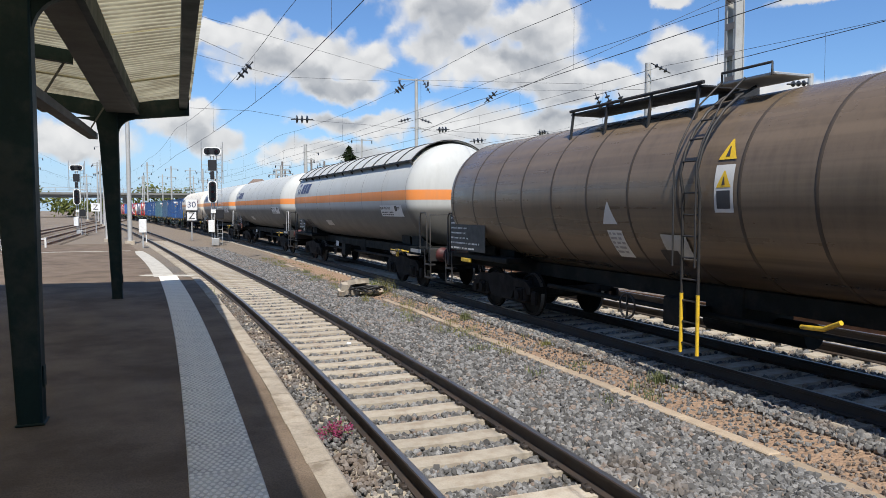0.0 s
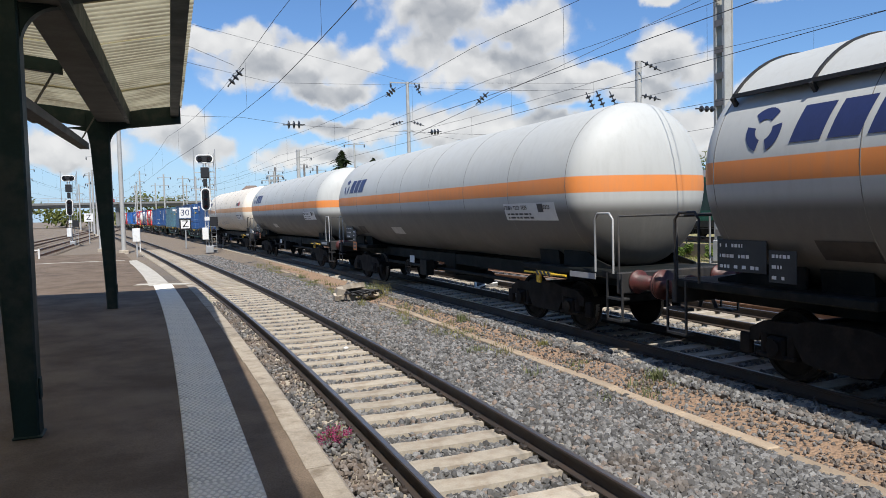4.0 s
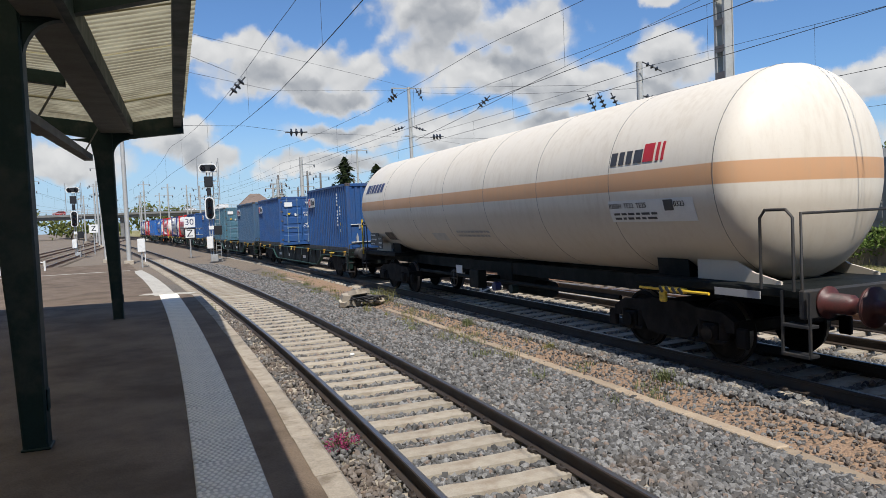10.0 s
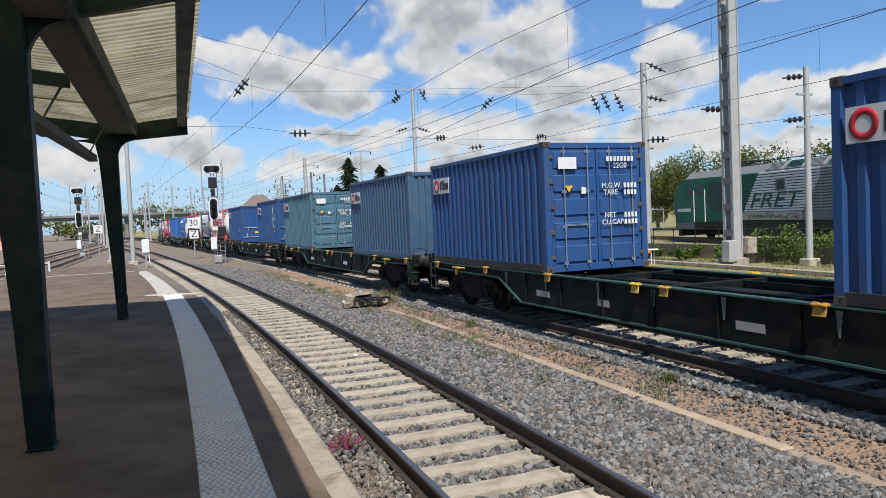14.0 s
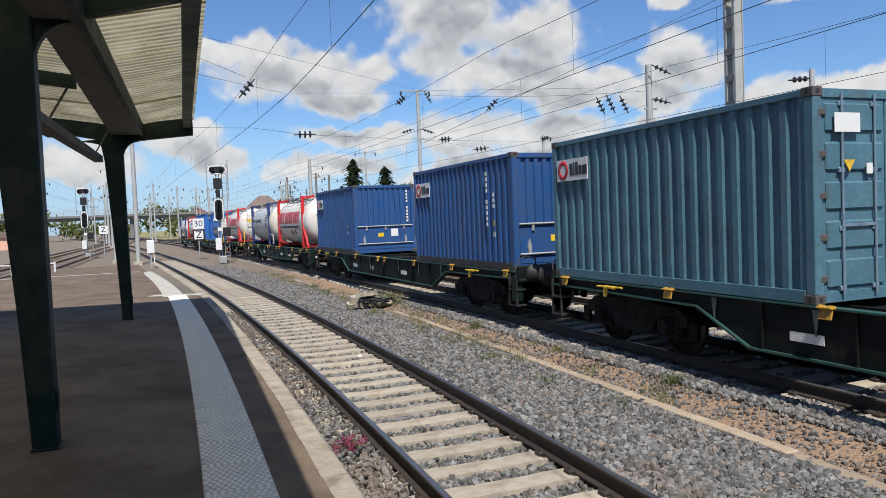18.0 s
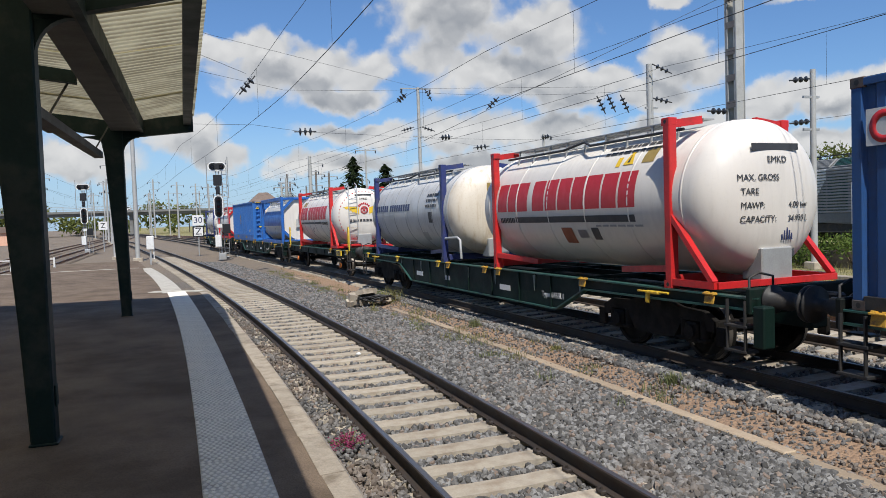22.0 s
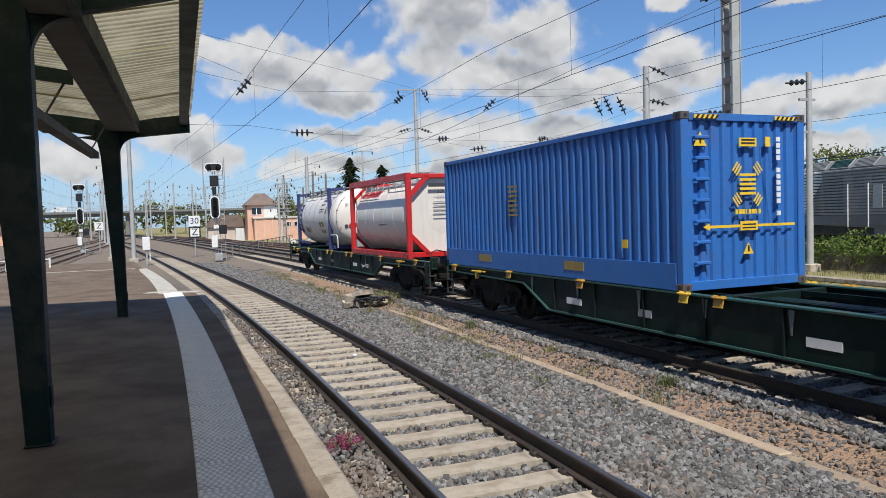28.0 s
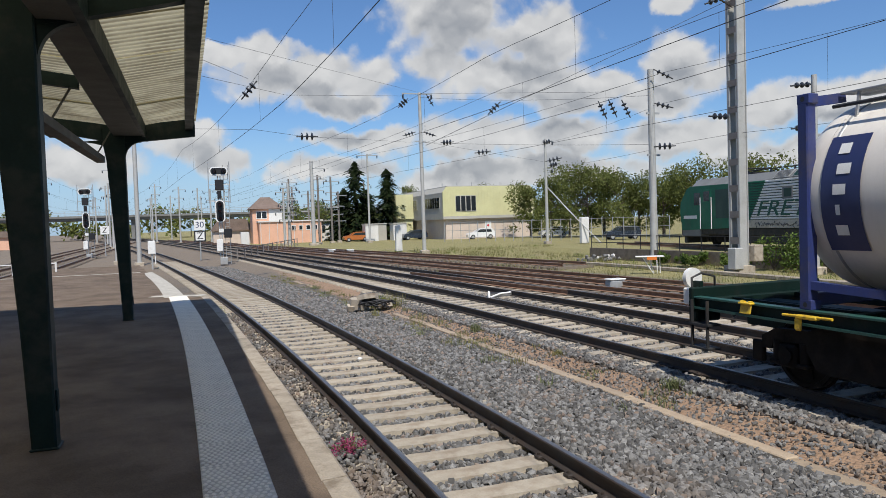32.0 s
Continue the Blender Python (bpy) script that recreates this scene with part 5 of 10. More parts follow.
def side_logo(c, y, z, mark, ink, blocks):
    """A white panel with a red mark and dark blocks for its name."""
    x = -1.228
    p = part("logo_panel", Geo().box(x - 0.004, x + 0.012, y - 0.52, y + 0.52, z - 0.2, z + 0.2), WHITE_PRINT, c, "white panel with a red and dark logo")
    g = Geo().lathe([(0, 0.10), (-0.003, 0.10), (-0.003, 0.18), (0, 0.18)], 18, "x", (x - 0.006, y + 0.30, z))
    part("logo_mark", g, mark, p)
    g = Geo()
    yy = y + 0.06
    for w, h in blocks:
        g.box(x - 0.0085, x - 0.0045, yy - w, yy, z - 0.11, z - 0.11 + h)
        yy -= w + 0.025
    part("name_block", g, ink, p)


def code_column(c, y, z0, z1, mat=WHITE_PRINT, x=-1.228):
    """A column of small characters running down the wall."""
    for i in range(int((z1 - z0) / 0.13)):
        if i not in (4, 11):
            part("code_mark", Geo().box(x - 0.006, x + 0.01, y - 0.035, y + 0.035, z1 - i * 0.13 - 0.085, z1 - i * 0.13), mat, c, "small white mark")


EL = [(0.1, 0.22), (0.04, 0.24), (0.09, 0.24), (0.1, 0.17), (0.15, 0.17)]
cA = box_container(103.75, 7.1, -6.27, 6.058, "dark blue bulk container with discharge door and white logo panel", C_BLUE, front="hatch")
cB = box_container(103.75, 7.1, 6.2, 6.058, "blue container with double doors and white logo panel", C_BLUE, front="doors")
cC = box_container(124.05, 7.1, -6.2, 6.058, "faded dark blue container with red and white logo", C_DARKBLUE, front="plain")
cD = box_container(124.05, 7.1, 6.3, 6.058, "faded teal container with double doors, streaked and worn", C_TEAL, front="doors")
cE = box_container(144.35, 7.1, -6.25, 6.058, "dark blue bulk container with discharge door and white logo panel", C_BLUE, front="hatch")
cF = box_container(144.35, 7.1, 6.25, 6.058, "dark blue bulk container with discharge door and notices", C_BLUE, front="hatch")
cG = box_container(197.45, 7.1, 4.97, 9.125, "bright blue thirty-foot bulk container with yellow warning marks", C_SKY, 2.66, "plain", 0.235)
for c in (cA, cB, cC, cD, cE, cF):
    side_logo(c, 2.3, 2.02, LOGO_RED, BLACK, EL)
for c in (cA, cE):
    code_column(c, -1.75, 0.95, 2.25)
    code_column(c, -2.1, 1.25, 1.75)


def tank_container(q_wagon, wheelbase, y_mid, label, frame_mat, paint, end_paint, full=False, out=0.55, r=1.19, straps=6, ladder=(0.66, 1.02), stays=False, back=None):
    """A tank container: a clad barrel held in end frames, its heads standing out past them, or boxed in by a full frame."""
    c = thing("tank_container", label, "tank container", group="tank containers on the train")
    L, Wd, H = 3.029, 1.219, 2.591
    zc = H - r - 0.05 if not full else H / 2
    for sy in (-1, 1):
        f = Geo()
        y = sy * (L - 0.075)
        for sx in (-1, 1):
            f.box(sx * Wd - (0.15 if sx > 0 else 0), sx * Wd + (0 if sx > 0 else 0.15), y - 0.075, y + 0.075, 0.1, H - 0.1, 0.015)
        f.box(-Wd + 0.1, Wd - 0.1, y - 0.06, y + 0.06, 0.04, 0.2, 0.012)
        if full:
            f.box(-Wd + 0.1, Wd - 0.1, y - 0.06, y + 0.06, H - 0.16, H - 0.03, 0.012)
            k = 0.62
            for sx in (-1, 1):
                for z0, z1 in ((0.12, 0.12 + k), (H - 0.1, H - 0.1 - k)):
                    f.bar((sx * (Wd - 0.08), y, z1), (sx * (Wd - 0.08 - k), y, z0), 0.13, 0.12, up=(0, 1, 0))
        else:
            for sx in (-1, 1):
                f.bar((sx * (Wd - 0.06), y, H - 0.1), (sx * 0.55, y, H - 0.02), 0.12, 0.1, up=(0, 1, 0))
                f.bar((sx * (Wd - 0.06), y, 0.3), (sx * (Wd - 0.3), y - sy * 1.5, 0.2), 0.1, 0.1)
                if stays and sy < 0:
                    f.bar((sx * (Wd - 0.06), y, 1.15), (sx * (Wd - 0.06), y + sy * 0.9, 0.14), 0.1, 0.08)
                    f.bar((sx * (Wd - 0.06), y, 0.1), (sx * (Wd - 0.06), y + sy * 0.95, 0.1), 0.1, 0.1)
            if stays and sy < 0:
                f.bar((-Wd + 0.06, y + sy * 0.95, 0.1), (Wd - 0.06, y + sy * 0.95, 0.1), 0.09, 0.09)
        ef = part("end_frame", f, frame_mat, c)
        for sx in (-1, 1):
            for z0 in (0.0, H - 0.118):
                xc, yc = sx * (Wd - 0.08), sy * (L - 0.088)
                k_ = part("corner_casting", Geo().box(xc - 0.081, xc + 0.081, yc - 0.089, yc + 0.089, z0, z0 + 0.118, 0.008), frame_mat, ef)
                hole = Geo().lathe([(0, 0.0), (0, 0.032)], 10, "x", (sx * (Wd + 0.003), yc, z0 + 0.06))
                part("casting_hole", hole, BLACK, k_)
        if full:
            # a flat eight-sided plate round the head
            a, bq = Wd - 0.2, H - 0.2
            w8 = [(-a + 0.5, 0.14), (a - 0.5, 0.14), (a, 0.64), (a, H - 0.64), (a - 0.5, H - 0.14), (-a + 0.5, H - 0.14), (-a, H - 0.64), (-a, 0.64)]
            part("end_plate", Geo().prism(w8, min(y - sy * 0.08, y - sy * 0.12), max(y - sy * 0.08, y - sy * 0.12)), end_paint, c, "white plate inside the end frame")
    if full:
        for sx in (-1, 1):
            for z in (0.1, H - 0.09):
                part("side_rail", Geo().box(sx * (Wd - 0.06) - 0.06, sx * (Wd - 0.06) + 0.06, -L + 0.15, L - 0.15, z - 0.09, z + 0.09, 0.012), frame_mat, c)
    e = L - 0.5 if full else L + out - 0.28
    eb = e if back is None else L + back - 0.28
    b = part("tank_barrel", Geo().lathe([(-e, r - 0.002), (-e + 0.02, r), (eb - 0.02, r), (eb, r - 0.002)], 56, "y", (0, 0, zc)), paint, c)
    for sy in (-1, 1):
        dep = 0.36 if full else 0.62
        prof = []
        for i in range(14):
            a = math.pi / 2 * i / 13
            # a dished head: rounded shoulder, flatter middle
            prof.append((sy * ((e if sy < 0 else eb) + dep * math.sin(a) ** 0.8), max(r * max(math.cos(a), 0.0) ** 0.62, 1e-3)))
        part("tank_end", Geo().lathe(prof, 56, "y", (0, 0, zc)), end_paint, c)
    for i in range(straps):
        y = -e + 0.08 + (e + eb - 0.16) * i / (straps - 1)
        part("cladding_strap", Geo().lathe([(y - 0.022, r), (y - 0.016, r + 0.008), (y + 0.016, r + 0.008), (y + 0.022, r)], 56, "y", (0, 0, zc)), STEEL_GREY if straps > 6 else paint, c)
    for x in (-0.58, -0.3):
        part("walkway", Geo().box(x - 0.11, x + 0.11, -L + 0.15, L - 0.15, H + 0.0, H + 0.025, 0.004), STEEL_GREY, c, "grating walkway on the tank's top")
    for i in range(9):
        y = -L + 0.4 + (2 * L - 0.8) * i / 8
        part("walkway_stay", Geo().bar((-0.66, y, H), (-0.72, y, zc + math.sqrt(r * r - 0.52) - 0.02), 0.03), STEEL_GREY, c)
    part("top_pipe", Geo().tube([(-0.85, -L + 0.1, H - 0.16), (-0.85, -0.4, H - 0.16), (-0.7, 0.0, H - 0.05), (-0.85, 0.5, H - 0.16), (-0.85, L - 0.2, H - 0.16)], 0.025, 6), CABLE, c)
    part("manlid", Geo().tube([(0.1, 0, zc + r - 0.05), (0.1, 0, zc + r + 0.1)], 0.28, 14), STEEL_GREY, c)
    part("manlid", Geo().tube([(0.1, 1.4, zc + r - 0.05), (0.1, 1.4, zc + r + 0.09)], 0.16, 12), STEEL_GREY, c)
    yf = -(e + (0.36 if full else 0.62))
    part("outlet_cabinet", Geo().box(-0.3, 0.3, yf + 0.02, yf + 0.42, 0.12, 0.6, 0.02), STEEL_GREY, c, "grey outlet cabinet")
    if ladder:
        lad = Geo()
        yl = yf - 0.04
        for x in ladder:
            lad.tube([(x, yl, 0.2), (x, yl, H + 0.02), (x, yl + 0.3, H + 0.14)], 0.022, 6)
        for i in range(8):
            lad.tube([(ladder[0], yl, 0.35 + i * 0.28), (ladder[1], yl, 0.35 + i * 0.28)], 0.015, 6)
        part("ladder", lad, STEEL_GREY, c)
        if not stays:
            part("step_rail", Geo().tube([(-1.15, -L + 0.05, 0.62), (-1.15, yf + 0.1, 0.66), (-1.12, yf, 0.6), (-1.1, yf, 0.12)], 0.035, 8), STEEL_GREY, c)
    ride(c, q_wagon, wheelbase, Matrix.Translation((0, y_mid, DECK)))

    return c


TANK_REACH = 3.029 + 0.55 - 0.28 + 0.62      # how far the domed heads reach
t1 = tank_container(164.25, 6.9, -4.52, "white tank container in red end frames with red lettering", RED_FRAME, TANK_WHITE, TANK_WHITE, ladder=(), stays=True)
t2 = tank_container(164.25, 6.9, 4.52, "dirty silver tank container in dark blue end frames", BLUE_FRAME, TANK_SILVER, TANK_END_DIRTY, straps=7)
t3 = tank_container(180.85, 4.0, 0.13, "white tank container in red end frames with winged emblem", RED_FRAME, TANK_WHITE, TANK_WHITE, straps=7, stays=True, ladder=(-0.66, -0.3))
part("ladder_foot_step", Geo().box(-0.95, -0.2, -TANK_REACH - 0.12, -TANK_REACH + 0.25, 0.12, 0.2, 0.01), RED_FRAME, t3, "red step under the ladder")
part("hand_pole", Geo().tube([(1.05, -TANK_REACH + 0.1, 0.1), (1.05, -TANK_REACH + 0.1, 2.35), (0.98, -TANK_REACH + 0.1, 2.45), (0.7, -TANK_REACH + 0.1, 2.5)], 0.028, 7), STEEL_GREY, t3)
t4 = tank_container(197.45, 7.1, -5.85, "silver tank container in bright blue frame with blue band", BRIGHT_BLUE_FRAME, TANK_SILVER, TANK_WHITE, True, r=1.14, ladder=())
t5 = tank_container(217.6, 7.0, -4.72, "pale tank container in a full red box frame", RED_FRAME, TANK_WHITE, TANK_WHITE, True, r=1.14, ladder=())
t6 = tank_container(217.6, 7.0, 4.55, "white tank container in dark blue end frames with hazard labels", BLUE_FRAME, TANK_WHITE, TANK_WHITE, straps=7, back=0.0)

# ---- marks, plates and fittings of the train ----
MARK_DARK = material("dark_grey_print", (0.05, 0.05, 0.055), 0.5, amount=0.2, bump=0)
BROWN_RING = material("dark_barrel_band", (0.06, 0.045, 0.032), 0.6, amount=0.3, bump=0.05)
STICKER_BLUE = material("bright_blue_sticker", (0.03, 0.22, 0.55), 0.5, amount=0.6, scale=9, bump=0)
HAZ_BROWN = material("rusty_orange_placard", (0.30, 0.075, 0.03), 0.55, amount=0.5, bump=0)
OCHRE = material("ochre_placard", (0.34, 0.24, 0.07), 0.55, amount=0.4, bump=0)
PALE_PLATE = material("pale_grey_plate", (0.48, 0.48, 0.46), 0.5, amount=0.3, bump=0.03)


def slab(parent, name, y0, y1, z0, z1, mat, x=-1.228, label=""):
    return part(name, Geo().box(x - 0.004, x + 0.006, min(y0, y1), max(y0, y1), z0, z1), mat, parent, label)


def end_slab(parent, name, x0, x1, z0, z1, y, mat, label=""):
    return part(name, Geo().box(min(x0, x1), max(x0, x1), y - 0.005, y + 0.003, z0, z1), mat, parent, label)


def patch(parent, name, y0, y1, z0, z1, zc, r, mat, lift=0.006, label="", skew=0.0):
    return part(name, curved_patch([(y0, z0), (y1, z0), (y1 + skew, z1), (y0 + skew, z1)], zc, r, lift), mat, parent, label)


def print_lines(parent, y0, y1, z0, z1, zc, r, rows, mat, seed):
    """Rows of print too small to read, on a tank's side."""
    rnd = random.Random(seed)
    g = Geo()
    for i in range(rows):
        z = z1 - (z1 - z0) * (i + 0.75) / rows
        y = y0
        while y > y1 + 0.06:
            l = min(rnd.uniform(0.06, 0.22), y - y1)
            a = curved_patch([(y, z), (y - l, z), (y - l, z + (z1 - z0) / rows * 0.5), (y, z + (z1 - z0) / rows * 0.5)], zc, r, 0.012, steps=2)
            base = len(g.v)
            g.v += a.v
            g.f += [tuple(base + k for k in q) for q in a.f]
            g.s += a.s
            y -= l + 0.04
    return part("printed_line", g, mat, parent, "rows of small print")


def triangle_sign(parent, y, z, s, zc, r, mat=None):
    g = curved_patch([(y + s, z), (y - s, z), (y - 0.01, z + 1.7 * s), (y + 0.01, z + 1.7 * s)], zc, r, 0.01)
    t = part("warning_triangle", g, mat or LOGO_YELLOW, parent, "yellow warning triangle")
    g = curved_patch([(y + s * 0.22, z + 0.25 * s), (y - s * 0.22, z + 0.25 * s), (y - s * 0.05, z + 1.1 * s), (y + s * 0.05, z + 1.1 * s)], zc, r, 0.015)
    part("sign_symbol", g, MARK_DARK, t)


def tank_logo(w, y):
    """A round-cornered mark of three wedges and three slanted blocks, dark blue."""
    zc, r = GAS_Z, GAS_R
    cy, cz = y - 0.3, 3.2
    for turn_ in (90, 210, 330):
        rows = []
        for k in range(7):
            a = radians(turn_ - 42 + 14 * k)
            row = []
            for rad in (0.13, 0.2, 0.27):
                yy, zz = cy - rad * math.cos(a), cz + rad * math.sin(a)
                row.append((-math.sqrt((r + 0.008) ** 2 - (zz - zc) ** 2), yy, zz))
            rows.append(row)
        part("logo_blade", Geo().grid(rows), LOGO_BLUE, w, "dark blue bent blade of a round logo")
    word(w, "logo_block", (0.42, 0.4, 0.5), y - 0.72, 3.0, 0.42, zc, r, LOGO_BLUE, 0.09, 0.12, "dark blue slanted blocks of a name")


def running_marks(w, half, zc, r, seed, hazard=False, paper=True, boards=True):
    """Boards, plates and brake handles that most of the tank wagons carry."""
    yb = half - 2.15
    if boards:
        data_board(w, yb + 0.15, 1.62, 0.85, 0.42, -1.24)
        data_board(w, yb - 0.55, 1.52, 0.42, 0.4, -1.27)
        patch(w, "dark_sticker", yb - 1.0, yb - 1.75, 1.62, 1.86, zc, r, PLATE_BLACK)
    if hazard:
        h = slab(w, "hazard_plate", yb - 0.35, yb - 0.75, 1.0, 1.3, ORANGE, -1.27, "orange hazard plate with black bars")
        slab(h, "plate_bar", yb - 0.4, yb - 0.7, 1.18, 1.24, MARK_DARK, -1.276)
        slab(h, "plate_bar", yb - 0.4, yb - 0.7, 1.06, 1.12, MARK_DARK, -1.276)
    if paper:
        yp = -half + 2.2
        patch(w, "white_label", yp + 1.95, yp, 2.08, 2.42, zc, r, WHITE_PRINT, 0.007, "white label with boxed codes")
        for txt, k in (("P25BH", 0.09), ("TE22", 0.265), ("TE25", 0.42), ("0323", 0.85)):
            letters("writing", txt, 0.115, MARK_DARK, w, Matrix.Translation((-math.sqrt((r + 0.012) ** 2 - (2.33 - zc) ** 2), yp + 1.95 * (1 - k), 2.33)) @ Matrix.Rotation(-math.pi / 2, 4, "Z") @ Matrix.Rotation(math.pi / 2 + 0.24, 4, "X"))
        print_lines(w, yp + 1.85, yp + 0.8, 2.1, 2.24, zc, r, 2, MARK_DARK, seed + 1)
        patch(w, "boxed_mark", yp + 0.62, yp + 0.42, 2.24, 2.4, zc, r, MARK_DARK, 0.011)
    patch(w, "pale_plate", 2.6, 1.7, 1.66, 1.86, zc, r, PALE_PLATE)
    for y in (-half + 2.9,):
        hd = part("brake_handle", Geo().box(-1.32, -1.24, y - 0.28, y + 0.28, 1.02, 1.1, 0.02).tube([(-1.3, y + 0.75, 1.05), (-1.3, y - 0.75, 1.06)], 0.022, 7).box(-1.31, -1.25, y + 0.15, y + 0.3, 0.86, 1.04, 0.02), YELLOW, w, "yellow brake changeover handle")
        for i in range(4):
            part("black_stripe", Geo().bar((-1.325, y - 0.24 + i * 0.14, 1.02), (-1.325, y - 0.16 + i * 0.14, 1.1), 0.012, 0.05), BLACK, hd)
    part("number_plate_bars", Geo().box(-1.245, -1.235, -half + 1.3, -half + 2.1, 1.06, 1.16), GREY_PRINT, w)
    part("small_plate", Geo().box(-1.2, -1.19, 0.9, 1.25, 0.86, 1.06), WHITE_PRINT, w)


for w, half, hz, seed in ((shade_wagon, 9.22, False, 1), (grey_one, 9.2, True, 2), (grey_two, 9.2, True, 3)):
    tank_logo(w, 6.95)
    running_marks(w, half, GAS_Z, GAS_R, seed, hz)
running_marks(cream, 9.75, GAS_Z, GAS_R, 9, False)
word(cream, "painted_name", (0.3, 0.1, 0.22, 0.22, 0.24, 0.24), 7.75, 3.12, 0.27, GAS_Z, GAS_R, LOGO_BLUE, 0.07, 0.05, "dark blue blocks of a painted name")
word(cream, "painted_name", (0.16, 0.13, 0.14, 0.2), -5.7, 2.98, 0.2, GAS_Z, GAS_R, MARK_DARK, 0.05, 0.0, "thin dark blocks of a painted name")
word(cream, "painted_name", (0.24, 0.07, 0.06), -6.5, 2.98, 0.27, GAS_Z, GAS_R, LOGO_RED, 0.05, 0.0, "red blocks ending a painted name")
print_lines(cream, 0.9, -0.9, 1.75, 1.95, GAS_Z, GAS_R, 2, GREY_PRINT, 4)
patch(cream, "overpainted_patch", 6.3, 1.2, 2.22, 2.42, GAS_Z, GAS_R, GAS_CREAM)
for dy in (-0.25, 0.25):
    part("valve_cap", Geo().tube([(-1.05, -1.2 + dy * 1.6, 0.66), (-1.2, -1.2 + dy * 1.6, 0.66)], 0.1, 10), LOGO_BLUE if dy > 0 else GREEN_PAINT, cream, "coloured valve cap")
part("grab_pole", Geo().tube([(-1.28, 9.0, 1.1), (-1.28, 9.0, 2.3)], 0.03, 7), YELLOW, cream, "yellow grab pole")

# brown wagon: bands, ladder, walkway and signs
BZ, BR = 2.52, 1.44
for i in range(15):
    y = -8.2 + 16.3 * i / 14
    part("barrel_band", Geo().lathe([(y - 0.03, BR + 0.001), (y - 0.016, BR + 0.006), (y + 0.016, BR + 0.006), (y + 0.03, BR + 0.001)], 56, "y", (0, 0, BZ)), BROWN_RING, brown)
LADDER = (-0.575, -0.245)
for ly in LADDER:
    pts = [(-1.5, ly, 0.3), (-1.5, ly, 2.5)] + [(math.sin(a) * (BR + 0.14), ly, BZ + math.cos(a) * (BR + 0.14)) for a in (radians(-80 + 12 * k) for k in range(6))]
    part("ladder_rail", Geo().tube(pts, 0.022, 7), DARK_STEEL, brown)
    part("ladder_foot", Geo().tube([(-1.503, ly, 0.28), (-1.503, ly, 1.12)], 0.027, 7), YELLOW, brown, "yellow ladder foot")
    hoop = ly + (ly + 0.41) * 0.35
    part("hand_hoop", Geo().tube([(-1.62, hoop, 1.5), (-1.62, hoop, 2.9), (-1.52, hoop, 3.2), (-1.2, hoop, 3.75), (-0.8, hoop, 4.1)], 0.014, 7), DARK_STEEL, brown)
for i in range(8):
    part("rung", Geo().tube([(-1.5, LADDER[0], 0.42 + i * 0.3), (-1.5, LADDER[1], 0.42 + i * 0.3)], 0.014, 6), DARK_STEEL, brown)
for i in range(5):
    a = radians(-74 + 12 * i)
    part("rung", Geo().tube([(math.sin(a) * (BR + 0.14), LADDER[0], BZ + math.cos(a) * (BR + 0.14)), (math.sin(a) * (BR + 0.14), LADDER[1], BZ + math.cos(a) * (BR + 0.14))], 0.014, 6), DARK_STEEL, brown)
part("walkway", Geo().box(-0.85, -0.15, 0.1, 3.7, BZ + BR + 0.12, BZ + BR + 0.16, 0.01), DARK_STEEL, brown, "dark grating walkway")
part("walkway", Geo().box(-0.8, -0.15, -1.15, -0.1, BZ + BR + 0.1, BZ + BR + 0.14, 0.01), STEEL_GREY, brown, "steel grating platform")
for y in (0.2, 1.3, 2.5, 3.6):
    part("walkway_stay", Geo().bar((-0.85, y, BZ + BR + 0.18), (-0.92, y, BZ + BR - 0.36), 0.04), DARK_STEEL, brown)
part("walkway_edge", Geo().tube([(-0.86, 0.1, BZ + BR + 0.2), (-0.86, 3.7, BZ + BR + 0.2)], 0.03, 6), DARK_STEEL, brown)
part("guard_rail", Geo().tube([(-0.8, -0.2, BZ + BR + 0.1), (-0.8, -0.2, BZ + BR + 0.27), (-0.8, -1.1, BZ + BR + 0.27), (-0.8, -1.1, BZ + BR + 0.1)], 0.02, 6), DARK_STEEL, brown)
part("dome_cover", Geo().tube([(0.1, 0.4, BZ + BR - 0.05), (0.1, 0.4, BZ + BR + 0.25)], 0.3, 14), DARK_STEEL, brown)
triangle_sign(brown, -0.95, 2.95, 0.16, BZ, BR)
patch(brown, "sign_panel", -0.78, -1.12, 2.25, 2.88, BZ, BR, WHITE_PRINT, 0.007, "white sign panel with a pictogram")
triangle_sign(brown, -0.95, 2.58, 0.13, BZ, BR)
part("pictogram", curved_patch([(-0.83, 2.3), (-1.07, 2.3), (-1.07, 2.54), (-0.83, 2.54)], BZ, BR, 0.012), MARK_DARK, brown)
part("white_triangle", curved_patch([(1.85, 2.05), (1.45, 2.05), (1.64, 2.42), (1.66, 2.42)], BZ, BR, 0.009), WHITE_PRINT, brown)
patch(brown, "white_notice", 1.8, 1.4, 1.5, 1.95, BZ, BR, WHITE_PRINT, 0.007, "pale notice with lines of print")
print_lines(brown, 1.77, 1.43, 1.55, 1.93, BZ, BR, 5, GREY_PRINT, 31)
patch(brown, "pale_plate", 0.45, -0.1, 1.55, 1.92, BZ, BR, PALE_PLATE, 0.02)
patch(brown, "dark_plate", 0.6, 0.2, 1.44, 1.68, BZ, BR, PLATE_BLACK, 0.024)
data_board(brown, 7.55, 1.72, 2.0, 0.85, -1.30)
part("brake_handle", Geo().box(-1.3, -1.24, 7.4, 7.95, 1.02, 1.12, 0.02), YELLOW, brown, "yellow and black brake handle")
part("brake_handle", Geo().tube([(-1.3, -2.1, 0.9), (-1.42, -2.5, 0.94), (-1.45, -2.75, 1.05)], 0.03, 7), YELLOW, brown, "yellow brake lever")

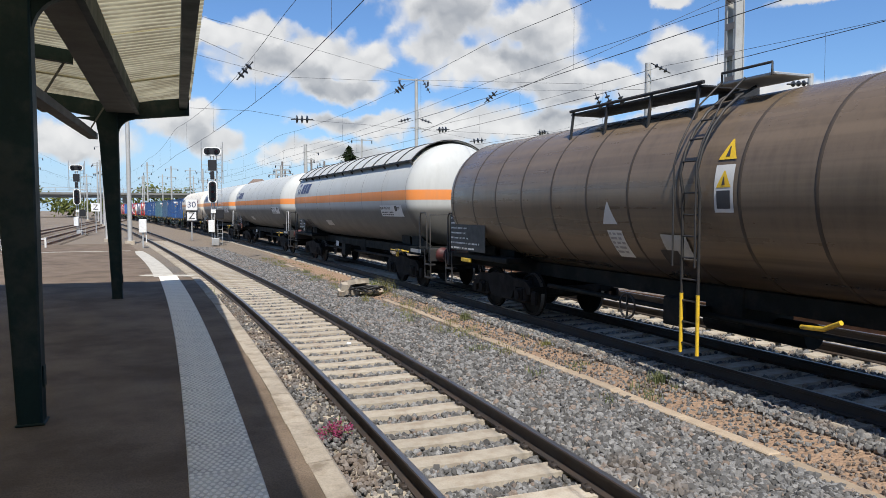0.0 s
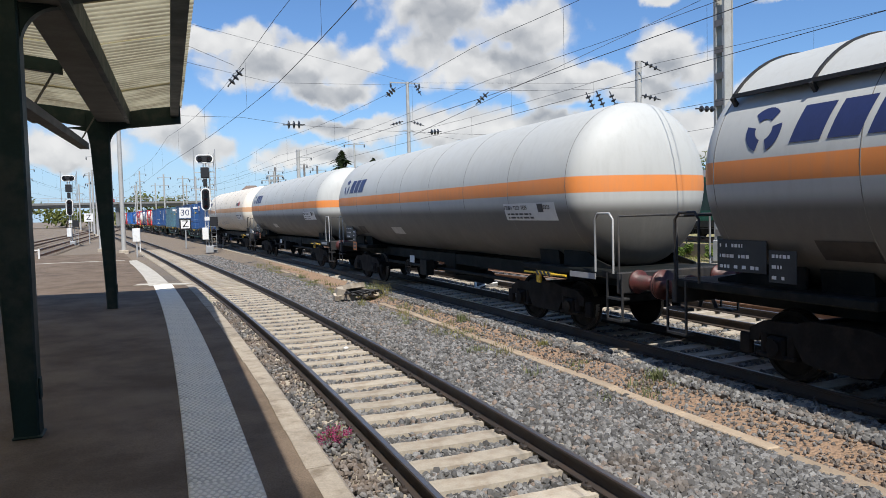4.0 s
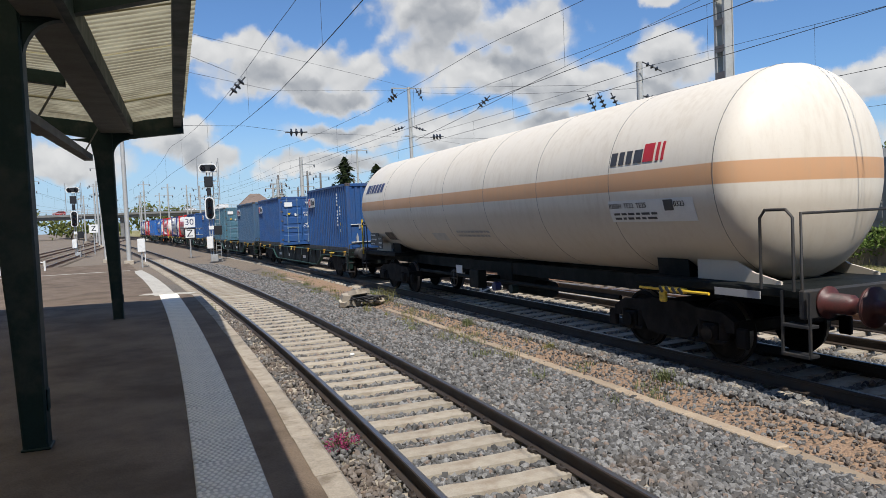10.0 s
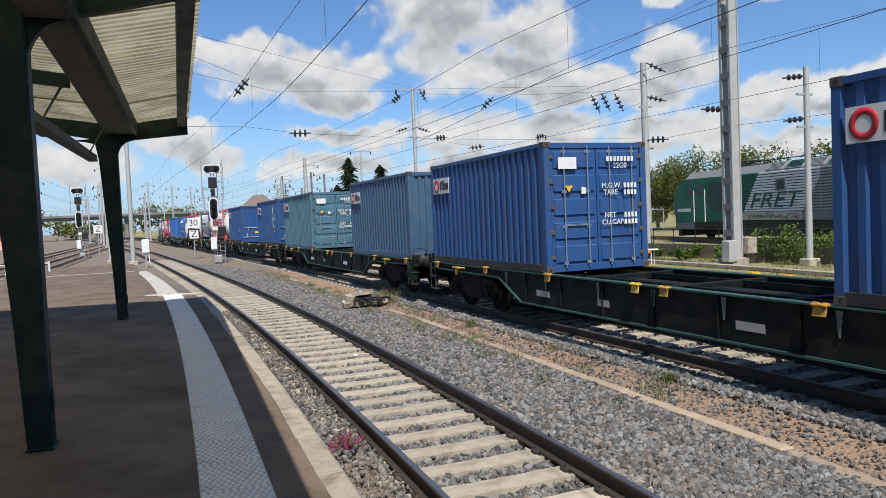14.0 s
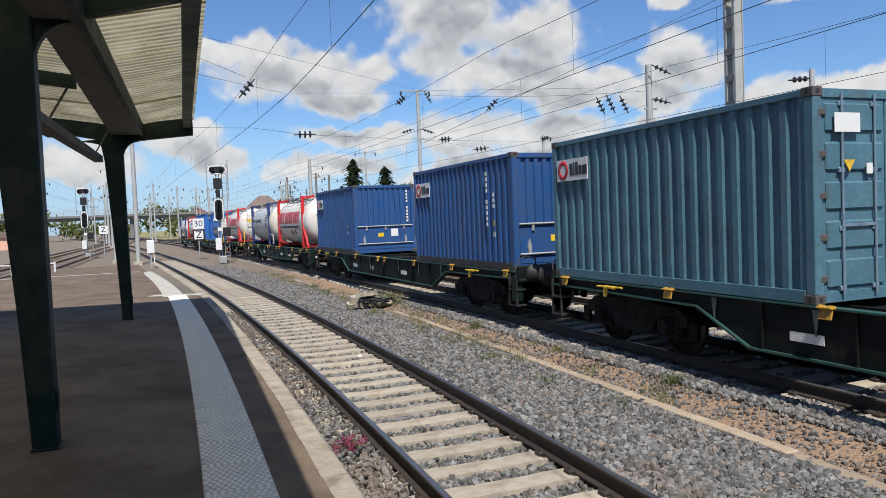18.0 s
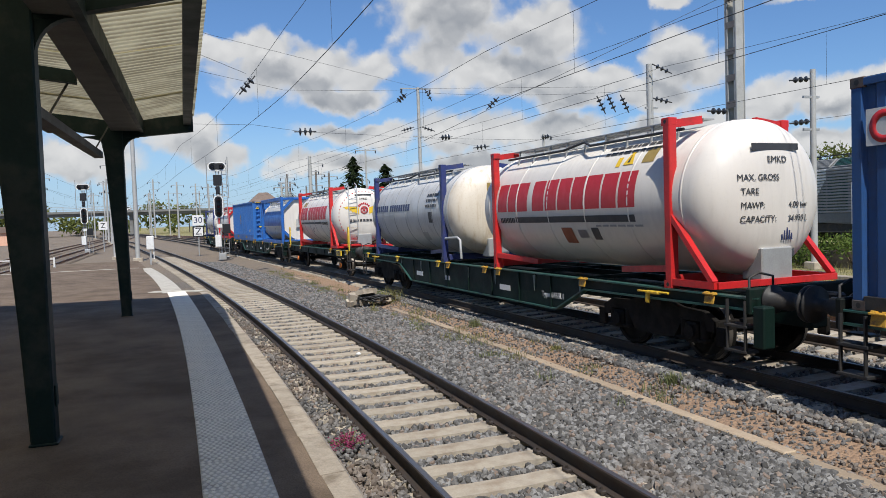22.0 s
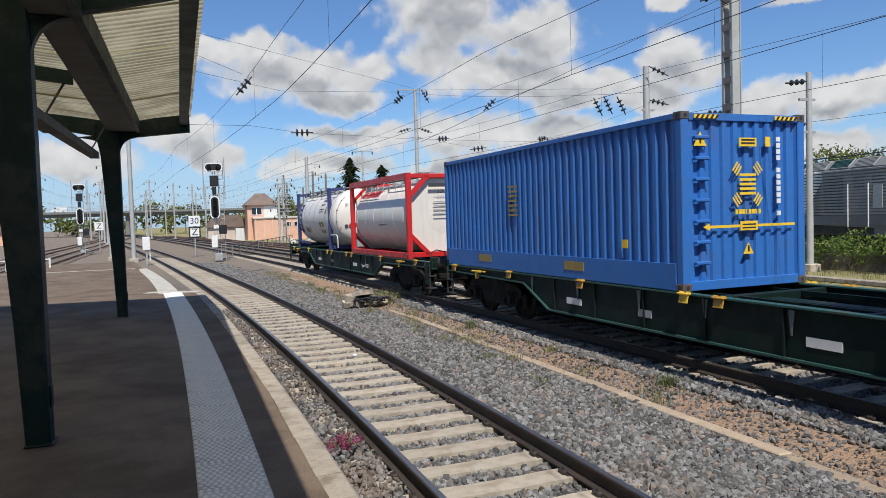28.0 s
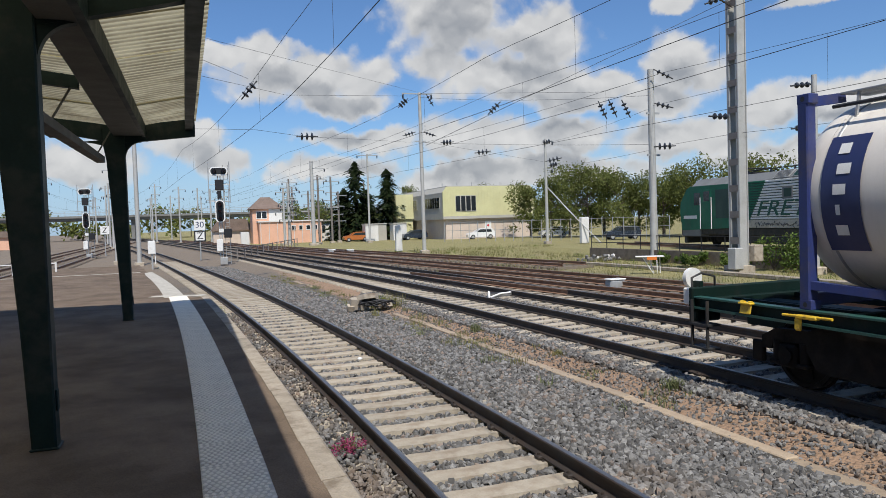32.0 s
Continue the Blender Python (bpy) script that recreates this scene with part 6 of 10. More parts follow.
# containers
for c in (cB, cD):
    y = -3.029 - 0.055
    end_slab(c, "logo_panel", -0.92, -0.5, 2.05, 2.28, y + 0.02, WHITE_PRINT, "white logo panel on the door")
    for txt, x, z in (("22G0", 0.52, 2.1), ("M.G.W.", 0.31, 1.7), ("TARE", 0.28, 1.56), ("NET", 0.26, 1.1), ("CU.CAP.", 0.33, 0.96)):
        letters("writing", txt, 0.15, WHITE_PRINT, c, Matrix.Translation((x, y - 0.004, z)) @ Matrix.Rotation(math.pi / 2, 4, "X"))
    for z, a, b_ in ((2.24, 0.2, 0.9), (1.7, 0.6, 0.95), (1.56, 0.6, 0.95), (1.1, 0.6, 0.95), (0.96, 0.6, 0.95)):
        g, x = Geo(), a
        while x < b_ - 0.03:
            g.box(x, x + 0.055, y - 0.006, y + 0.002, z - 0.05, z + 0.05)
            x += 0.085
        part("door_print", g, WHITE_PRINT, c, "white figures on the door")
    part("caution_mark", Geo().prism([(-0.78, 1.72), (-0.6, 1.72), (-0.69, 1.58)], y + 0.012, y + 0.02), YELLOW, c)
    end_slab(c, "round_mark", -0.4, -0.3, 1.55, 1.68, y + 0.02, WHITE_PRINT)
for c in (cA, cE, cF):
    for i in range(10):
        if i != 4:
            end_slab(c, "code_mark", 0.86, 0.93, 2.28 - i * 0.125, 2.36 - i * 0.125, -3.03, WHITE_PRINT, "small white mark")
    slab(c, "small_sticker", -2.05, -2.15, 1.0, 1.12, OCHRE)
    slab(c, "small_sticker", -2.05, -2.15, 0.75, 0.86, PALE_PLATE)

# the long blue container
yG = -9.125 / 2 - 0.004
for x in (-0.78, 0.78):
    s_ = part("hazard_band", Geo().box(x - 0.22, x + 0.22, yG - 0.03, yG - 0.022, 2.555, 2.615), LOGO_YELLOW, cG, "black and yellow striped band")
    for i in range(5):
        part("black_stripe", Geo().prism([(x - 0.2 + i * 0.09, 2.557), (x - 0.16 + i * 0.09, 2.557), (x - 0.12 + i * 0.09, 2.613), (x - 0.16 + i * 0.09, 2.613)], yG - 0.036, yG - 0.031), BLACK, s_)
for i in range(7):
    z = 0.42 + i * 0.31
    part("rung", Geo().box(-1.0, -0.74, yG - 0.05, yG + 0.03, z - 0.025, z + 0.025, 0.01), C_SKY, cG, "blue steel rung")
for x, z, s_ in ((-0.9, 2.15, 0.12), (0.0, 0.52, 0.1)):
    part("warning_triangle", Geo().prism([(x - s_, z), (x + s_, z), (x, z + 1.75 * s_)], yG - 0.03, yG - 0.024), LOGO_YELLOW, cG, "yellow warning triangle")
    part("sign_symbol", Geo().box(x - 0.015, x + 0.015, yG - 0.036, yG - 0.031, z + 0.04, z + 0.13), BLACK, cG)
end_slab(cG, "yellow_plate", -0.16, 0.18, 2.15, 2.28, yG - 0.026, LOGO_YELLOW, "yellow plate with black print")
end_slab(cG, "yellow_plate", 0.36, 0.46, 2.15, 2.3, yG - 0.026, LOGO_YELLOW)
end_slab(cG, "yellow_plate", -0.16, 0.18, 0.88, 1.02, yG - 0.03, LOGO_YELLOW, "yellow plate with black print")
for z in (0.91, 0.96, 2.19, 2.24):
    end_slab(cG, "plate_print", -0.12, 0.14, z, z + 0.02, yG - 0.033, BLACK)
part("arrow_line", Geo().prism([(-0.86, 0.95), (-0.74, 0.89), (-0.74, 0.93), (0.95, 0.93), (0.95, 0.97), (-0.74, 0.97), (-0.74, 1.01)], yG - 0.028, yG - 0.022), LOGO_YELLOW, cG, "long yellow arrow")
for i in range(5):
    end_slab(cG, "emblem_bar", -0.16, 0.16, 1.42 + i * 0.07, 1.46 + i * 0.07, yG - 0.028, LOGO_YELLOW, "yellow bars of an emblem")
for sx in (-1, 1):
    for sz in (-1, 1):
        for k in range(3):
            cx, cz = sx * (0.17 + k * 0.035), 1.58 + sz * (0.2 + k * 0.035)
            part("emblem_bar", Geo().prism([(cx - 0.06, cz + sx * sz * 0.06), (cx - 0.04, cz + sx * sz * 0.075), (cx + 0.06, cz - sx * sz * 0.06), (cx + 0.04, cz - sx * sz * 0.075)], yG - 0.028, yG - 0.022), LOGO_YELLOW, cG)
for i, w_ in enumerate((0.05, 0.06, 0.05, 0.03, 0.05, 0.06, 0.03, 0.05)):
    end_slab(cG, "name_block", -0.25 + i * 0.065, -0.25 + i * 0.065 + w_, 1.13, 1.2, yG - 0.028, LOGO_YELLOW)
for i in range(13):
    if i not in (4, 11):
        end_slab(cG, "code_mark", 0.58, 0.66, 2.23 - i * 0.095, 2.3 - i * 0.095, yG - 0.025, WHITE_PRINT, "small white mark")
for y0 in (2.2, -1.6):
    slab(cG, "yellow_panel", y0 - 0.33, y0 + 0.33, 0.17, 0.33, OCHRE, -1.226, "dull yellow fork pocket panel")
part("deep_sill", Geo().box(-1.222, -1.19, -4.4, 4.4, 0.02, 0.42, 0.004), C_SKY, cG)
part("deep_sill", Geo().box(1.19, 1.222, -4.4, 4.4, 0.02, 0.42, 0.004), C_SKY, cG)
for i in range(7):
    slab(cG, "emblem_bar", 0.55, 0.95, 1.2 + i * 0.1, 1.25 + i * 0.1, OCHRE, -1.224, "faded yellow bars of an emblem")
slab(cG, "warning_mark", -3.1, -3.25, 0.62, 0.76, LOGO_YELLOW, -1.226)

# tank containers
TZ, TR = 2.591 - 1.19 - 0.05, 1.19
TF = 3.029 + 0.55 - 0.28 + 0.62      # where the heads reach


def head_y(x, z, zc=TZ, r=TR, e=3.029 + 0.55 - 0.28, dep=0.62):
    """How far out the head reaches at (x, z)."""
    rho = min(math.hypot(x, z - zc), r * 0.98)
    c_ = (rho / r) ** (1 / 0.62)
    return -(e + dep * max(1 - c_ * c_, 0.0) ** 0.4)


def head_text(c, text, x, z, size, mat=MARK_DARK):
    """A line of writing on the front head."""
    y = head_y(x, z) - 0.012
    ob = letters("writing", text, size, mat, c, Matrix.Translation((x, y, z)) @ Matrix.Rotation(math.pi / 2, 4, "X"))
    # the paint follows the dome
    for vert in ob.data.vertices:
        vert.co.z += y + 0.012 - head_y(x + vert.co.x, z + vert.co.y)


def head_slab(c, name, x0, x1, z0, z1, mat, label="", turn=0.0):
    cx, cz = (x0 + x1) / 2, (z0 + z1) / 2
    m = Matrix.Translation((cx, head_y(cx, cz) - 0.008, cz)) @ Matrix.Rotation(turn, 4, "Y")
    return part(name, Geo().box(-(x1 - x0) / 2, (x1 - x0) / 2, -0.004, 0.004, -(z1 - z0) / 2, (z1 - z0) / 2), mat, c, label, m)


BOLD = (0.42, 0.36, 0.44, -0.1, 0.46, 0.42, 0.43, 0.4, 0.45, 0.43, 0.45)
word(t1, "painted_name", BOLD, 2.78, 1.26, 0.6, TZ, TR, LOGO_RED, 0.055, 0.0, "heavy red blocks of a painted name")
patch(t1, "grey_bar", 2.0, -2.1, 1.02, 1.14, TZ, TR, MARK_DARK)
word(t1, "small_name", (0.05,) * 9, 2.7, 1.02, 0.11, TZ, TR, MARK_DARK, 0.025)
patch(t1, "hazard_placard", 0.25, -0.12, 0.62, 0.92, TZ, TR, HAZ_BROWN, 0.008, "rust coloured hazard placard")
word(t1, "bar_mark", (0.03, 0.03, 0.03, 0.03, 0.03), -0.3, 0.72, 0.16, TZ, TR, LOGO_BLUE, 0.03)
patch(t1, "square_mark", -0.75, -0.98, 0.7, 0.92, TZ, TR, MARK_DARK)
print_lines(t1, -0.95, -2.3, 0.92, 0.99, TZ, TR, 1, GREY_PRINT, 5)
triangle_sign(t1, -1.75, 1.98, 0.14, TZ, TR)
patch(t1, "yellow_square", -2.1, -2.4, 1.98, 2.24, TZ, TR, OCHRE)
patch(t1, "yellow_square", -1.4, -1.52, 1.96, 2.12, TZ, TR, LOGO_YELLOW)
print_lines(t1, -0.9, -2.3, 2.16, 2.36, TZ, TR, 2, MARK_DARK, 6)
for k, (txt, x, z, s_) in enumerate((("MAX. GROSS", -0.35, 1.62, 0.13), ("TARE", -0.52, 1.42, 0.13), ("MAWP:", -0.47, 1.22, 0.13), ("4,00 bar", 0.4, 1.22, 0.12), ("CAPACITY:", -0.36, 1.02, 0.13), ("34.930 L", 0.4, 1.02, 0.12), ("EMKD", 0.0, 1.88, 0.14))):
    head_text(t1, txt, x, z, s_)
head_slab(t1, "code_bar", -0.45, 0.45, 2.02, 2.12, MARK_DARK)
for i, h_ in enumerate((0.08, 0.14, 0.18, 0.14, 0.1)):
    head_slab(t1, "bar_mark", 0.08 + i * 0.05, 0.105 + i * 0.05, 0.7, 0.7 + h_, LOGO_BLUE)
head_slab(t1, "square_mark", 0.3, 0.42, 0.44, 0.58, MARK_DARK)

word(t3, "painted_name", BOLD, 2.78, 1.26, 0.58, TZ, TR, LOGO_RED, 0.055, 0.0, "heavy red blocks of a painted name")
patch(t3, "grey_bar", 2.7, -1.3, 1.06, 1.15, TZ, TR, MARK_DARK)
word(t3, "small_name", (0.075,) * 9, -1.4, 1.03, 0.12, TZ, TR, MARK_DARK, 0.03)
patch(t3, "yellow_square", 2.6, 2.3, 1.9, 2.1, TZ, TR, OCHRE)
patch(t3, "yellow_square", 2.2, 2.0, 1.9, 2.1, TZ, TR, OCHRE)
part("round_badge", Geo().lathe([(0, 0.10), (-0.004, 0.10), (-0.004, 0.12), (0, 0.12)], 18, "x", (-1.16, 0.2, 0.82)), MARK_DARK, t3)
for i in range(44):
    a = 2 * math.pi * i / 44
    x, z = 1.03 * math.cos(a), TZ + 1.03 * math.sin(a)
    part("red_dash", Geo().box(-0.028, 0.028, -0.004, 0.004, -0.012, 0.012), LOGO_RED, t3, at=Matrix.Translation((x, head_y(x, z) - 0.01, z)) @ Matrix.Rotation(-a - math.pi / 2, 4, "Y"))
for r0, r1, m in ((0.13, 0.16, LOGO_RED), (0.0, 0.05, LOGO_RED), (0.09, 0.115, LOGO_RED)):
    part("emblem_ring", Geo().lathe([(0, r0), (-0.005, r0), (-0.005, r1), (0, r1)], 24, "y", (0.0, head_y(0.1, 1.6) - 0.02, 1.6)), m, t3, "red ring of the emblem")
for sx in (-1, 1):
    # a spread wing, deep by the emblem and rising to its tip, with feather notches along its lower edge
    rows = []
    for i in range(16):
        u = i / 15
        x = sx * (0.22 + 0.66 * u)
        top_, low_ = 1.70 + 0.07 * math.sin(u * 3.0), 1.40 + 0.30 * u ** 1.3 + 0.035 * (i % 3)
        rows.append([(x, head_y(x, low_ + (top_ - low_) * k / 3) - 0.012, low_ + (top_ - low_) * k / 3) for k in range(4)])
    part("emblem_wing", Geo().grid(rows), LOGO_YELLOW, t3, "yellow wing of the emblem")
for i in range(7):
    a = radians(40 + i * 17)
    x, z = 0.27 * math.cos(a), 1.6 + 0.27 * math.sin(a)
    head_slab(t3, "name_block", x - 0.03, x + 0.03, z - 0.04, z + 0.04, LOGO_RED, turn=math.pi / 2 - a)
for i in range(9):
    head_slab(t3, "name_block", -0.62 + i * 0.14, -0.52 + i * 0.14, 1.12, 1.22, MARK_DARK)
head_text(t3, "EMKD", 0.0, 2.06, 0.13)
head_slab(t3, "code_bar", -0.36, 0.36, 2.19, 2.26, MARK_DARK)
head_text(t3, "CAPACITY 34.990 L", 0.0, 0.52, 0.085)

word(t2, "painted_name", (0.16,) * 6 + (-0.1,) + (0.16,) * 9, 2.9, 1.42, 0.2, TZ, TR, LOGO_BLUE, 0.05, 0.0, "small dark blue blocks of a painted name")
patch(t2, "data_plate", -1.9, -2.2, 1.05, 1.35, TZ, TR, MARK_DARK)
print_lines(t2, -1.7, -2.5, 1.45, 1.9, TZ, TR, 3, MARK_DARK, 8)
part("round_badge", curved_patch([(-1.0, 0.55), (-1.45, 0.55), (-1.5, 0.78), (-1.05, 0.78)], TZ, TR, 0.009), GREY_PRINT, t2)
for i in range(8):
    head_slab(t2, "name_block", -0.2 + i * 0.1, -0.13 + i * 0.1, 1.5, 1.58, GREY_PRINT)
    head_slab(t2, "name_block", -0.2 + i * 0.1, -0.12 + i * 0.1, 1.3, 1.39, LOGO_BLUE)
head_text(t2, "AMKD", 0.15, 1.95, 0.13)
head_slab(t2, "yellow_label", -0.3, -0.18, 1.75, 2.05, OCHRE)

Z4, R4 = 2.591 / 2, 1.14
patch(t4, "blue_band", 2.55, -2.5, 1.0, 1.82, Z4, R4, BRIGHT_BLUE_FRAME, 0.009, "wide blue band")
word(t4, "painted_name", (0.34, 0.36, 0.34, 0.36, 0.36, 0.3, 0.36, 0.12, 0.36, 0.3, 0.34), 2.3, 1.16, 0.46, Z4, R4, LOGO_YELLOW, 0.06, 0.0, "yellow blocks of a painted name")
patch(t4, "yellow_square", -1.9, -2.4, 1.9, 2.1, Z4, R4, PALE_PLATE)
part("round_badge", Geo().lathe([(0, 0.12), (-0.004, 0.12), (-0.004, 0.14), (0, 0.14)], 18, "x", (-1.1, -0.6, 0.75)), MARK_DARK, t4)
end_slab(t4, "grey_plate", -0.4, 0.28, 0.9, 1.35, -3.029 + 0.02, PALE_PLATE, "grey plate on the end")
end_slab(t4, "code_bar", -0.2, 0.4, 2.1, 2.18, -3.029 + 0.02, MARK_DARK)
word(t5, "painted_name", (0.17, 0.15, 0.17, -0.06, 0.18, 0.16, 0.17, 0.15, 0.17, 0.16, 0.17), 2.75, 2.0, 0.22, Z4, R4, LOGO_RED, 0.04, 0.06, "slanted red blocks of a painted name")
patch(t5, "grey_bar", 2.6, 0.4, 1.9, 1.93, Z4, R4, MARK_DARK)
print_lines(t5, 0.0, -0.9, 1.0, 1.08, Z4, R4, 1, MARK_DARK, 12)
letters("writing", "22K2", 0.16, MARK_DARK, t5, Matrix.Translation((-0.05, -3.029 + 0.03, 2.02)) @ Matrix.Rotation(math.pi / 2, 4, "X"))
end_slab(t5, "code_bar", -0.5, 0.5, 2.16, 2.27, -3.029 + 0.03, MARK_DARK)
for i in range(5):
    end_slab(t5, "print_row", -0.35, 0.4 - 0.12 * (i % 2), 1.82 - i * 0.12, 1.85 - i * 0.12, -3.029 + 0.03, GREY_PRINT)

patch(t6, "dark_panel", 2.72, 2.2, 0.72, 2.05, TZ, TR, LOGO_BLUE, 0.013, "tall dark blue panel")
for i in range(5):
    patch(t6, "name_block", 2.55 - 0.03 * (i % 2), (2.4, 2.34, 2.38, 2.46, 2.39)[i], 1.84 - i * 0.235, 1.96 - i * 0.235, TZ, TR, WHITE_PRINT, 0.02, "white block of a name")
for y0, z0 in ((0.05, 0.98), (-0.36, 0.98), (0.05, 0.72), (-0.36, 0.72)):
    patch(t6, "ochre_placard", y0 - 1.2, y0 - 1.52, z0, z0 + (0.22 if z0 > 0.9 else 0.14), TZ, TR, OCHRE, 0.008, "ochre placard")
patch(t6, "hazard_placard", 1.55, 1.2, 0.72, 0.95, TZ, TR, HAZ_BROWN, 0.008, "rust coloured hazard placard")
patch(t6, "hazard_placard", 1.1, 0.95, 0.72, 0.95, TZ, TR, HAZ_BROWN, 0.008, skew=-0.1)
triangle_sign(t6, -2.3, 1.55, 0.18, TZ, TR, OCHRE)
for txt, y_, z_, s_ in (("AMKD T11", -1.65, 1.93, 0.13), ("UN PORTABLE TANK", -1.55, 1.74, 0.075), ("IMPACT APPROVED", -1.52, 1.63, 0.07)):
    letters("writing", txt, s_, MARK_DARK, t6, Matrix.Translation((-math.sqrt((TR + 0.012) ** 2 - (z_ - TZ) ** 2), y_, z_)) @ Matrix.Rotation(-math.pi / 2, 4, "Z") @ Matrix.Rotation(math.pi / 2 - math.asin((z_ - TZ) / TR), 4, "X"))
patch(t6, "code_bar", -1.3, -1.95, 2.06, 2.14, TZ, TR, MARK_DARK, 0.008)
patch(t6, "hatch_plate", -0.3, -0.7, 0.8, 1.15, TZ, TR, TANK_WHITE, 0.02)
head_slab(t6, "blue_sticker", -0.31, 0.09, 1.2, 1.62, STICKER_BLUE, "torn bright blue sticker")
head_slab(t6, "hazard_diamond", -0.58, -0.28, 0.87, 1.17, LOGO_RED, "red hazard diamond", math.pi / 4)
head_text(t6, "AMKD", -0.1, 1.78, 0.13)
head_slab(t6, "code_bar", -0.45, 0.2, 1.92, 1.99, MARK_DARK)
head_slab(t6, "name_block", -0.35, 0.05, 2.1, 2.15, LOGO_BLUE)
cap_y = head_y(-0.70, 1.0) - 0.012
part("round_cap", Geo().lathe([(0.02, 0.075), (0.0, 0.075), (-0.012, 0.06), (-0.004, 0.045), (-0.004, 0.001)], 18, "y", (-0.70, cap_y, 1.0)), MARK_DARK, t6)
hs_y = head_y(-0.43, 1.05) - 0.016
part("hazard_symbol", Geo().prism([(-0.47, 1.04), (-0.39, 1.04), (-0.38, 1.08), (-0.42, 1.15), (-0.48, 1.09)], hs_y - 0.004, hs_y), MARK_DARK, t6, "black flame on the diamond")
for i, (x, z, w_) in enumerate(((0.25, 1.55, 0.16), (0.28, 1.47, 0.2), (0.28, 1.39, 0.2), (0.27, 1.31, 0.18), (0.3, 1.05, 0.1), (0.29, 0.98, 0.16), (0.3, 0.91, 0.12))):
    head_slab(t6, "print_row", x, x + w_, z, z + 0.025, GREY_PRINT)
head_slab(t6, "small_label", -0.72, -0.6, 1.78, 1.92, PALE_PLATE)
head_slab(t6, "warning_outline", -0.98, -0.82, 0.92, 0.94, LOGO_RED)
# the jacket seam, insulating pipe and its clips on the white head
bend = [(1.08 * math.cos(a), head_y(1.08 * math.cos(a), TZ + 1.08 * math.sin(a)) - 0.02, TZ + 1.08 * math.sin(a)) for a in (radians(128 + 12 * k) for k in range(8))]
pipe = part("vent_pipe", Geo().tube(bend, 0.016, 7), STEEL_GREY, t6, "thin steel pipe down the tank's head")
for k in (1, 3, 5):
    part("pipe_clip", Geo().box(bend[k][0] - 0.03, bend[k][0] + 0.03, bend[k][1] - 0.022, bend[k][1] + 0.02, bend[k][2] - 0.012, bend[k][2] + 0.012), DARK_STEEL, pipe)
part("step_rail", Geo().tube([(0.45, -TF - 0.02, 0.12), (0.45, -TF - 0.02, 0.6), (0.5, -TF - 0.02, 0.66), (1.12, -TF + 0.3, 0.66)], 0.035, 8), STEEL_GREY, t6)

# wagon sills: type plates, notices, levers and posts
for w, txt, y in ((w9, "Type 6453L1", -4.0), (w11, "Type 6453L2", -4.2), (w12, "Type 6453L1", -3.2)):
    letters("writing", txt, 0.16, WHITE_PRINT, w, Matrix.Translation((-1.186, y, 0.68)) @ Matrix.Rotation(-math.pi / 2, 4, "Z") @ Matrix.Rotation(math.pi / 2, 4, "X"))
GUSSET = material("worn_green_grey_gusset", (0.13, 0.17, 0.16), 0.5, amount=0.5, scale=8, fine=40, bump=0.1, dirt=(0.03, 0.035, 0.03), dirt_amount=0.7, dirt_scale=6)
for w in (w6, w7, w8, w9, w11, w12):
    for y, l in ((-2.2, 0.5), (1.2, 0.34), (3.2, 0.5)):
        slab(w, "sill_plate", y, y + l, 0.62, 0.74, WHITE_PRINT if l > 0.4 and w is not w6 else GREY_PRINT, -1.184, "small white plate on the sill")
    for y in (-5.0, -3.3, -1.5, 0.0, 1.5, 3.3, 5.0):
        g = Geo().prism([(y - 0.05, 1.04), (y + 0.05, 1.04), (y + 0.012, 0.72), (y - 0.004, 0.72)], -1.2, -1.185, "x")
        part("pale_gusset", g, GUSSET, w, "worn pale gusset on the sill")
    for y in (-7.2, 7.4):
        part("brake_handle", Geo().box(-1.33, -1.25, y - 0.16, y + 0.16, 0.99, 1.04, 0.015).tube([(-1.3, y + 0.36, 1.015), (-1.3, y - 0.36, 1.03)], 0.018, 7).box(-1.32, -1.27, y + 0.08, y + 0.18, 0.84, 1.0, 0.02), YELLOW, w, "yellow brake changeover handle")
    part("end_plate", Geo().box(-1.3, -1.1, -9.4, -9.2, 0.45, 1.0, 0.02), WAGON_GREEN, w)
for y in (-5.55, 5.55):
    part("corner_post", Geo().tube([(-1.2, y, 1.05), (-1.2, y, 1.95), (-1.2, y + 0.06, 2.02), (-1.2, y + 0.12, 1.95), (-1.2, y + 0.12, 1.25)], 0.03, 8), YELLOW, w10, "yellow corner post")
    part("corner_post", Geo().tube([(1.2, y, 1.05), (1.2, y, 1.95), (1.16, y, 2.0)], 0.035, 8), YELLOW, w10, "yellow corner post")
tp = slab(w10, "type_plate", -2.95, -2.35, 0.86, 1.04, GREEN_PAINT, -1.235, "dark green type plate")
letters("writing", "Type 6449L0", 0.105, WHITE_PRINT, w10, Matrix.Translation((-1.241, -2.65, 0.95)) @ Matrix.Rotation(-math.pi / 2, 4, "Z") @ Matrix.Rotation(math.pi / 2, 4, "X"))
hp = part("hazard_board", Geo().box(-1.3, -1.24, -4.6, -3.9, 0.86, 1.08, 0.01), YELLOW, w10, "black and yellow hazard board")
for i in range(5):
    part("black_stripe", Geo().prism([(-4.56 + i * 0.14, 0.88), (-4.5 + i * 0.14, 0.88), (-4.4 + i * 0.14, 1.06), (-4.46 + i * 0.14, 1.06)], -1.306, -1.3, "x"), BLACK, hp)
data_board(w10, -5.1, 0.98, 0.5, 0.16, -1.2)
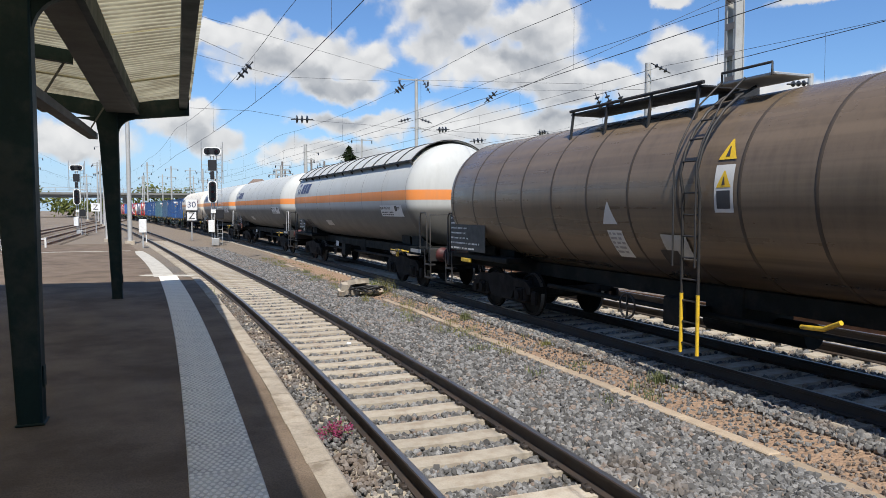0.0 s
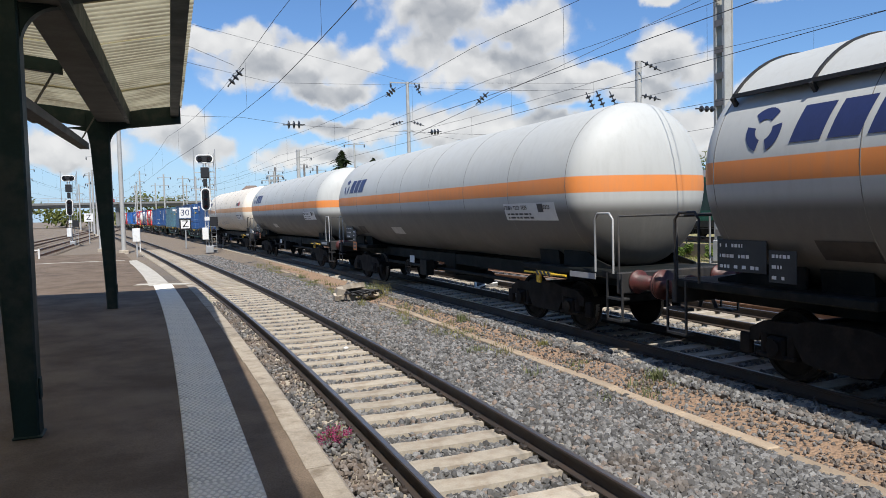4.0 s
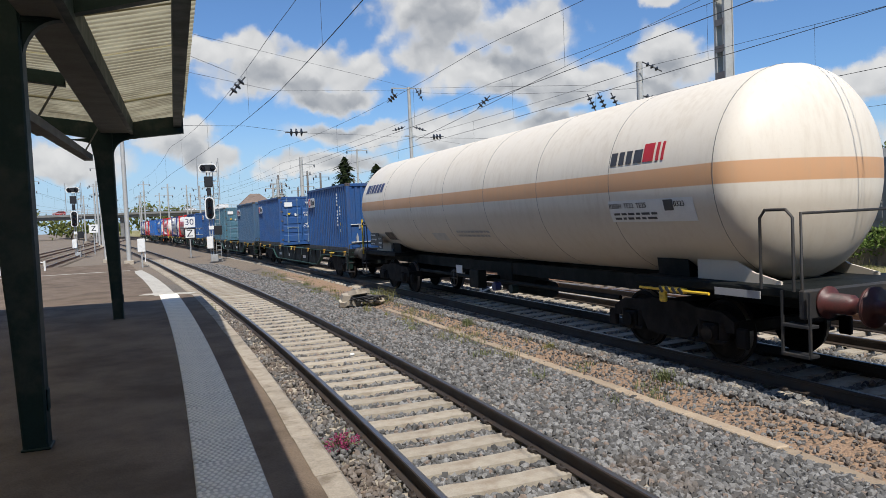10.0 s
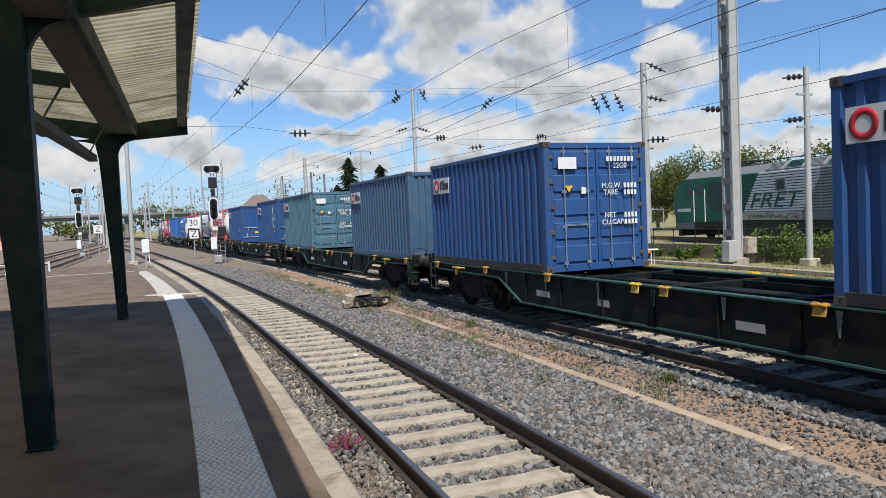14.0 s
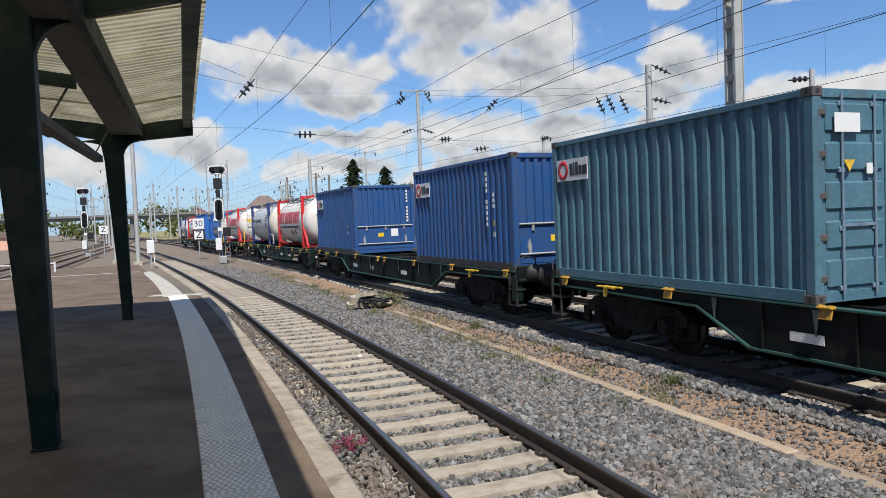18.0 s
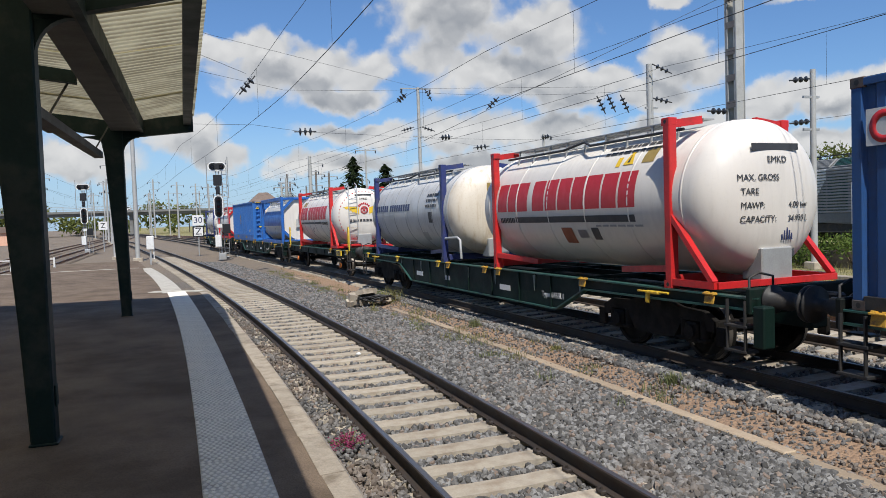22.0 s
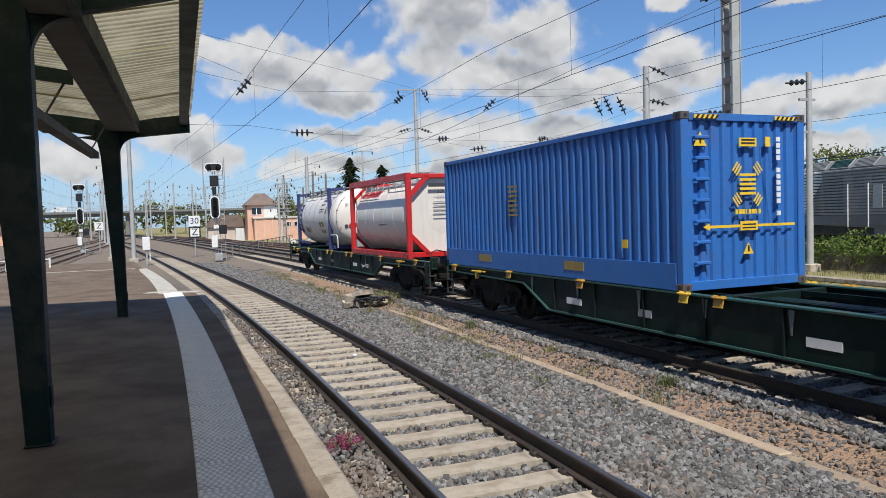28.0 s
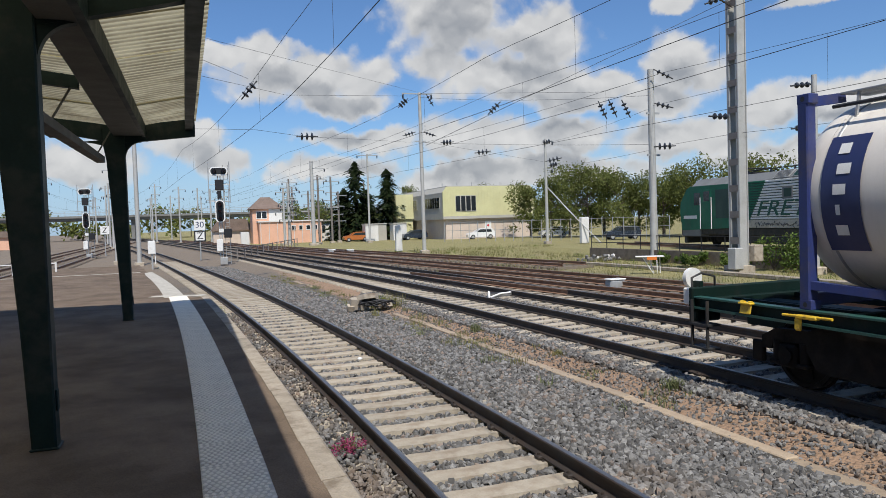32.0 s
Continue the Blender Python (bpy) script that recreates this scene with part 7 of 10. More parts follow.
# tail lamp
tl = part("tail_lamp", Geo().tube([(-1.05, 9.74, 1.34), (-1.05, 9.66, 1.34)], 0.15, 18), WHITE, w12, "white tail lamp at the train's end")
part("lamp_bracket", Geo().box(-1.2, -0.95, 9.5, 9.74, 0.95, 1.2, 0.02), WHITE, tl)
part("lamp_stay", Geo().box(-1.08, -1.02, 9.5, 9.68, 0.9, 1.3), WAGON_GREEN, tl)
part("end_flag_plate", Geo().box(-1.15, -0.7, 9.5, 9.68, 0.7, 1.1, 0.02), WAGON_GREEN, w12)
for ob in [c for c in w12.children if c.name.startswith("buffer") and c.matrix_basis.translation.y > 0]:
    bpy.data.objects.remove(ob)

# ---- signals, signs and masts ----
LAMP_RED = material("dull_red_lens", (0.10, 0.015, 0.012), 0.2, amount=0.2, bump=0)
SIGNAL_BACK = material("black_signal_plate", (0.012, 0.012, 0.014), 0.5, amount=0.2, bump=0.05)
MAST_PAINT = material("pale_grey_mast", (0.47, 0.47, 0.45), 0.6, metal=0.2, amount=0.35, scale=1.5, fine=25, bump=0.1, dirt=(0.28, 0.25, 0.21), dirt_amount=0.5, dirt_scale=0.8)
MAST_DARK = material("brown_grey_mast_side", (0.20, 0.18, 0.165), 0.7, metal=0.1, amount=0.4, scale=2, fine=25, bump=0.1)


def stadium(cx, cz, w, h, grow=0.0, n=10):
    """A round-ended outline in x and z."""
    r = min(w, h) / 2
    pts = []
    for k in range(4 * n):
        a = 2 * math.pi * k / (4 * n)
        pts.append((cx + math.copysign(w / 2 - r, math.cos(a)) + math.cos(a) * (r + grow), cz + math.copysign(h / 2 - r, math.sin(a)) + math.sin(a) * (r + grow)))
    return pts


def signal(at, label, tall=7.0, second=True, scale=1.0):
    s = thing("railway_signal", label, "railway signal", at, "colour light signals")
    g = Geo()
    for x in (-0.09, 0.09):
        g.box(x - 0.035, x + 0.035, -0.05, 0.05, 0, tall - 0.4, 0.006)
    for i in range(12):
        g.bar((-0.09, 0, 0.3 + i * 0.5), (0.09, 0, 0.3 + i * 0.5 + 0.22), 0.03)
    part("mast", g, STEEL_GREY, s)
    lad = Geo()
    for x in (0.3, 0.62):
        lad.tube([(x, 0.12, 0), (x, 0.12, tall + 0.1)], 0.022, 6)
    for i in range(22):
        lad.tube([(0.3, 0.12, 0.2 + i * 0.31), (0.62, 0.12, 0.2 + i * 0.31)], 0.014, 5)
    for x in (-0.72, 0.72):
        lad.tube([(x, 0.1, tall - 2.6), (x, 0.1, tall + 0.35)], 0.03, 6)
    for z in (tall - 2.5, tall - 1.3, tall - 0.1):
        lad.tube([(-0.72, 0.1, z), (0.72, 0.1, z)], 0.022, 6)
    part("ladder", lad, STEEL_GREY, s)
    heads = [(tall - 0.35, 1.25, 0.62, ((-0.3, 0), (0.3, 0))), (tall - 3.2, 0.66, 1.62, ((0, -0.5), (0, 0), (0, 0.5)))]
    for zc, w, h, lamps in heads:
        hd = part("signal_head", Geo().prism(stadium(0, zc, w, h), -0.16, -0.1), SIGNAL_BACK, s)
        rim = Geo()
        o, i_ = stadium(0, zc, w, h, 0.0), stadium(0, zc, w, h, -0.075)
        rim.grid([[(x, -0.166, z) for x, z in o], [(x, -0.166, z) for x, z in i_]], smooth=False, loop=True)
        part("white_rim", rim, WHITE, hd, "white painted rim")
        for lx, lz in lamps:
            lp = Geo().tube([(lx, -0.12, zc + lz), (lx, -0.2, zc + lz)], 0.1, 14)
            hood = Geo().lathe([(-0.17, 0.14), (-0.44, 0.135)], 16, "y", (lx, 0, zc + lz))
            part("lamp_lens", lp, LAMP_RED, hd)
            part("lamp_hood", hood, BLACK, hd)
    part("indicator_box", Geo().box(-0.28, 0.28, -0.3, 0.0, tall - 1.7, tall - 0.95, 0.03), SIGNAL_BACK, s, "black square indicator box")
    part("indicator_box", Geo().box(-0.14, 0.14, -0.26, 0.0, tall - 2.3, tall - 1.75, 0.03), SIGNAL_BACK, s, "small black box")
    part("phone_box", Geo().box(-0.32, 0.1, -0.32, -0.06, 0.95, 1.8, 0.02), WHITE, s, "white telephone box")
    part("relay_box", Geo().box(0.2, 0.75, -0.32, -0.06, 1.9, 2.55, 0.02), SIGNAL_BACK, s, "black relay box")
    part("name_plate", Geo().box(-0.14, 0.2, -0.12, -0.1, 2.3, 2.55), WHITE, s)
    part("lower_box", Geo().box(-0.1, 0.4, -0.3, 0.2, 0.0, 0.5, 0.03), STEEL_GREY, s)
    return s


signal(pose(1.65, 54.3, -0.25, 0, 0, -3), "tall colour light signal with white rims on a laddered mast")
signal(pose(-10.3, 79.5, -0.25, 0, 0, -3), "colour light signal on a mast across the tracks")

sign = thing("speed_sign", "white speed sign with 30 over a Z board on a post", "railway sign", pose(0.25, 64.5, -0.3, 0, 0, 0))
part("post", Geo().tube([(0, 0, 0), (0, 0, 3.3)], 0.06, 8), STEEL_GREY, sign)
b = part("upper_board", Geo().box(-0.45, 0.45, -0.09, -0.06, 2.55, 3.42, 0.01), WHITE, sign)
letters("numerals", "30", 0.72, LOGO_BLUE, b, Matrix.Translation((0, -0.094, 2.98)) @ Matrix.Rotation(math.pi / 2, 4, "X"))
b = part("lower_board", Geo().box(-0.47, 0.47, -0.09, -0.06, 1.58, 2.5, 0.01), SIGNAL_BACK, sign, "black edged board")
k = part("white_field", Geo().box(-0.36, 0.36, -0.097, -0.0905, 1.69, 2.39), WHITE, b)
letters("letter", "Z", 0.82, SIGNAL_BACK, b, Matrix.Translation((0, -0.1, 2.04)) @ Matrix.Rotation(math.pi / 2, 4, "X"))
sign2 = thing("speed_sign", "small Z board on a post across the tracks", "railway sign", pose(-9.6, 88, -0.3))
part("post", Geo().tube([(0, 0, 0), (0, 0, 3.2)], 0.06, 8), STEEL_GREY, sign2)
part("board", Geo().box(-0.45, 0.45, -0.09, -0.06, 2.4, 3.3, 0.01), WHITE, sign2)
letters("letter", "Z", 0.8, SIGNAL_BACK, sign2, Matrix.Translation((0, -0.094, 2.85)) @ Matrix.Rotation(math.pi / 2, 4, "X"))

box = thing("track_cabinet", "white trackside box on a leaning post", "cabinet", pose(-2.9, 52.5, -0.2))
part("body", Geo().box(-0.24, 0.24, -0.15, 0.15, 0.95, 1.85, 0.03), WHITE, box)
part("post", Geo().box(-0.05, 0.05, -0.05, 0.05, -0.15, 0.97), STEEL_GREY, box)
part("stay", Geo().bar((0.2, 0, 0.3), (0.2, 0, 0.95), 0.06), WHITE, box)


def tapered_mast(x, y, tall, r0=0.13, r1=0.08, label="pale grey overhead line mast", arms=(), z0=-0.3, mat=None):
    m = thing("catenary_mast", label, "overhead mast", pose(x, y, z0), "overhead line masts")
    part("pole", Geo().tube([(0, 0, 0), (0, 0, tall * 0.5), (0, 0, tall)], [r0, (r0 + r1) / 2, r1], 12), mat or MAST_PAINT, m)
    part("foot", Geo().box(-r0 * 2, r0 * 2, -r0 * 2, r0 * 2, -0.05, 0.28, 0.03), CONCRETE, m)
    for z, a, l in arms:
        part("cross_arm", Geo().bar((-a, 0, z), (l, 0, z), 0.09), STEEL_GREY, m)
        for e, sg in ((-a, -1), (l, 1)):
            if abs(e) > 0.6:
                part("arm_insulator", Geo().lathe([(-0.42, 0.03), (-0.36, 0.11), (-0.3, 0.05), (-0.24, 0.11), (-0.18, 0.05), (-0.12, 0.11), (-0.06, 0.03)], 8, "z", (e - sg * 0.08, 0, z)), BROWN_INSULATOR, m, "dark insulator")
    return m


def insulator(at, way, n=3, r=0.16, label="string of dark glazed insulator discs on the overhead line"):
    """A short string of dished discs along a way."""
    q = Vector(way).normalized().to_track_quat("Z", "Y").to_matrix().to_4x4()
    ob = thing("insulator", label, "insulator", Matrix.Translation(at) @ q, "overhead line insulators")
    L = n * 0.27
    part("rod", Geo().tube([(0, 0, -L / 2 - 0.18), (0, 0, L / 2 + 0.18)], 0.035, 6), CABLE, ob)
    for i in range(n):
        z = -L / 2 + 0.27 * (i + 0.5)
        part("disc", Geo().lathe([(z - 0.07, 0.05), (z - 0.035, r * 0.9), (z - 0.01, r), (z + 0.035, r * 0.8), (z + 0.07, 0.05)], 12, "z"), BROWN_INSULATOR, ob)
    return ob


def bare_pole(x, y, tall, r=0.07, **k):
    return tapered_mast(x, y, tall, r, r * 0.75, **k)


tapered_mast(17.9, 57.8, 13.3, 0.17, 0.13, arms=((13.2, 1.5, 1.1), (9.3, 0.5, 0.4)))
tapered_mast(33.75, 66.6, 10.6, 0.16, 0.12, arms=((10.4, 0.3, 0.9), (7.6, 0.3, 0.8)))
st = single("mast_stay", Geo().tube([(33.86, 66.5, 5.4), (35.7, 64.1, 2.2), (37.2, 62.0, -0.3)], 0.06, 6), MAST_PAINT, "grey tubular stay propping the overhead mast", "stay")
tapered_mast(24.05, 34.5, 10.6, 0.21, 0.17, label="round pale concrete overhead mast", arms=((8.2, 0.3, 0.5), (5.9, 0.3, 0.5)))
tapered_mast(23.7, 23.0, 8.0, 0.14, 0.11, arms=((6.9, 0.5, 0.3), (5.6, 0.5, 0.3)))
tapered_mast(-4.15, 58.9, 13.0, 0.17, 0.14)
tapered_mast(-6.2, 64.0, 11.0, 0.12, 0.1)
tapered_mast(-11.7, 118, 12.6, 0.2, 0.16, arms=((11.8, 1.2, 1.2), (8.2, 0.8, 0.8)))
tapered_mast(14.8, 97.5, 11.2, 0.3, 0.22, label="stout pale concrete overhead mast", arms=((10.2, 0.3, 1.8), (9.2, 0.3, 1.2)))
tapered_mast(23.0, 100.0, 12.4, 0.16, 0.12, arms=((12.2, 1.5, 1.5),))
for i, (x, y, tall) in enumerate(((11.6, 103, 8.0), (12.4, 104, 8.6), (13.3, 112, 9.2), (14.2, 118, 10.2), (16.6, 104, 9.8), (18.8, 106, 9.6), (20.2, 108, 7.6), (14.9, 120, 9.0), (17.8, 122, 8.4), (26.4, 118, 9.5),
                                  (-22.0, 118, 12.0), (-24.5, 140, 12.0), (-17.0, 160, 12.0), (-8.0, 165, 12.5), (-3.0, 150, 11.0), (0.5, 175, 12.0), (4.5, 155, 11.0), (6.5, 180, 12.5), (-13.2, 128, 10.5), (-27.0, 105, 9.5), (-19.2, 98, 9.0), (2.6, 140, 10.0), (-6.4, 210, 12), (1.5, 215, 12), (-12.0, 220, 12), (7.5, 225, 12), (3.8, 205, 11), (-17.5, 205, 11), (-22.5, 190, 11), (-10.0, 190, 11))):
    tapered_mast(x, y, tall, 0.17, 0.14, label="distant grey overhead mast with cross arms", arms=((tall - 0.6, 1.1, 1.3), (tall - 2.2, 0.8, 0.9)) + (((tall - 3.4, 1.2, 0.7), (tall - 4.4, 0.7, 1.1)) if i < 10 else ()), mat=MAST_DARK if 2 < i < 10 else None)
lat = thing("lattice_tower", "pale steel lattice tower beyond the platform", "lattice tower", pose(-19.2, 66, -0.3))
for sx in (-0.5, 0.5):
    for sy in (-0.5, 0.5):
        part("leg", Geo().bar((sx, sy, 0), (sx * 0.45, sy * 0.45, 14), 0.07), MAST_PAINT, lat)
g = Geo()
for i in range(18):
    a, b_ = 0.5 - 0.275 * i / 18, 0.5 - 0.275 * (i + 1) / 18
    z0, z1 = 14 * i / 18, 14 * (i + 1) / 18
    s_ = 1 if i % 2 else -1
    g.bar((s_ * a, -a, z0), (-s_ * b_, -b_, z1), 0.035)
    g.bar((-a, s_ * a, z0), (-b_, -s_ * b_, z1), 0.035)
part("bracing", g, MAST_PAINT, lat)

# the great built-up mast of two channels and batten plates
pm = thing("portal_mast", "tall built-up steel mast with batten plates", "overhead mast", pose(21.75, 25.15, -0.3, 0, 0, 4))
for sy in (-1, 1):
    part("channel", Geo().box(-0.24, 0.24, sy * 0.24 - 0.02, sy * 0.24 + 0.02, 0, 11.7, 0.006).box(-0.24, -0.2, sy * 0.24 - 0.07, sy * 0.24 + 0.07, 0, 11.7).box(0.2, 0.24, sy * 0.24 - 0.07, sy * 0.24 + 0.07, 0, 11.7), MAST_PAINT, pm)
for i in range(11):
    z = 0.3 + i * 1.1
    for sx in (-1, 1):
        # the mast's unlit side faces are painted darker through these plates
        part("batten_plate", Geo().box(sx * 0.235 - 0.01, sx * 0.235 + 0.01, -0.25, 0.25, z - 0.14, z + 0.14), MAST_DARK, pm)
part("footing", Geo().box(-0.45, 0.45, -0.45, 0.45, -0.1, 0.35, 0.03), CONCRETE, pm)
part("bracket", Geo().bar((-0.24, 0, 11.2), (-1.0, 0, 11.5), 0.05), DARK_STEEL, pm)
part("switch_box", Geo().box(-0.7, -0.25, -0.5, -0.05, 0.2, 1.1, 0.03), MAST_PAINT, pm, "grey switch box at the foot")
part("switch_box", Geo().box(0.25, 0.75, -0.6, -0.1, 0.5, 1.2, 0.03), KERB, pm, "buff switch box at the foot")

# ---- overhead lines ----
def wire(parent, pts, r=0.012, name="wire", mat=CABLE, sag=0.0):
    p0, p1 = Vector(pts[0]), Vector(pts[-1])
    if sag and len(pts) == 2:
        pts = [p0.lerp(p1, k / 8) - Vector((0, 0, sag * 4 * (k / 8) * (1 - k / 8))) for k in range(9)]
    return part(name, Geo().tube(pts, r, 5), mat, parent)


def overhead(line, s0, s1, zc, zm, label, span=27.0, extra=()):
    o = thing("overhead_line", label, "overhead line", group="overhead lines")
    cw, mw = [], []
    n = int((s1 - s0) / 1.5)
    for i in range(n + 1):
        s = s0 + (s1 - s0) * i / n
        x, y, th = line(s)
        k = ((s + 9) % span) / span
        stag = 0.18 * (1 - 2 * abs(2 * ((s + 9) / (2 * span) % 1) - 1))
        cw.append((x + stag, y, zc))
        mw.append((x + stag, y, zm - 0.28 * 4 * k * (1 - k)))
    wire(o, cw, 0.0075, "contact_wire")
    wire(o, mw, 0.0065, "messenger_wire")
    for e in extra:
        wire(o, [(p[0], p[1], e) for p in cw], 0.005, "auxiliary_wire")
    for i in range(2, n, 6):
        wire(o, [mw[i], cw[i]], 0.0035, "dropper")
    return o


overhead(lambda s: on(T1, s), 1, 250, 5.42, 6.95, "contact wire over the platform track on a sagging messenger wire")
overhead(lambda s: on(T2, s), 2, 250, 5.30, 6.75, "contact wire over the train's track on a sagging messenger wire")
overhead(line3, 1, 220, 5.45, 6.9, "contact wire over the side track on a sagging messenger wire", 33)
overhead(line4, -6, 150, 5.45, 7.1, "contact wire over the yard track on a sagging messenger wire", 30)
fn, d_ = straight(-9.5, 20, -14.5, 210)
overhead(fn, 0, d_, 5.4, 6.8, "contact wire over the tracks beyond the platform", 40)
fn, d_ = straight(-13.4, 20, -18.5, 210)
overhead(fn, 0, d_, 5.4, 6.8, "contact wire over the tracks beyond the platform", 40)
span = thing("head_span", "cross-span wires slung between the overhead masts", "overhead line")
wire(span, [(-5.0, 28.0, 10.9), (0.93, 36.0, 11.2), (17.7, 57.6, 13.0)], 0.0085, "span_wire")
wire(span, [(-5.0, 29.0, 9.3), (0.85, 36.0, 9.4), (5.0, 41.2, 9.6), (17.5, 57.7, 12.7)], 0.0085, "span_wire")
wire(span, [(-6.0, 27.5, 7.0), (0.12, 36.0, 7.01), (3.0, 37.6, 7.2), (5.85, 39.6, 7.1), (11.0, 47.5, 7.9), (16.6, 57.6, 8.9), (17.8, 57.8, 8.95)], 0.0085, "steady_wire")
wire(span, [(17.9, 57.7, 12.9), (22.8, 37.7, 9.6), (24.1, 34.6, 9.9)], 0.0085, "span_wire")
wire(span, [(17.9, 57.7, 12.6), (24.1, 34.6, 8.9)], 0.0085, "span_wire", sag=0.25)
wire(span, [(17.9, 57.7, 8.9), (24.1, 34.6, 6.2)], 0.0085, "steady_wire", sag=0.1)
wire(span, [(24.1, 34.5, 8.3), (21.75, 25.2, 7.6)], 0.008, "span_wire")
wire(span, [(24.1, 34.5, 6.0), (21.6, 25.1, 5.6), (23.7, 23.0, 5.7), (26, 12, 5.6)], 0.008, "steady_wire")
wire(span, [(33.7, 66.6, 9.9), (24.1, 34.6, 8.2)], 0.008, "span_wire", sag=0.2)
wire(span, [(33.7, 66.6, 7.3), (24.1, 34.6, 5.9)], 0.008, "steady_wire", sag=0.1)
wire(span, [(17.9, 57.8, 9.0), (33.7, 66.6, 8.0)], 0.008, "steady_wire")
for a, b_, ra in (((-1.2, 38.0, 11.4), (2.6, 35.9, 9.4), 0.01), ((2.9, 35.9, 9.3), (2.3, 36.0, 8.4), 0.012), ((21.75, 25.0, 11.3), (9.5, 30, 5.6), 0.01)):
    wire(span, [a, b_], ra, "hanger_wire")
insulator((2.65, 35.9, 8.85), (1.1, 0, 1.3), 3, 0.2)
insulator((16.45, 57.7, 12.1), (1.0, 0, 0.9), 3, 0.26)
insulator((18.75, 57.7, 12.4), (-0.6, 0, 1.0), 3, 0.16)
insulator((18.77, 44.18, 9.6), (0.9, -0.3, 0.9), 3, 0.2)
insulator((5.85, 39.6, 7.12), (1.0, -0.2, 0.0), 3, 0.22)
insulator((19.8, 56.64, 8.8), (0.6, -0.5, 0.0), 3, 0.24)
insulator((19.5, 48.2, 7.15), (1, -0.3, 0.1), 3, 0.2)
insulator((24.0, 46.1, 6.4), (1, -0.4, 0.2), 3, 0.2)
insulator((33.9, 66.5, 10.0), (1, 0, 0.2), 3, 0.24)
insulator((34.6, 66.5, 7.7), (1, 0, 0.2), 3, 0.24)
insulator((24.6, 34.1, 6.05), (1, -0.4, 0), 3, 0.2)
insulator((24.6, 34.2, 8.3), (1, -0.4, -0.3), 3, 0.15)
insulator((24.3, 33.7, 9.9), (0.8, -0.6, -0.6), 3, 0.13)
for p in ((23.36, 37.3, 8.6), (24.0, 36.9, 8.52), (22.86, 37.6, 8.54)):
    insulator(p, (0.4, -0.2, -1.0), 3, 0.17)
insulator((20.9, 25.3, 11.15), (1, 0, 0.35), 3, 0.12)
insulator((21.1, 25.4, 6.35), (1, 0, 0.0), 3, 0.14)
insulator((23.2, 23.1, 7.3), (1, 0, 0.1), 3, 0.12)
insulator((23.2, 23.1, 5.6), (1, 0, 0.1), 3, 0.12)
insulator((16.9, 57.8, 9.6), (1, 0, 0.3), 3, 0.14)
insulator((18.7, 57.8, 9.6), (1, 0, -0.3), 3, 0.14)

# ---- far overbridge ----
BRIDGE_MAT = material("weathered_bridge_concrete", (0.21, 0.21, 0.20), 0.85, amount=0.5, scale=0.3, fine=4, bump=0.2, dirt=(0.11, 0.105, 0.10), dirt_amount=0.6, dirt_scale=0.2)
br = thing("road_bridge", "long grey road bridge over the tracks on slim piers", "bridge")
part("deck", Geo().box(-340, 340, 262, 272, 6.3, 7.7, 0.1).box(-340, 340, 261.2, 262, 7.2, 7.9), BRIDGE_MAT, br)
for i in range(53):
    part("railing_post", Geo().box(-150 + i * 5 - 0.08, -150 + i * 5 + 0.08, 261.3, 261.5, 7.9, 9.4), STEEL_GREY, br)
for z in (8.4, 8.9, 9.4):
    part("railing_rail", Geo().box(-150, 110, 261.35, 261.45, z - 0.05, z + 0.05), STEEL_GREY, br)
for x in (-110, -80, -50, -20, 12, 44, 76):
    part("pier", Geo().box(x - 0.6, x + 0.6, 263, 271, -0.3, 6.35, 0.1), BRIDGE_MAT, br)

# ---- buildings ----
def wall_paint(name, c, d, amt=0.4):
    return material(name, c, 0.8, amount=0.25, scale=0.6, fine=8, bump=0.1, dirt=d, dirt_amount=amt, dirt_scale=0.5, streak=2.0)


PEACH = wall_paint("peach_render", (0.72, 0.42, 0.29), (0.5, 0.3, 0.22))
PALE_PINK = wall_paint("dusty_pink_wall", (0.60, 0.50, 0.42), (0.46, 0.38, 0.32))
YELLOW_CLAD = wall_paint("pale_yellow_cladding", (0.58, 0.56, 0.31), (0.42, 0.40, 0.25), 0.35)
GREY_CLAD = wall_paint("grey_side_cladding", (0.42, 0.405, 0.36), (0.3, 0.285, 0.25))
WHITE_WALL = wall_paint("whitewashed_wall", (0.66, 0.65, 0.62), (0.45, 0.43, 0.4))
TILE_ROOF = material("brown_tile_roof", (0.21, 0.155, 0.125), 0.85, amount=0.6, scale=1.0, fine=9, bump=0.4)
GLASS_DARK = material("dark_window_glass", (0.02, 0.024, 0.028), 0.08, amount=0.2, bump=0, spec=0.6)


def window(parent, x0, x1, y, z0, z1, panes=1, frame=WHITE, axis="y", sg=-1):
    """A framed window standing proud of a wall; axis is the wall's normal."""
    def put(a0, a1, d0, d1, c0, c1):
        return Geo().box(a0, a1, min(y + sg * d0, y + sg * d1), max(y + sg * d0, y + sg * d1), c0, c1) if axis == "y" else Geo().box(min(y + sg * d0, y + sg * d1), max(y + sg * d0, y + sg * d1), a0, a1, c0, c1)
    w = part("window", put(x0, x1, 0.002, 0.06, z0, z1), frame, parent)
    n = panes
    for i in range(n):
        a0, a1 = x0 + (x1 - x0) * i / n + 0.07, x0 + (x1 - x0) * (i + 1) / n - 0.07
        part("pane", put(a0, a1, 0.03, 0.075, z0 + 0.08, z1 - 0.08), GLASS_DARK, w)
    return w


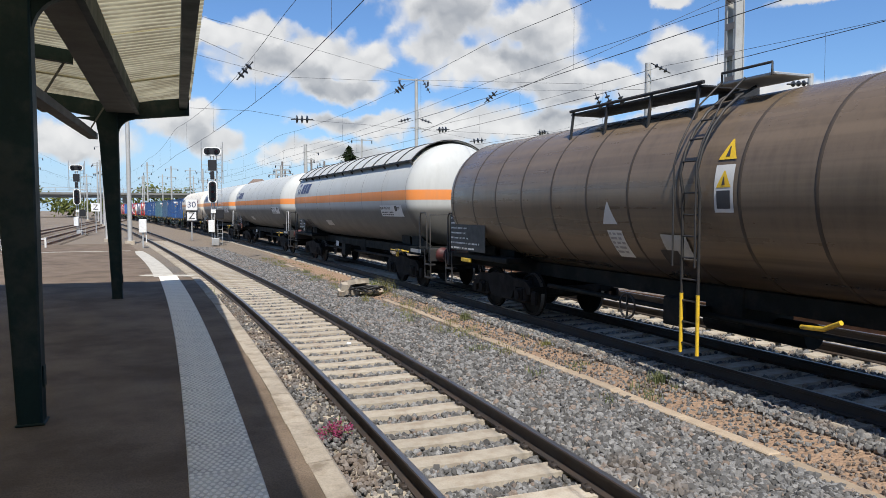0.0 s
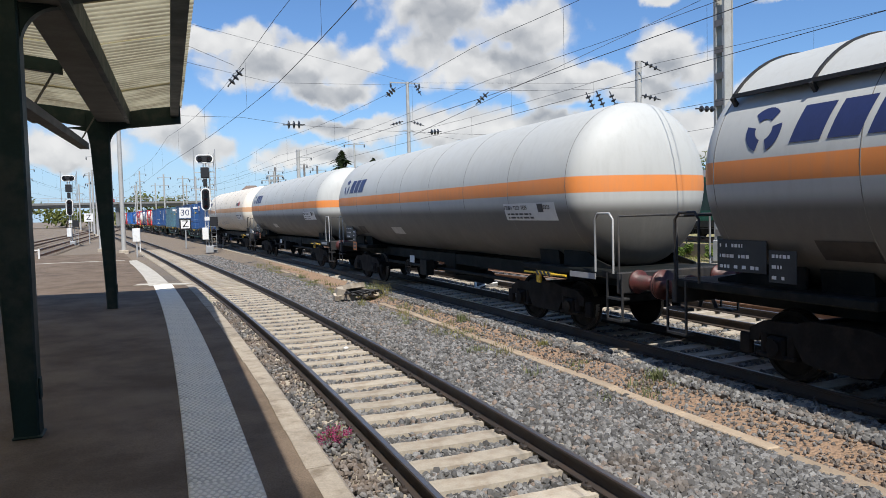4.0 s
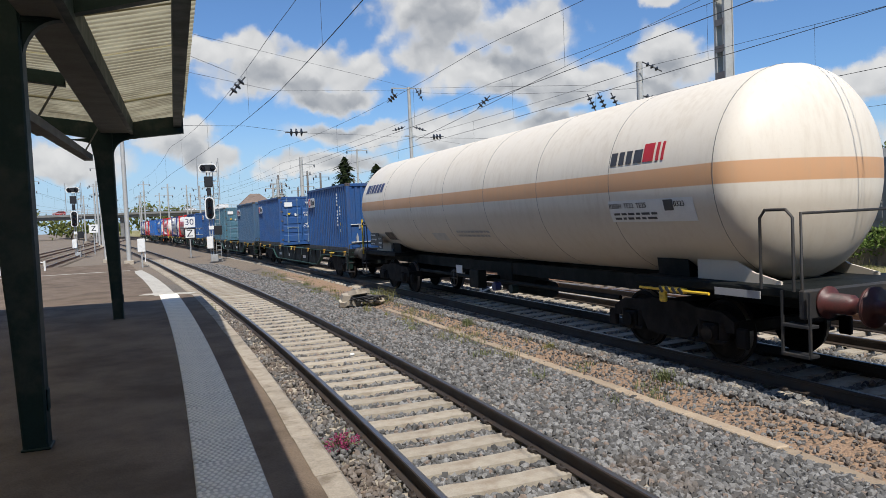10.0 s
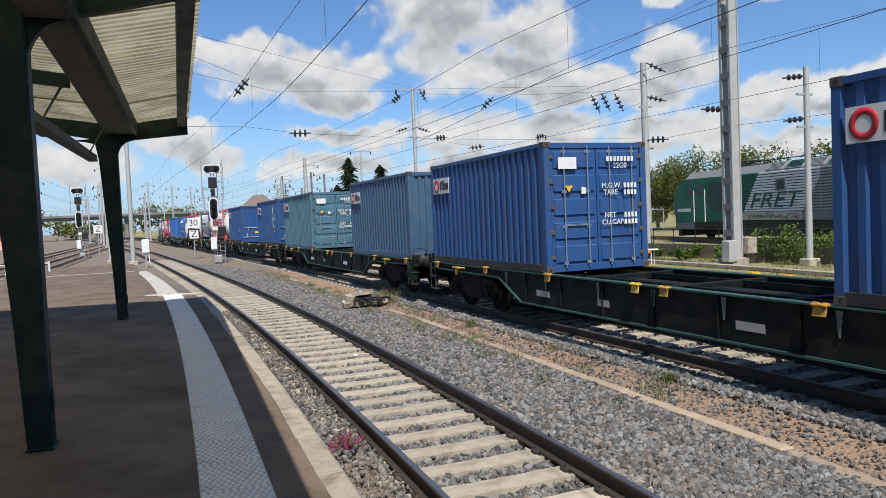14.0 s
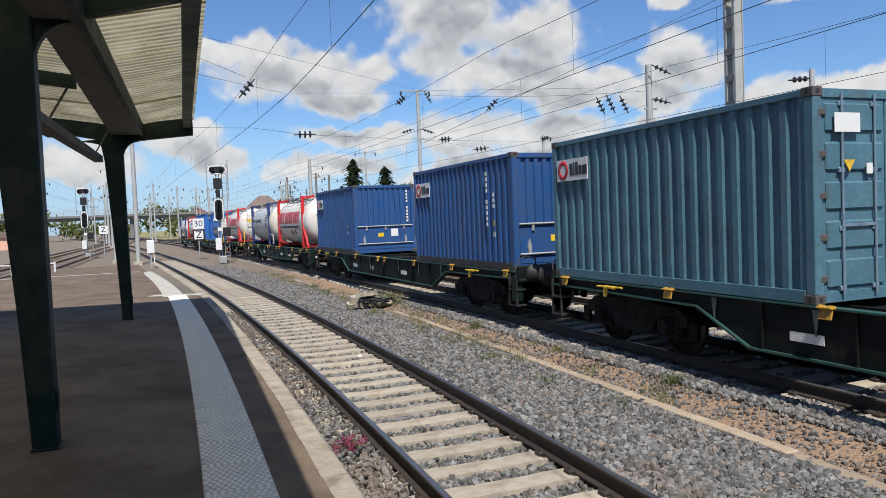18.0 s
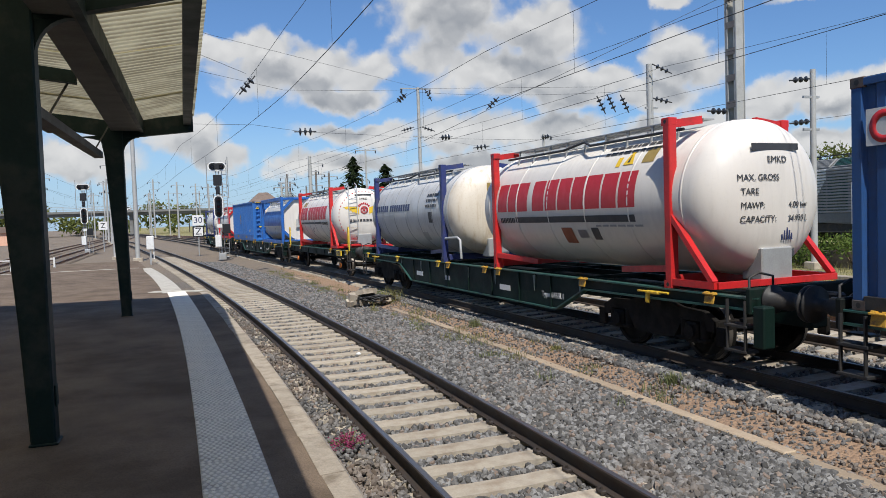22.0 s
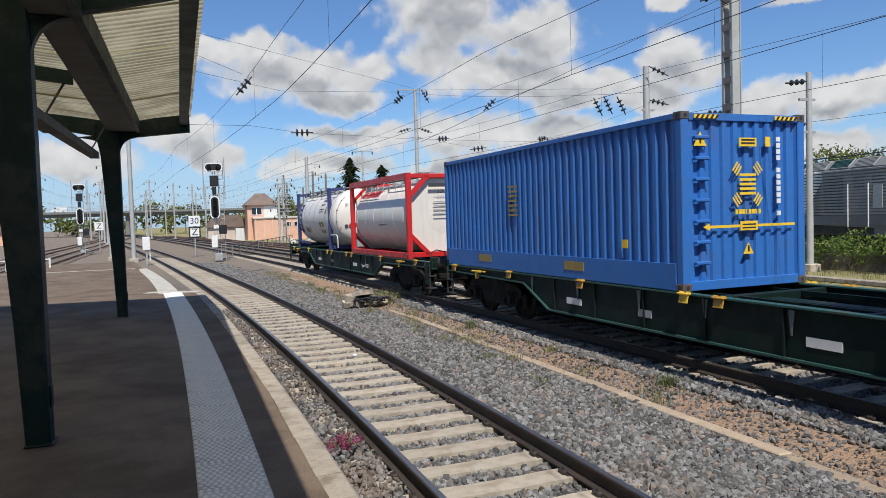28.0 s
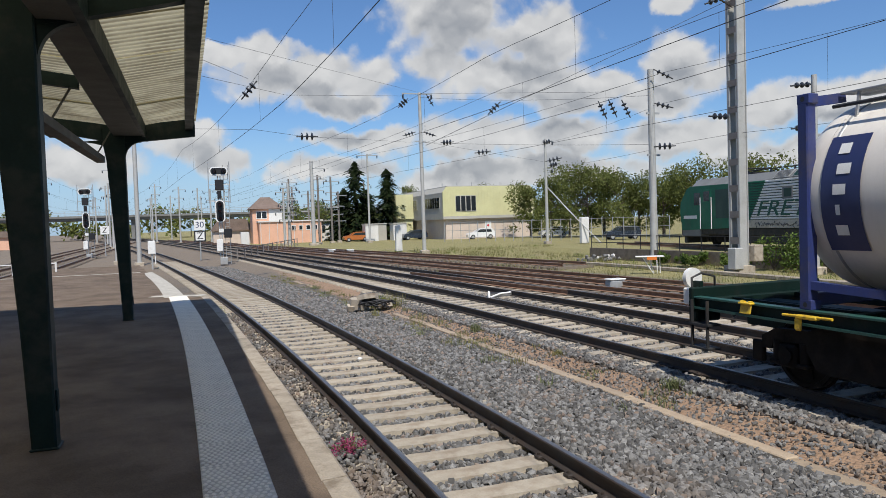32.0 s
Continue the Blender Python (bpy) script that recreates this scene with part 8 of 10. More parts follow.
yb = thing("depot_building", "two-storey depot with pale yellow clad upper floor over a pink base", "building")
X0, Y0b = 33.8, 99.4
part("ground_floor", Geo().box(X0 + 0.5, X0 + 14.0, Y0b + 0.5, Y0b + 22, -0.4, 2.9), PALE_PINK, yb, "dusty pink ground floor wall")
part("soffit", Geo().box(X0 - 0.02, X0 + 14.5, Y0b - 0.02, Y0b + 22.5, 2.6, 3.02), GREY_CLAD, yb)
prof = [(X0, 3.02), (X0, 6.5), (X0 + 0.6, 7.3), (X0 + 13.9, 7.3), (X0 + 14.5, 6.5), (X0 + 14.5, 3.02)]
part("upper_floor", Geo().prism(prof, Y0b, Y0b + 0.35), YELLOW_CLAD, yb, "pale yellow ribbed cladding")
for i in range(30):
    part("cladding_rib", Geo().box(X0 + 0.25 + i * 0.48, X0 + 0.29 + i * 0.48, Y0b - 0.03, Y0b, 3.05, 6.6), YELLOW_CLAD, yb)
part("upper_side", Geo().prism(prof, Y0b + 0.352, Y0b + 22), GREY_CLAD, yb, "grey clad side wall")
part("roof", Geo().box(X0 + 0.7, X0 + 13.8, Y0b + 0.1, Y0b + 22, 7.3, 7.42), GREY_CLAD, yb)
window(yb, X0 + 1.9, X0 + 5.1, Y0b, 3.7, 6.0, 4, GREY_CLAD)
window(yb, Y0b + 1.5, Y0b + 9.5, X0, 4.2, 5.9, 7, GREY_CLAD, "x")
window(yb, Y0b + 13, Y0b + 20, X0, 4.2, 5.9, 6, GREY_CLAD, "x")
part("wing", Geo().box(X0 - 3.0, X0 - 0.05, Y0b + 15, Y0b + 23, 2.9, 6.9).box(X0 - 2.8, X0 - 0.1, Y0b + 15.3, Y0b + 23, -0.4, 2.9), YELLOW_CLAD, yb)
part("notice_board", Geo().box(X0 + 6.6, X0 + 7.6, Y0b + 0.42, Y0b + 0.5, 0.7, 2.2), WHITE, yb, "white board on the wall")
part("notice_mark", Geo().lathe([(0, 0.0), (0, 0.17)], 14, "y", (X0 + 7.1, Y0b + 0.41, 1.55)), LOGO_RED, yb)
for z in (7.42,):
    for i in range(5):
        part("roof_vent", Geo().tube([(X0 + 2 + i * 2.4, Y0b + 6, z), (X0 + 2 + i * 2.4, Y0b + 6, z + 0.8)], 0.06, 6), STEEL_GREY, yb)

pb = thing("signal_box", "peach signal box with a hipped brown roof", "building")
part("lower_block", Geo().box(9.4, 19.2, 118.0, 126, -0.4, 3.1), PEACH, pb)
part("lower_roof", Geo().box(9.2, 19.4, 117.8, 126.2, 3.1, 3.3), WHITE_WALL, pb)
part("tower", Geo().box(8.6, 13.3, 121.0, 127, -0.4, 5.3), PEACH, pb)
part("tower_white_side", Geo().box(11.2, 13.34, 120.95, 121.0, 3.3, 5.2), WHITE_WALL, pb)
g = Geo()
e0, e1, f0, f1 = 8.1, 13.8, 120.5, 127.5
ra, rb = (10.2, 124, 7.3), (11.7, 124, 7.3)
g.face([(e0, f0, 5.3), (e1, f0, 5.3), rb, ra])
g.face([(e1, f0, 5.3), (e1, f1, 5.3), rb])
g.face([(e1, f1, 5.3), (e0, f1, 5.3), ra, rb])
g.face([(e0, f1, 5.3), (e0, f0, 5.3), ra])
g.face([(e0, f0, 5.28), (e1, f0, 5.28), (e1, f1, 5.28), (e0, f1, 5.28)])
part("hipped_roof", g, TILE_ROOF, pb)
for i in range(4):
    window(pb, 14.4 + i * 1.15, 15.1 + i * 1.15, 118.0, 1.7, 2.5, 1)
window(pb, 9.2, 10.9, 121.0, 3.7, 4.9, 2)
for i in range(8):
    part("downpipe", Geo().tube([(9.6 + i * 1.3, 117.9, -0.3), (9.6 + i * 1.3, 117.9, 3.0)], 0.05, 6), WHITE_WALL, pb)
rh = thing("brown_shed", "low brown shed with a tiled roof", "shed")
part("wall_block", Geo().box(2.6, 9.0, 128, 134, -0.4, 1.9), PALE_PINK, rh)
part("roof", Geo().prism([(2.2, 1.9), (9.4, 1.9), (8.0, 3.9), (3.6, 3.9)], 127.6, 134.4), TILE_ROOF, rh)
cab = thing("lineside_cabinet", "white lineside equipment cabinets by the signal box", "cabinet")
part("body", Geo().box(6.2, 7.4, 112, 113, -0.3, 1.7, 0.03), WHITE_WALL, cab)
part("door", Geo().box(6.3, 6.8, 111.96, 112, -0.1, 1.6), WHITE_WALL, cab)
ws = thing("white_shed", "long white flat-roofed shed behind the firs", "shed")
part("wall_block", Geo().box(19.8, 25.0, 124, 130, -0.4, 3.0), WHITE_WALL, ws)
part("roof", Geo().box(19.5, 25.3, 123.5, 130.5, 3.0, 3.25), GREY_CLAD, ws)
for i in range(4):
    window(ws, 20.2 + i * 1.2, 20.9 + i * 1.2, 124, 1.2, 2.4, 1)
for x0, x1, y, c in ((24.2, 26.2, 108, WHITE_WALL), (26.5, 28.0, 110, GREY_CLAD), (28.3, 30.4, 107, WHITE_WALL)):
    hut = thing("equipment_hut", "small pale equipment hut by the depot", "hut")
    part("wall_block", Geo().box(x0, x1, y, y + 2.2, -0.35, 2.2, 0.03), c, hut)
    part("lid", Geo().box(x0 - 0.1, x1 + 0.1, y - 0.1, y + 2.3, 2.2, 2.35), GREY_CLAD, hut)
for x, y, w, h_, m in ((-37, 150, 6, 2.0, PEACH), (-47, 165, 8, 2.6, WHITE_WALL), (-62, 140, 9, 2.6, GREY_CLAD)):
    fb = thing("distant_house", "distant low house beyond the tracks", "house")
    part("wall_block", Geo().box(x, x + w, y, y + 8, -0.3, h_), m, fb)
    part("roof", Geo().prism([(x - 0.4, h_), (x + w + 0.4, h_), (x + w * 0.7, h_ + 1.1), (x + w * 0.3, h_ + 1.1)], y - 0.4, y + 8.4), TILE_ROOF, fb)


# ---- trees, bushes and weeds ----
def leaf_material(name, a, b):
    mt = bpy.data.materials.new(name)
    mt.use_nodes = True
    N = Nodes(mt.node_tree)
    isl = N.add("ShaderNodeNewGeometry").outputs["Random Per Island"]
    co = N.add("ShaderNodeTexCoord").outputs["Object"]
    c = N.mix(isl, a, b)
    c = N.mix(N.math("MULTIPLY", N.ramp(N.noise(co, 0.8, 3.0, 0.5), 0.4, 0.7), 0.5), c, tuple(v * 0.6 for v in a))
    d = N.add("ShaderNodeBsdfDiffuse", Color=c)
    t = N.add("ShaderNodeBsdfTranslucent", Color=c)
    m = N.add("ShaderNodeMixShader", i0=0.3)
    N.tree.links.new(d.outputs[0], m.inputs[1])
    N.tree.links.new(t.outputs[0], m.inputs[2])
    N.add("ShaderNodeOutputMaterial", Surface=m)
    return mt


LEAF = leaf_material("spring_leaves", (0.10, 0.125, 0.035), (0.21, 0.225, 0.08))
LEAF_DARK = leaf_material("dark_needles", (0.016, 0.026, 0.012), (0.038, 0.052, 0.022))
LEAF_BUSH = leaf_material("bush_leaves", (0.08, 0.13, 0.03), (0.18, 0.24, 0.07))
GRASS = leaf_material("dry_grass_blades", (0.16, 0.17, 0.06), (0.30, 0.26, 0.12))
PURPLE = leaf_material("purple_blossom", (0.22, 0.03, 0.09), (0.45, 0.10, 0.20))
BARK = material("rough_bark", (0.12, 0.095, 0.07), 0.9, amount=0.5, scale=8, fine=40, bump=0.6)


def leaf_cloud(blobs, n, size, rnd, thin=0.55):
    """Many small leaf faces strewn in and on lumps."""
    g = Geo()
    total = sum(b[3] ** 2 for b in blobs)
    for bx, by, bz, br_ in blobs:
        for _ in range(int(n * br_ ** 2 / total)):
            d = Vector((rnd.gauss(0, 1), rnd.gauss(0, 1), rnd.gauss(0, 1)))
            d.normalize()
            rr = br_ * (thin + (1 - thin) * rnd.random()) * (1 + 0.25 * rnd.gauss(0, 0.5))
            p = Vector((bx, by, bz)) + Vector((d.x * rr, d.y * rr, d.z * rr * 0.85))
            u = Vector((rnd.gauss(0, 1), rnd.gauss(0, 1), rnd.gauss(0, 1))).normalized()
            v = u.cross(Vector((rnd.gauss(0, 1), rnd.gauss(0, 1), rnd.gauss(0, 1)))).normalized()
            s = size * rnd.uniform(0.6, 1.3)
            g.face([p - u * s, p + v * s * 0.45, p + u * s, p - v * s * 0.45])
    return g


def tree(x, y, tall, wide, seed, label="leafy broadleaf tree in early summer leaf", mat=None, n=1500, size=0.32, z0=-0.3):
    rnd = random.Random(seed)
    t = thing("tree", label, "tree", pose(x, y, z0), "trees beyond the yard")
    top = tall * 0.62
    g = Geo()
    g.tube([(0, 0, 0), (0.1, 0, top * 0.4), (0.0, 0.1, top * 0.75), (0.05, 0, top)], [0.2, 0.16, 0.11, 0.05], 8)
    blobs = []
    for i in range(8):
        a, h0 = rnd.uniform(0, 6.28), rnd.uniform(0.35, 0.8) * tall
        l = wide * rnd.uniform(0.25, 0.5)
        tip = (math.cos(a) * l, math.sin(a) * l, h0 + rnd.uniform(0.2, 1.2))
        g.tube([(0, 0, h0 * 0.72), (tip[0] * 0.5, tip[1] * 0.5, h0 * 0.9), tip], [0.08, 0.05, 0.02], 5)
        blobs.append((tip[0], tip[1], min(tip[2], tall - wide * 0.16), wide * rnd.uniform(0.16, 0.3)))
    for i in range(9):
        # leaves hang down to the hedge
        blobs.append((rnd.uniform(-0.45, 0.45) * wide, rnd.uniform(-0.3, 0.3) * wide, tall * rnd.uniform(0.12, 0.5), wide * rnd.uniform(0.1, 0.2)))
    for i in range(5):
        blobs.append((rnd.uniform(-0.2, 0.2) * wide, rnd.uniform(-0.2, 0.2) * wide, tall * rnd.uniform(0.55, 0.9), wide * rnd.uniform(0.16, 0.26)))
    part("trunk", g, BARK, t)
    part("crown", leaf_cloud(blobs, n, size, rnd, 0.35), mat or LEAF, t)
    return t


def fir(x, y, tall, wide, seed):
    rnd = random.Random(seed)
    t = thing("fir_tree", "tall dark fir tree with drooping boughs", "tree", pose(x, y, -0.3), "trees beyond the yard")
    part("trunk", Geo().tube([(0, 0, 0), (0, 0, tall)], [0.22, 0.03], 7), BARK, t)
    g = Geo()
    for _ in range(2400):
        k = rnd.random() ** 0.9
        z = tall * (0.04 + 0.96 * k)
        a = rnd.uniform(0, 6.283)
        ragged = 0.68 + 0.34 * math.sin(2 * a + z * 0.9 + seed) + 0.24 * math.sin(5 * a - z * 1.9 + seed * 2) + 0.24 * math.sin(z * 3.7 + seed)
        r = wide / 2 * (1 - k) ** 0.62 * ragged * rnd.uniform(0.2, 1.25)
        p = Vector((math.cos(a) * r, math.sin(a) * r, z - r * 0.25))
        u = Vector((math.cos(a), math.sin(a), -0.45)).normalized()
        v = Vector((-math.sin(a), math.cos(a), rnd.uniform(-0.4, 0.4))).normalized()
        s = rnd.uniform(0.25, 0.6)
        g.face([p - u * s, p + v * s * 0.4, p + u * s, p - v * s * 0.4])
    part("crown", g, LEAF_DARK, t)


rt = random.Random(11)
for i, (az, D, tall, wide) in enumerate(((25.6, 104, 8.0, 6), (27.2, 100, 8.6, 6), (28.6, 97, 9.2, 7), (30.0, 95, 9.6, 7), (31.2, 96, 8.9, 7), (32.6, 93, 9.0, 7), (33.8, 96, 8.2, 6), (35.6, 92, 8.6, 6.5), (37.0, 94, 7.8, 6), (38.6, 86, 9.0, 7), (40.6, 84, 9.6, 7),
                                         (42.5, 80, 9.4, 7), (45, 76, 7.2, 6), (48, 74, 7.4, 6), (51, 72, 7.0, 6), (20.8, 135, 8.2, 7), (23.0, 132, 8.6, 7), (16.0, 130, 9.0, 6), (9.6, 160, 9, 8), (7.4, 170, 9.5, 8))):
    a = radians(az)
    tree(D * math.sin(a), D * math.cos(a), tall * rt.uniform(0.88, 1.06), wide, 20 + i, n=4200, size=0.17)
for i in range(26):
    a = radians(-22 + i * 2.4)
    D = 300 + 12 * math.sin(i * 2.1)
    tree(D * math.sin(a), D * math.cos(a), 9 + 2.5 * math.sin(i * 1.7), 14, 80 + i, "distant tree on the skyline", n=420, size=1.0)
fir(25.0, 118, 12.8, 10.5, 3)
fir(23.6, 121, 8.6, 8.5, 4)
fir(29.8, 116, 11.4, 7.4, 5)
fir(26.9, 119, 8.2, 9.0, 6)


def bush(x, y, w, tall, seed, mat=None, n=700, size=0.11, label="leafy green bush by the yard fence", z0=-0.3):
    rnd = random.Random(seed)
    b = thing("bush", label, "bush", pose(x, y, z0), "bushes along the yard")
    st_ = Geo()
    for i in range(6):
        a = i * 1.05
        st_.tube([(0, 0, 0), (math.cos(a) * w * 0.3, math.sin(a) * w * 0.3, tall * 0.7)], [0.03, 0.01], 5)
    part("stem", st_, BARK, b)
    blobs = [(rnd.uniform(-0.4, 0.4) * w, rnd.uniform(-0.3, 0.3) * w, tall * rnd.uniform(0.25, 0.75), tall * rnd.uniform(0.25, 0.42)) for _ in range(9)]
    part("foliage", leaf_cloud(blobs, n, size, rnd, 0.4), mat or LEAF_BUSH, b)


for i, (x, y, w, tall) in enumerate(((24.0, 25.6, 2.0, 1.7), (24.6, 24.0, 2.2, 1.5), (24.9, 22.2, 2.2, 1.7), (23.6, 27.4, 1.4, 0.8), (25.2, 20.2, 2.4, 1.6), (25.6, 18.0, 2.4, 1.5), (23.4, 30.5, 1.8, 0.7), (23.5, 33.0, 1.8, 0.6), (25.9, 16.0, 2.4, 1.6))):
    bush(x, y, w, tall, 40 + i, n=1300, size=0.08)


def blades(g, x, y, z, tall, n, rnd, spread=0.16):
    """Grass blades bending out of one root."""
    for _ in range(n):
        a, l = rnd.uniform(0, 6.28), tall * rnd.uniform(0.5, 1.1)
        bx, by = x + rnd.gauss(0, spread * 0.4), y + rnd.gauss(0, spread * 0.4)
        o = rnd.uniform(0.1, 0.7) * l
        w = rnd.uniform(0.003, 0.007)
        tip = (bx + math.cos(a) * o, by + math.sin(a) * o, z + l)
        mid = (bx + math.cos(a) * o * 0.35, by + math.sin(a) * o * 0.35, z + l * 0.6)
        sx, sy = -math.sin(a) * w, math.cos(a) * w
        g.face([(bx - sx, by - sy, z), (bx + sx, by + sy, z), (mid[0] + sx, mid[1] + sy, mid[2]), (mid[0] - sx, mid[1] - sy, mid[2])])
        g.face([(mid[0] - sx, mid[1] - sy, mid[2]), (mid[0] + sx, mid[1] + sy, mid[2]), tip])


def tuft(x, y, tall, n, seed, mat=None, label="tuft of dry grass growing in the ballast", spread=0.16):
    g = Geo()
    blades(g, 0, 0, 0, tall, n, random.Random(seed), spread)
    return single("grass_tuft", g, mat or GRASS, label, "weed", pose(x, y, -0.3), "weeds among the tracks")


WEED = leaf_material("grey_green_weed", (0.13, 0.16, 0.07), (0.24, 0.25, 0.13))
LEAF_WEED = leaf_material("fresh_green_weed", (0.10, 0.16, 0.03), (0.22, 0.27, 0.07))
tuft(6.52, 8.95, 0.22, 200, 1, WEED, "low grey-green weed in the ballast", 0.18)
tuft(6.28, 12.1, 0.16, 120, 2, GRASS)
tuft(6.0, 15.6, 0.26, 120, 3, WEED)
tuft(5.5, 21.6, 0.5, 220, 4, GRASS, "tall dry grass beside the debris", 0.6)
tuft(5.2, 21.9, 0.45, 160, 5, LEAF_WEED, "green grass beside the debris", 0.5)
def weeds(label, mat, roots, tall, n, spread, seed):
    """A stretch of low weeds, too many to count."""
    g, r_ = Geo(), random.Random(seed)
    for x, y, z in roots:
        blades(g, x, y, z, r_.uniform(*tall), n, r_, spread)
    single("weeds", g, mat, label, "weeds", kind="stuff")


def along(table, s0, s1, lo, hi, count, z):
    return [(*on(table, rt.uniform(s0, s1), rt.uniform(lo, hi))[:2], z) for _ in range(count)]


weeds("dry grass scattered through the ballast", GRASS, along(T2, 12, 40, -2.8, -1.5, 60, -0.31), (0.06, 0.2), 26, 0.2, 1)
weeds("grey-green weeds scattered through the ballast", WEED, along(T2, 8, 40, -2.9, -1.4, 70, -0.31), (0.05, 0.17), 30, 0.25, 2)
weeds("fresh green weeds at the platform's foot", LEAF_WEED, along(T1, 17, 22.5, -1.75, -1.25, 46, -0.24), (0.12, 0.34), 30, 0.2, 3)
weeds("weeds between the side tracks", WEED, along(T2, 10, 50, 4.6, 6.2, 90, -0.33), (0.06, 0.22), 20, 0.35, 4)
weeds("dry grass on the waste ground", GRASS, [(rt.uniform(14.5, 31), rt.uniform(18, 64), -0.33) for _ in range(620)], (0.15, 0.45), 22, 0.7, 5)
weeds("green grass on the waste ground", LEAF_WEED, [(rt.uniform(15.5, 31), rt.uniform(18, 64), -0.33) for _ in range(160)], (0.12, 0.35), 20, 0.7, 6)
# purple flowering plant between kerb and rail
rnd = random.Random(9)
pp = thing("flowering_plant", "purple flowering plant growing by the rail", "plant", pose(1.45, 7.75, -0.26))
g = Geo()
for _ in range(45):
    a, l = rnd.uniform(0, 6.28), rnd.uniform(0.1, 0.22)
    g.tube([(0, 0, 0), (math.cos(a) * l * 0.5, math.sin(a) * l * 0.5, 0.12), (math.cos(a) * l, math.sin(a) * l, rnd.uniform(0.12, 0.26))], 0.004, 4)
part("stem", g, WEED, pp)
part("blossom", leaf_cloud([(rnd.uniform(-0.16, 0.16), rnd.uniform(-0.16, 0.16), rnd.uniform(0.1, 0.22), 0.08) for _ in range(12)], 900, 0.013, rnd, 0.2), PURPLE, pp)

# ---- loose things and small structures of the yard ----
slabs = thing("concrete_edging", "line of pale sunken concrete edging slabs beside the path", "kerb", kind="structure")
rnd = random.Random(21)
yy = 1.5


def edging_x(y):
    return 5.80 + 0.003 * y - 0.00137 * y * y


while yy < 34:
    l = rnd.choice((1.48, 1.48, 0.98))
    if not (20.2 < yy < 22.5) and (yy < 19 or rnd.random() > 0.4):
        turn_ = -math.degrees(math.atan(0.003 - 0.00274 * (yy + l / 2)))
        part("edging_slab", Geo().box(-0.09, 0.09, 0, l - 0.02, -0.1, 0.035 + rnd.uniform(-0.015, 0.012), 0.012), EDGING, slabs, at=pose(edging_x(yy) + rnd.uniform(-0.012, 0.012), yy, -0.31, rnd.uniform(-0.5, 0.5), 0, turn_ + rnd.uniform(-0.7, 0.7)))
    yy += l
tro = thing("cable_trough", "pale concrete cable trough winding along the grass", "cable trough", kind="structure")
pts = [(9.0, 66.0), (11.2, 59.7), (15.5, 51.5), (18.4, 43.9), (20.0, 36.5), (20.6, 31.4), (20.9, 24), (20.8, 16), (20.5, 6)]
for (xa, ya), (xb, yb_) in zip(pts, pts[1:]):
    n = int(math.hypot(xb - xa, yb_ - ya) / 1.0)
    for i in range(n):
        k0, k1 = i / n, (i + 0.985) / n
        part("trough_lid", Geo().bar((xa + (xb - xa) * k0, ya + (yb_ - ya) * k0, -0.24), (xa + (xb - xa) * k1, ya + (yb_ - ya) * k1, -0.24), 0.4, 0.14, 0.012), KERB, tro)
deb = thing("debris_heap", "heap of broken buff concrete and dark hoses beside the track", "debris", pose(4.85, 21.3, -0.22))
for bx, by, bz, lx, ly, lz, ax, az in ((-0.3, 0.05, 0.16, 0.4, 0.24, 0.17, 12, 15), (-0.1, -0.12, 0.36, 0.34, 0.18, 0.08, -14, -20), (0.28, 0.1, 0.1, 0.22, 0.18, 0.12, 25, 40),
                                       (0.5, -0.05, 0.07, 0.16, 0.12, 0.08, -20, 10), (-0.62, -0.05, 0.06, 0.14, 0.12, 0.08, 18, -30), (0.1, 0.22, 0.16, 0.24, 0.1, 0.1, 30, 5)):
    g = Geo()
    pts = []
    for k in range(7):
        a = 2 * math.pi * k / 7
        q_ = rnd.uniform(0.75, 1.1)
        pts.append((math.cos(a) * lx * q_, math.sin(a) * ly * q_))
    g.prism(pts, -lz, lz * rnd.uniform(0.7, 1.0), "z")
    part("block", g, KERB if bz > 0.08 else CONCRETE, deb, at=pose(bx, by, bz, ax, ax * 0.5, az))
for i in range(8):
    a0 = rnd.uniform(0, 6)
    ring = [(rnd.uniform(-0.05, 0.05) + (0.22 + 0.05 * i) * math.sin(a + a0) + 0.1, -0.28 + 0.14 * math.cos(a * 1.3 + a0), 0.05 + 0.15 * abs(math.cos(a + i)) + 0.01 * i) for a in (k * 0.5 for k in range(11))]
    part("hose", Geo().tube(ring, 0.018, 6), BLACK, deb)
bag = thing("plastic_drum_shell", "split white plastic shell lying black side up by the rails", "litter", pose(9.28, 21.8, -0.28, 0, 0, -20))
g = Geo()
g.grid([[(x, 0.16 * math.cos(a), 0.2 * math.sin(a) + 0.03) for a in (math.pi * k / 8 for k in range(9))] for x in (-0.36, -0.2, 0.0, 0.2, 0.36)])
part("shell", g, BLACK, bag)
part("white_rim", Geo().tube([(-0.37, 0.16 * math.cos(a), 0.21 * math.sin(a) + 0.03) for a in (math.pi * k / 8 for k in range(9))], 0.04, 6), WHITE, bag)
part("white_edge", Geo().tube([(-0.37, -0.17, 0.06), (0.0, -0.12, 0.19), (0.36, -0.08, 0.22)], 0.035, 6), WHITE, bag)
stn = thing("white_stone", "white scrap on a sleeper", "litter", pose(2.72, 13.0, -0.18))
part("scrap", Geo().ball((0, 0, 0.03), 0.05, 6, 0.6), WHITE, stn)
for x, y in ((13.9, 22.3), (11.6, 66), (12.9, 64)):
    pb_ = thing("point_machine", "grey point machine box between the tracks", "point machine", pose(x, y, -0.3))
    part("body", Geo().box(-0.3, 0.3, -0.2, 0.2, 0, 0.35, 0.04), STEEL_GREY, pb_)
    part("lid", Geo().box(-0.32, 0.32, -0.22, 0.22, 0.35, 0.4, 0.02), WHITE, pb_)
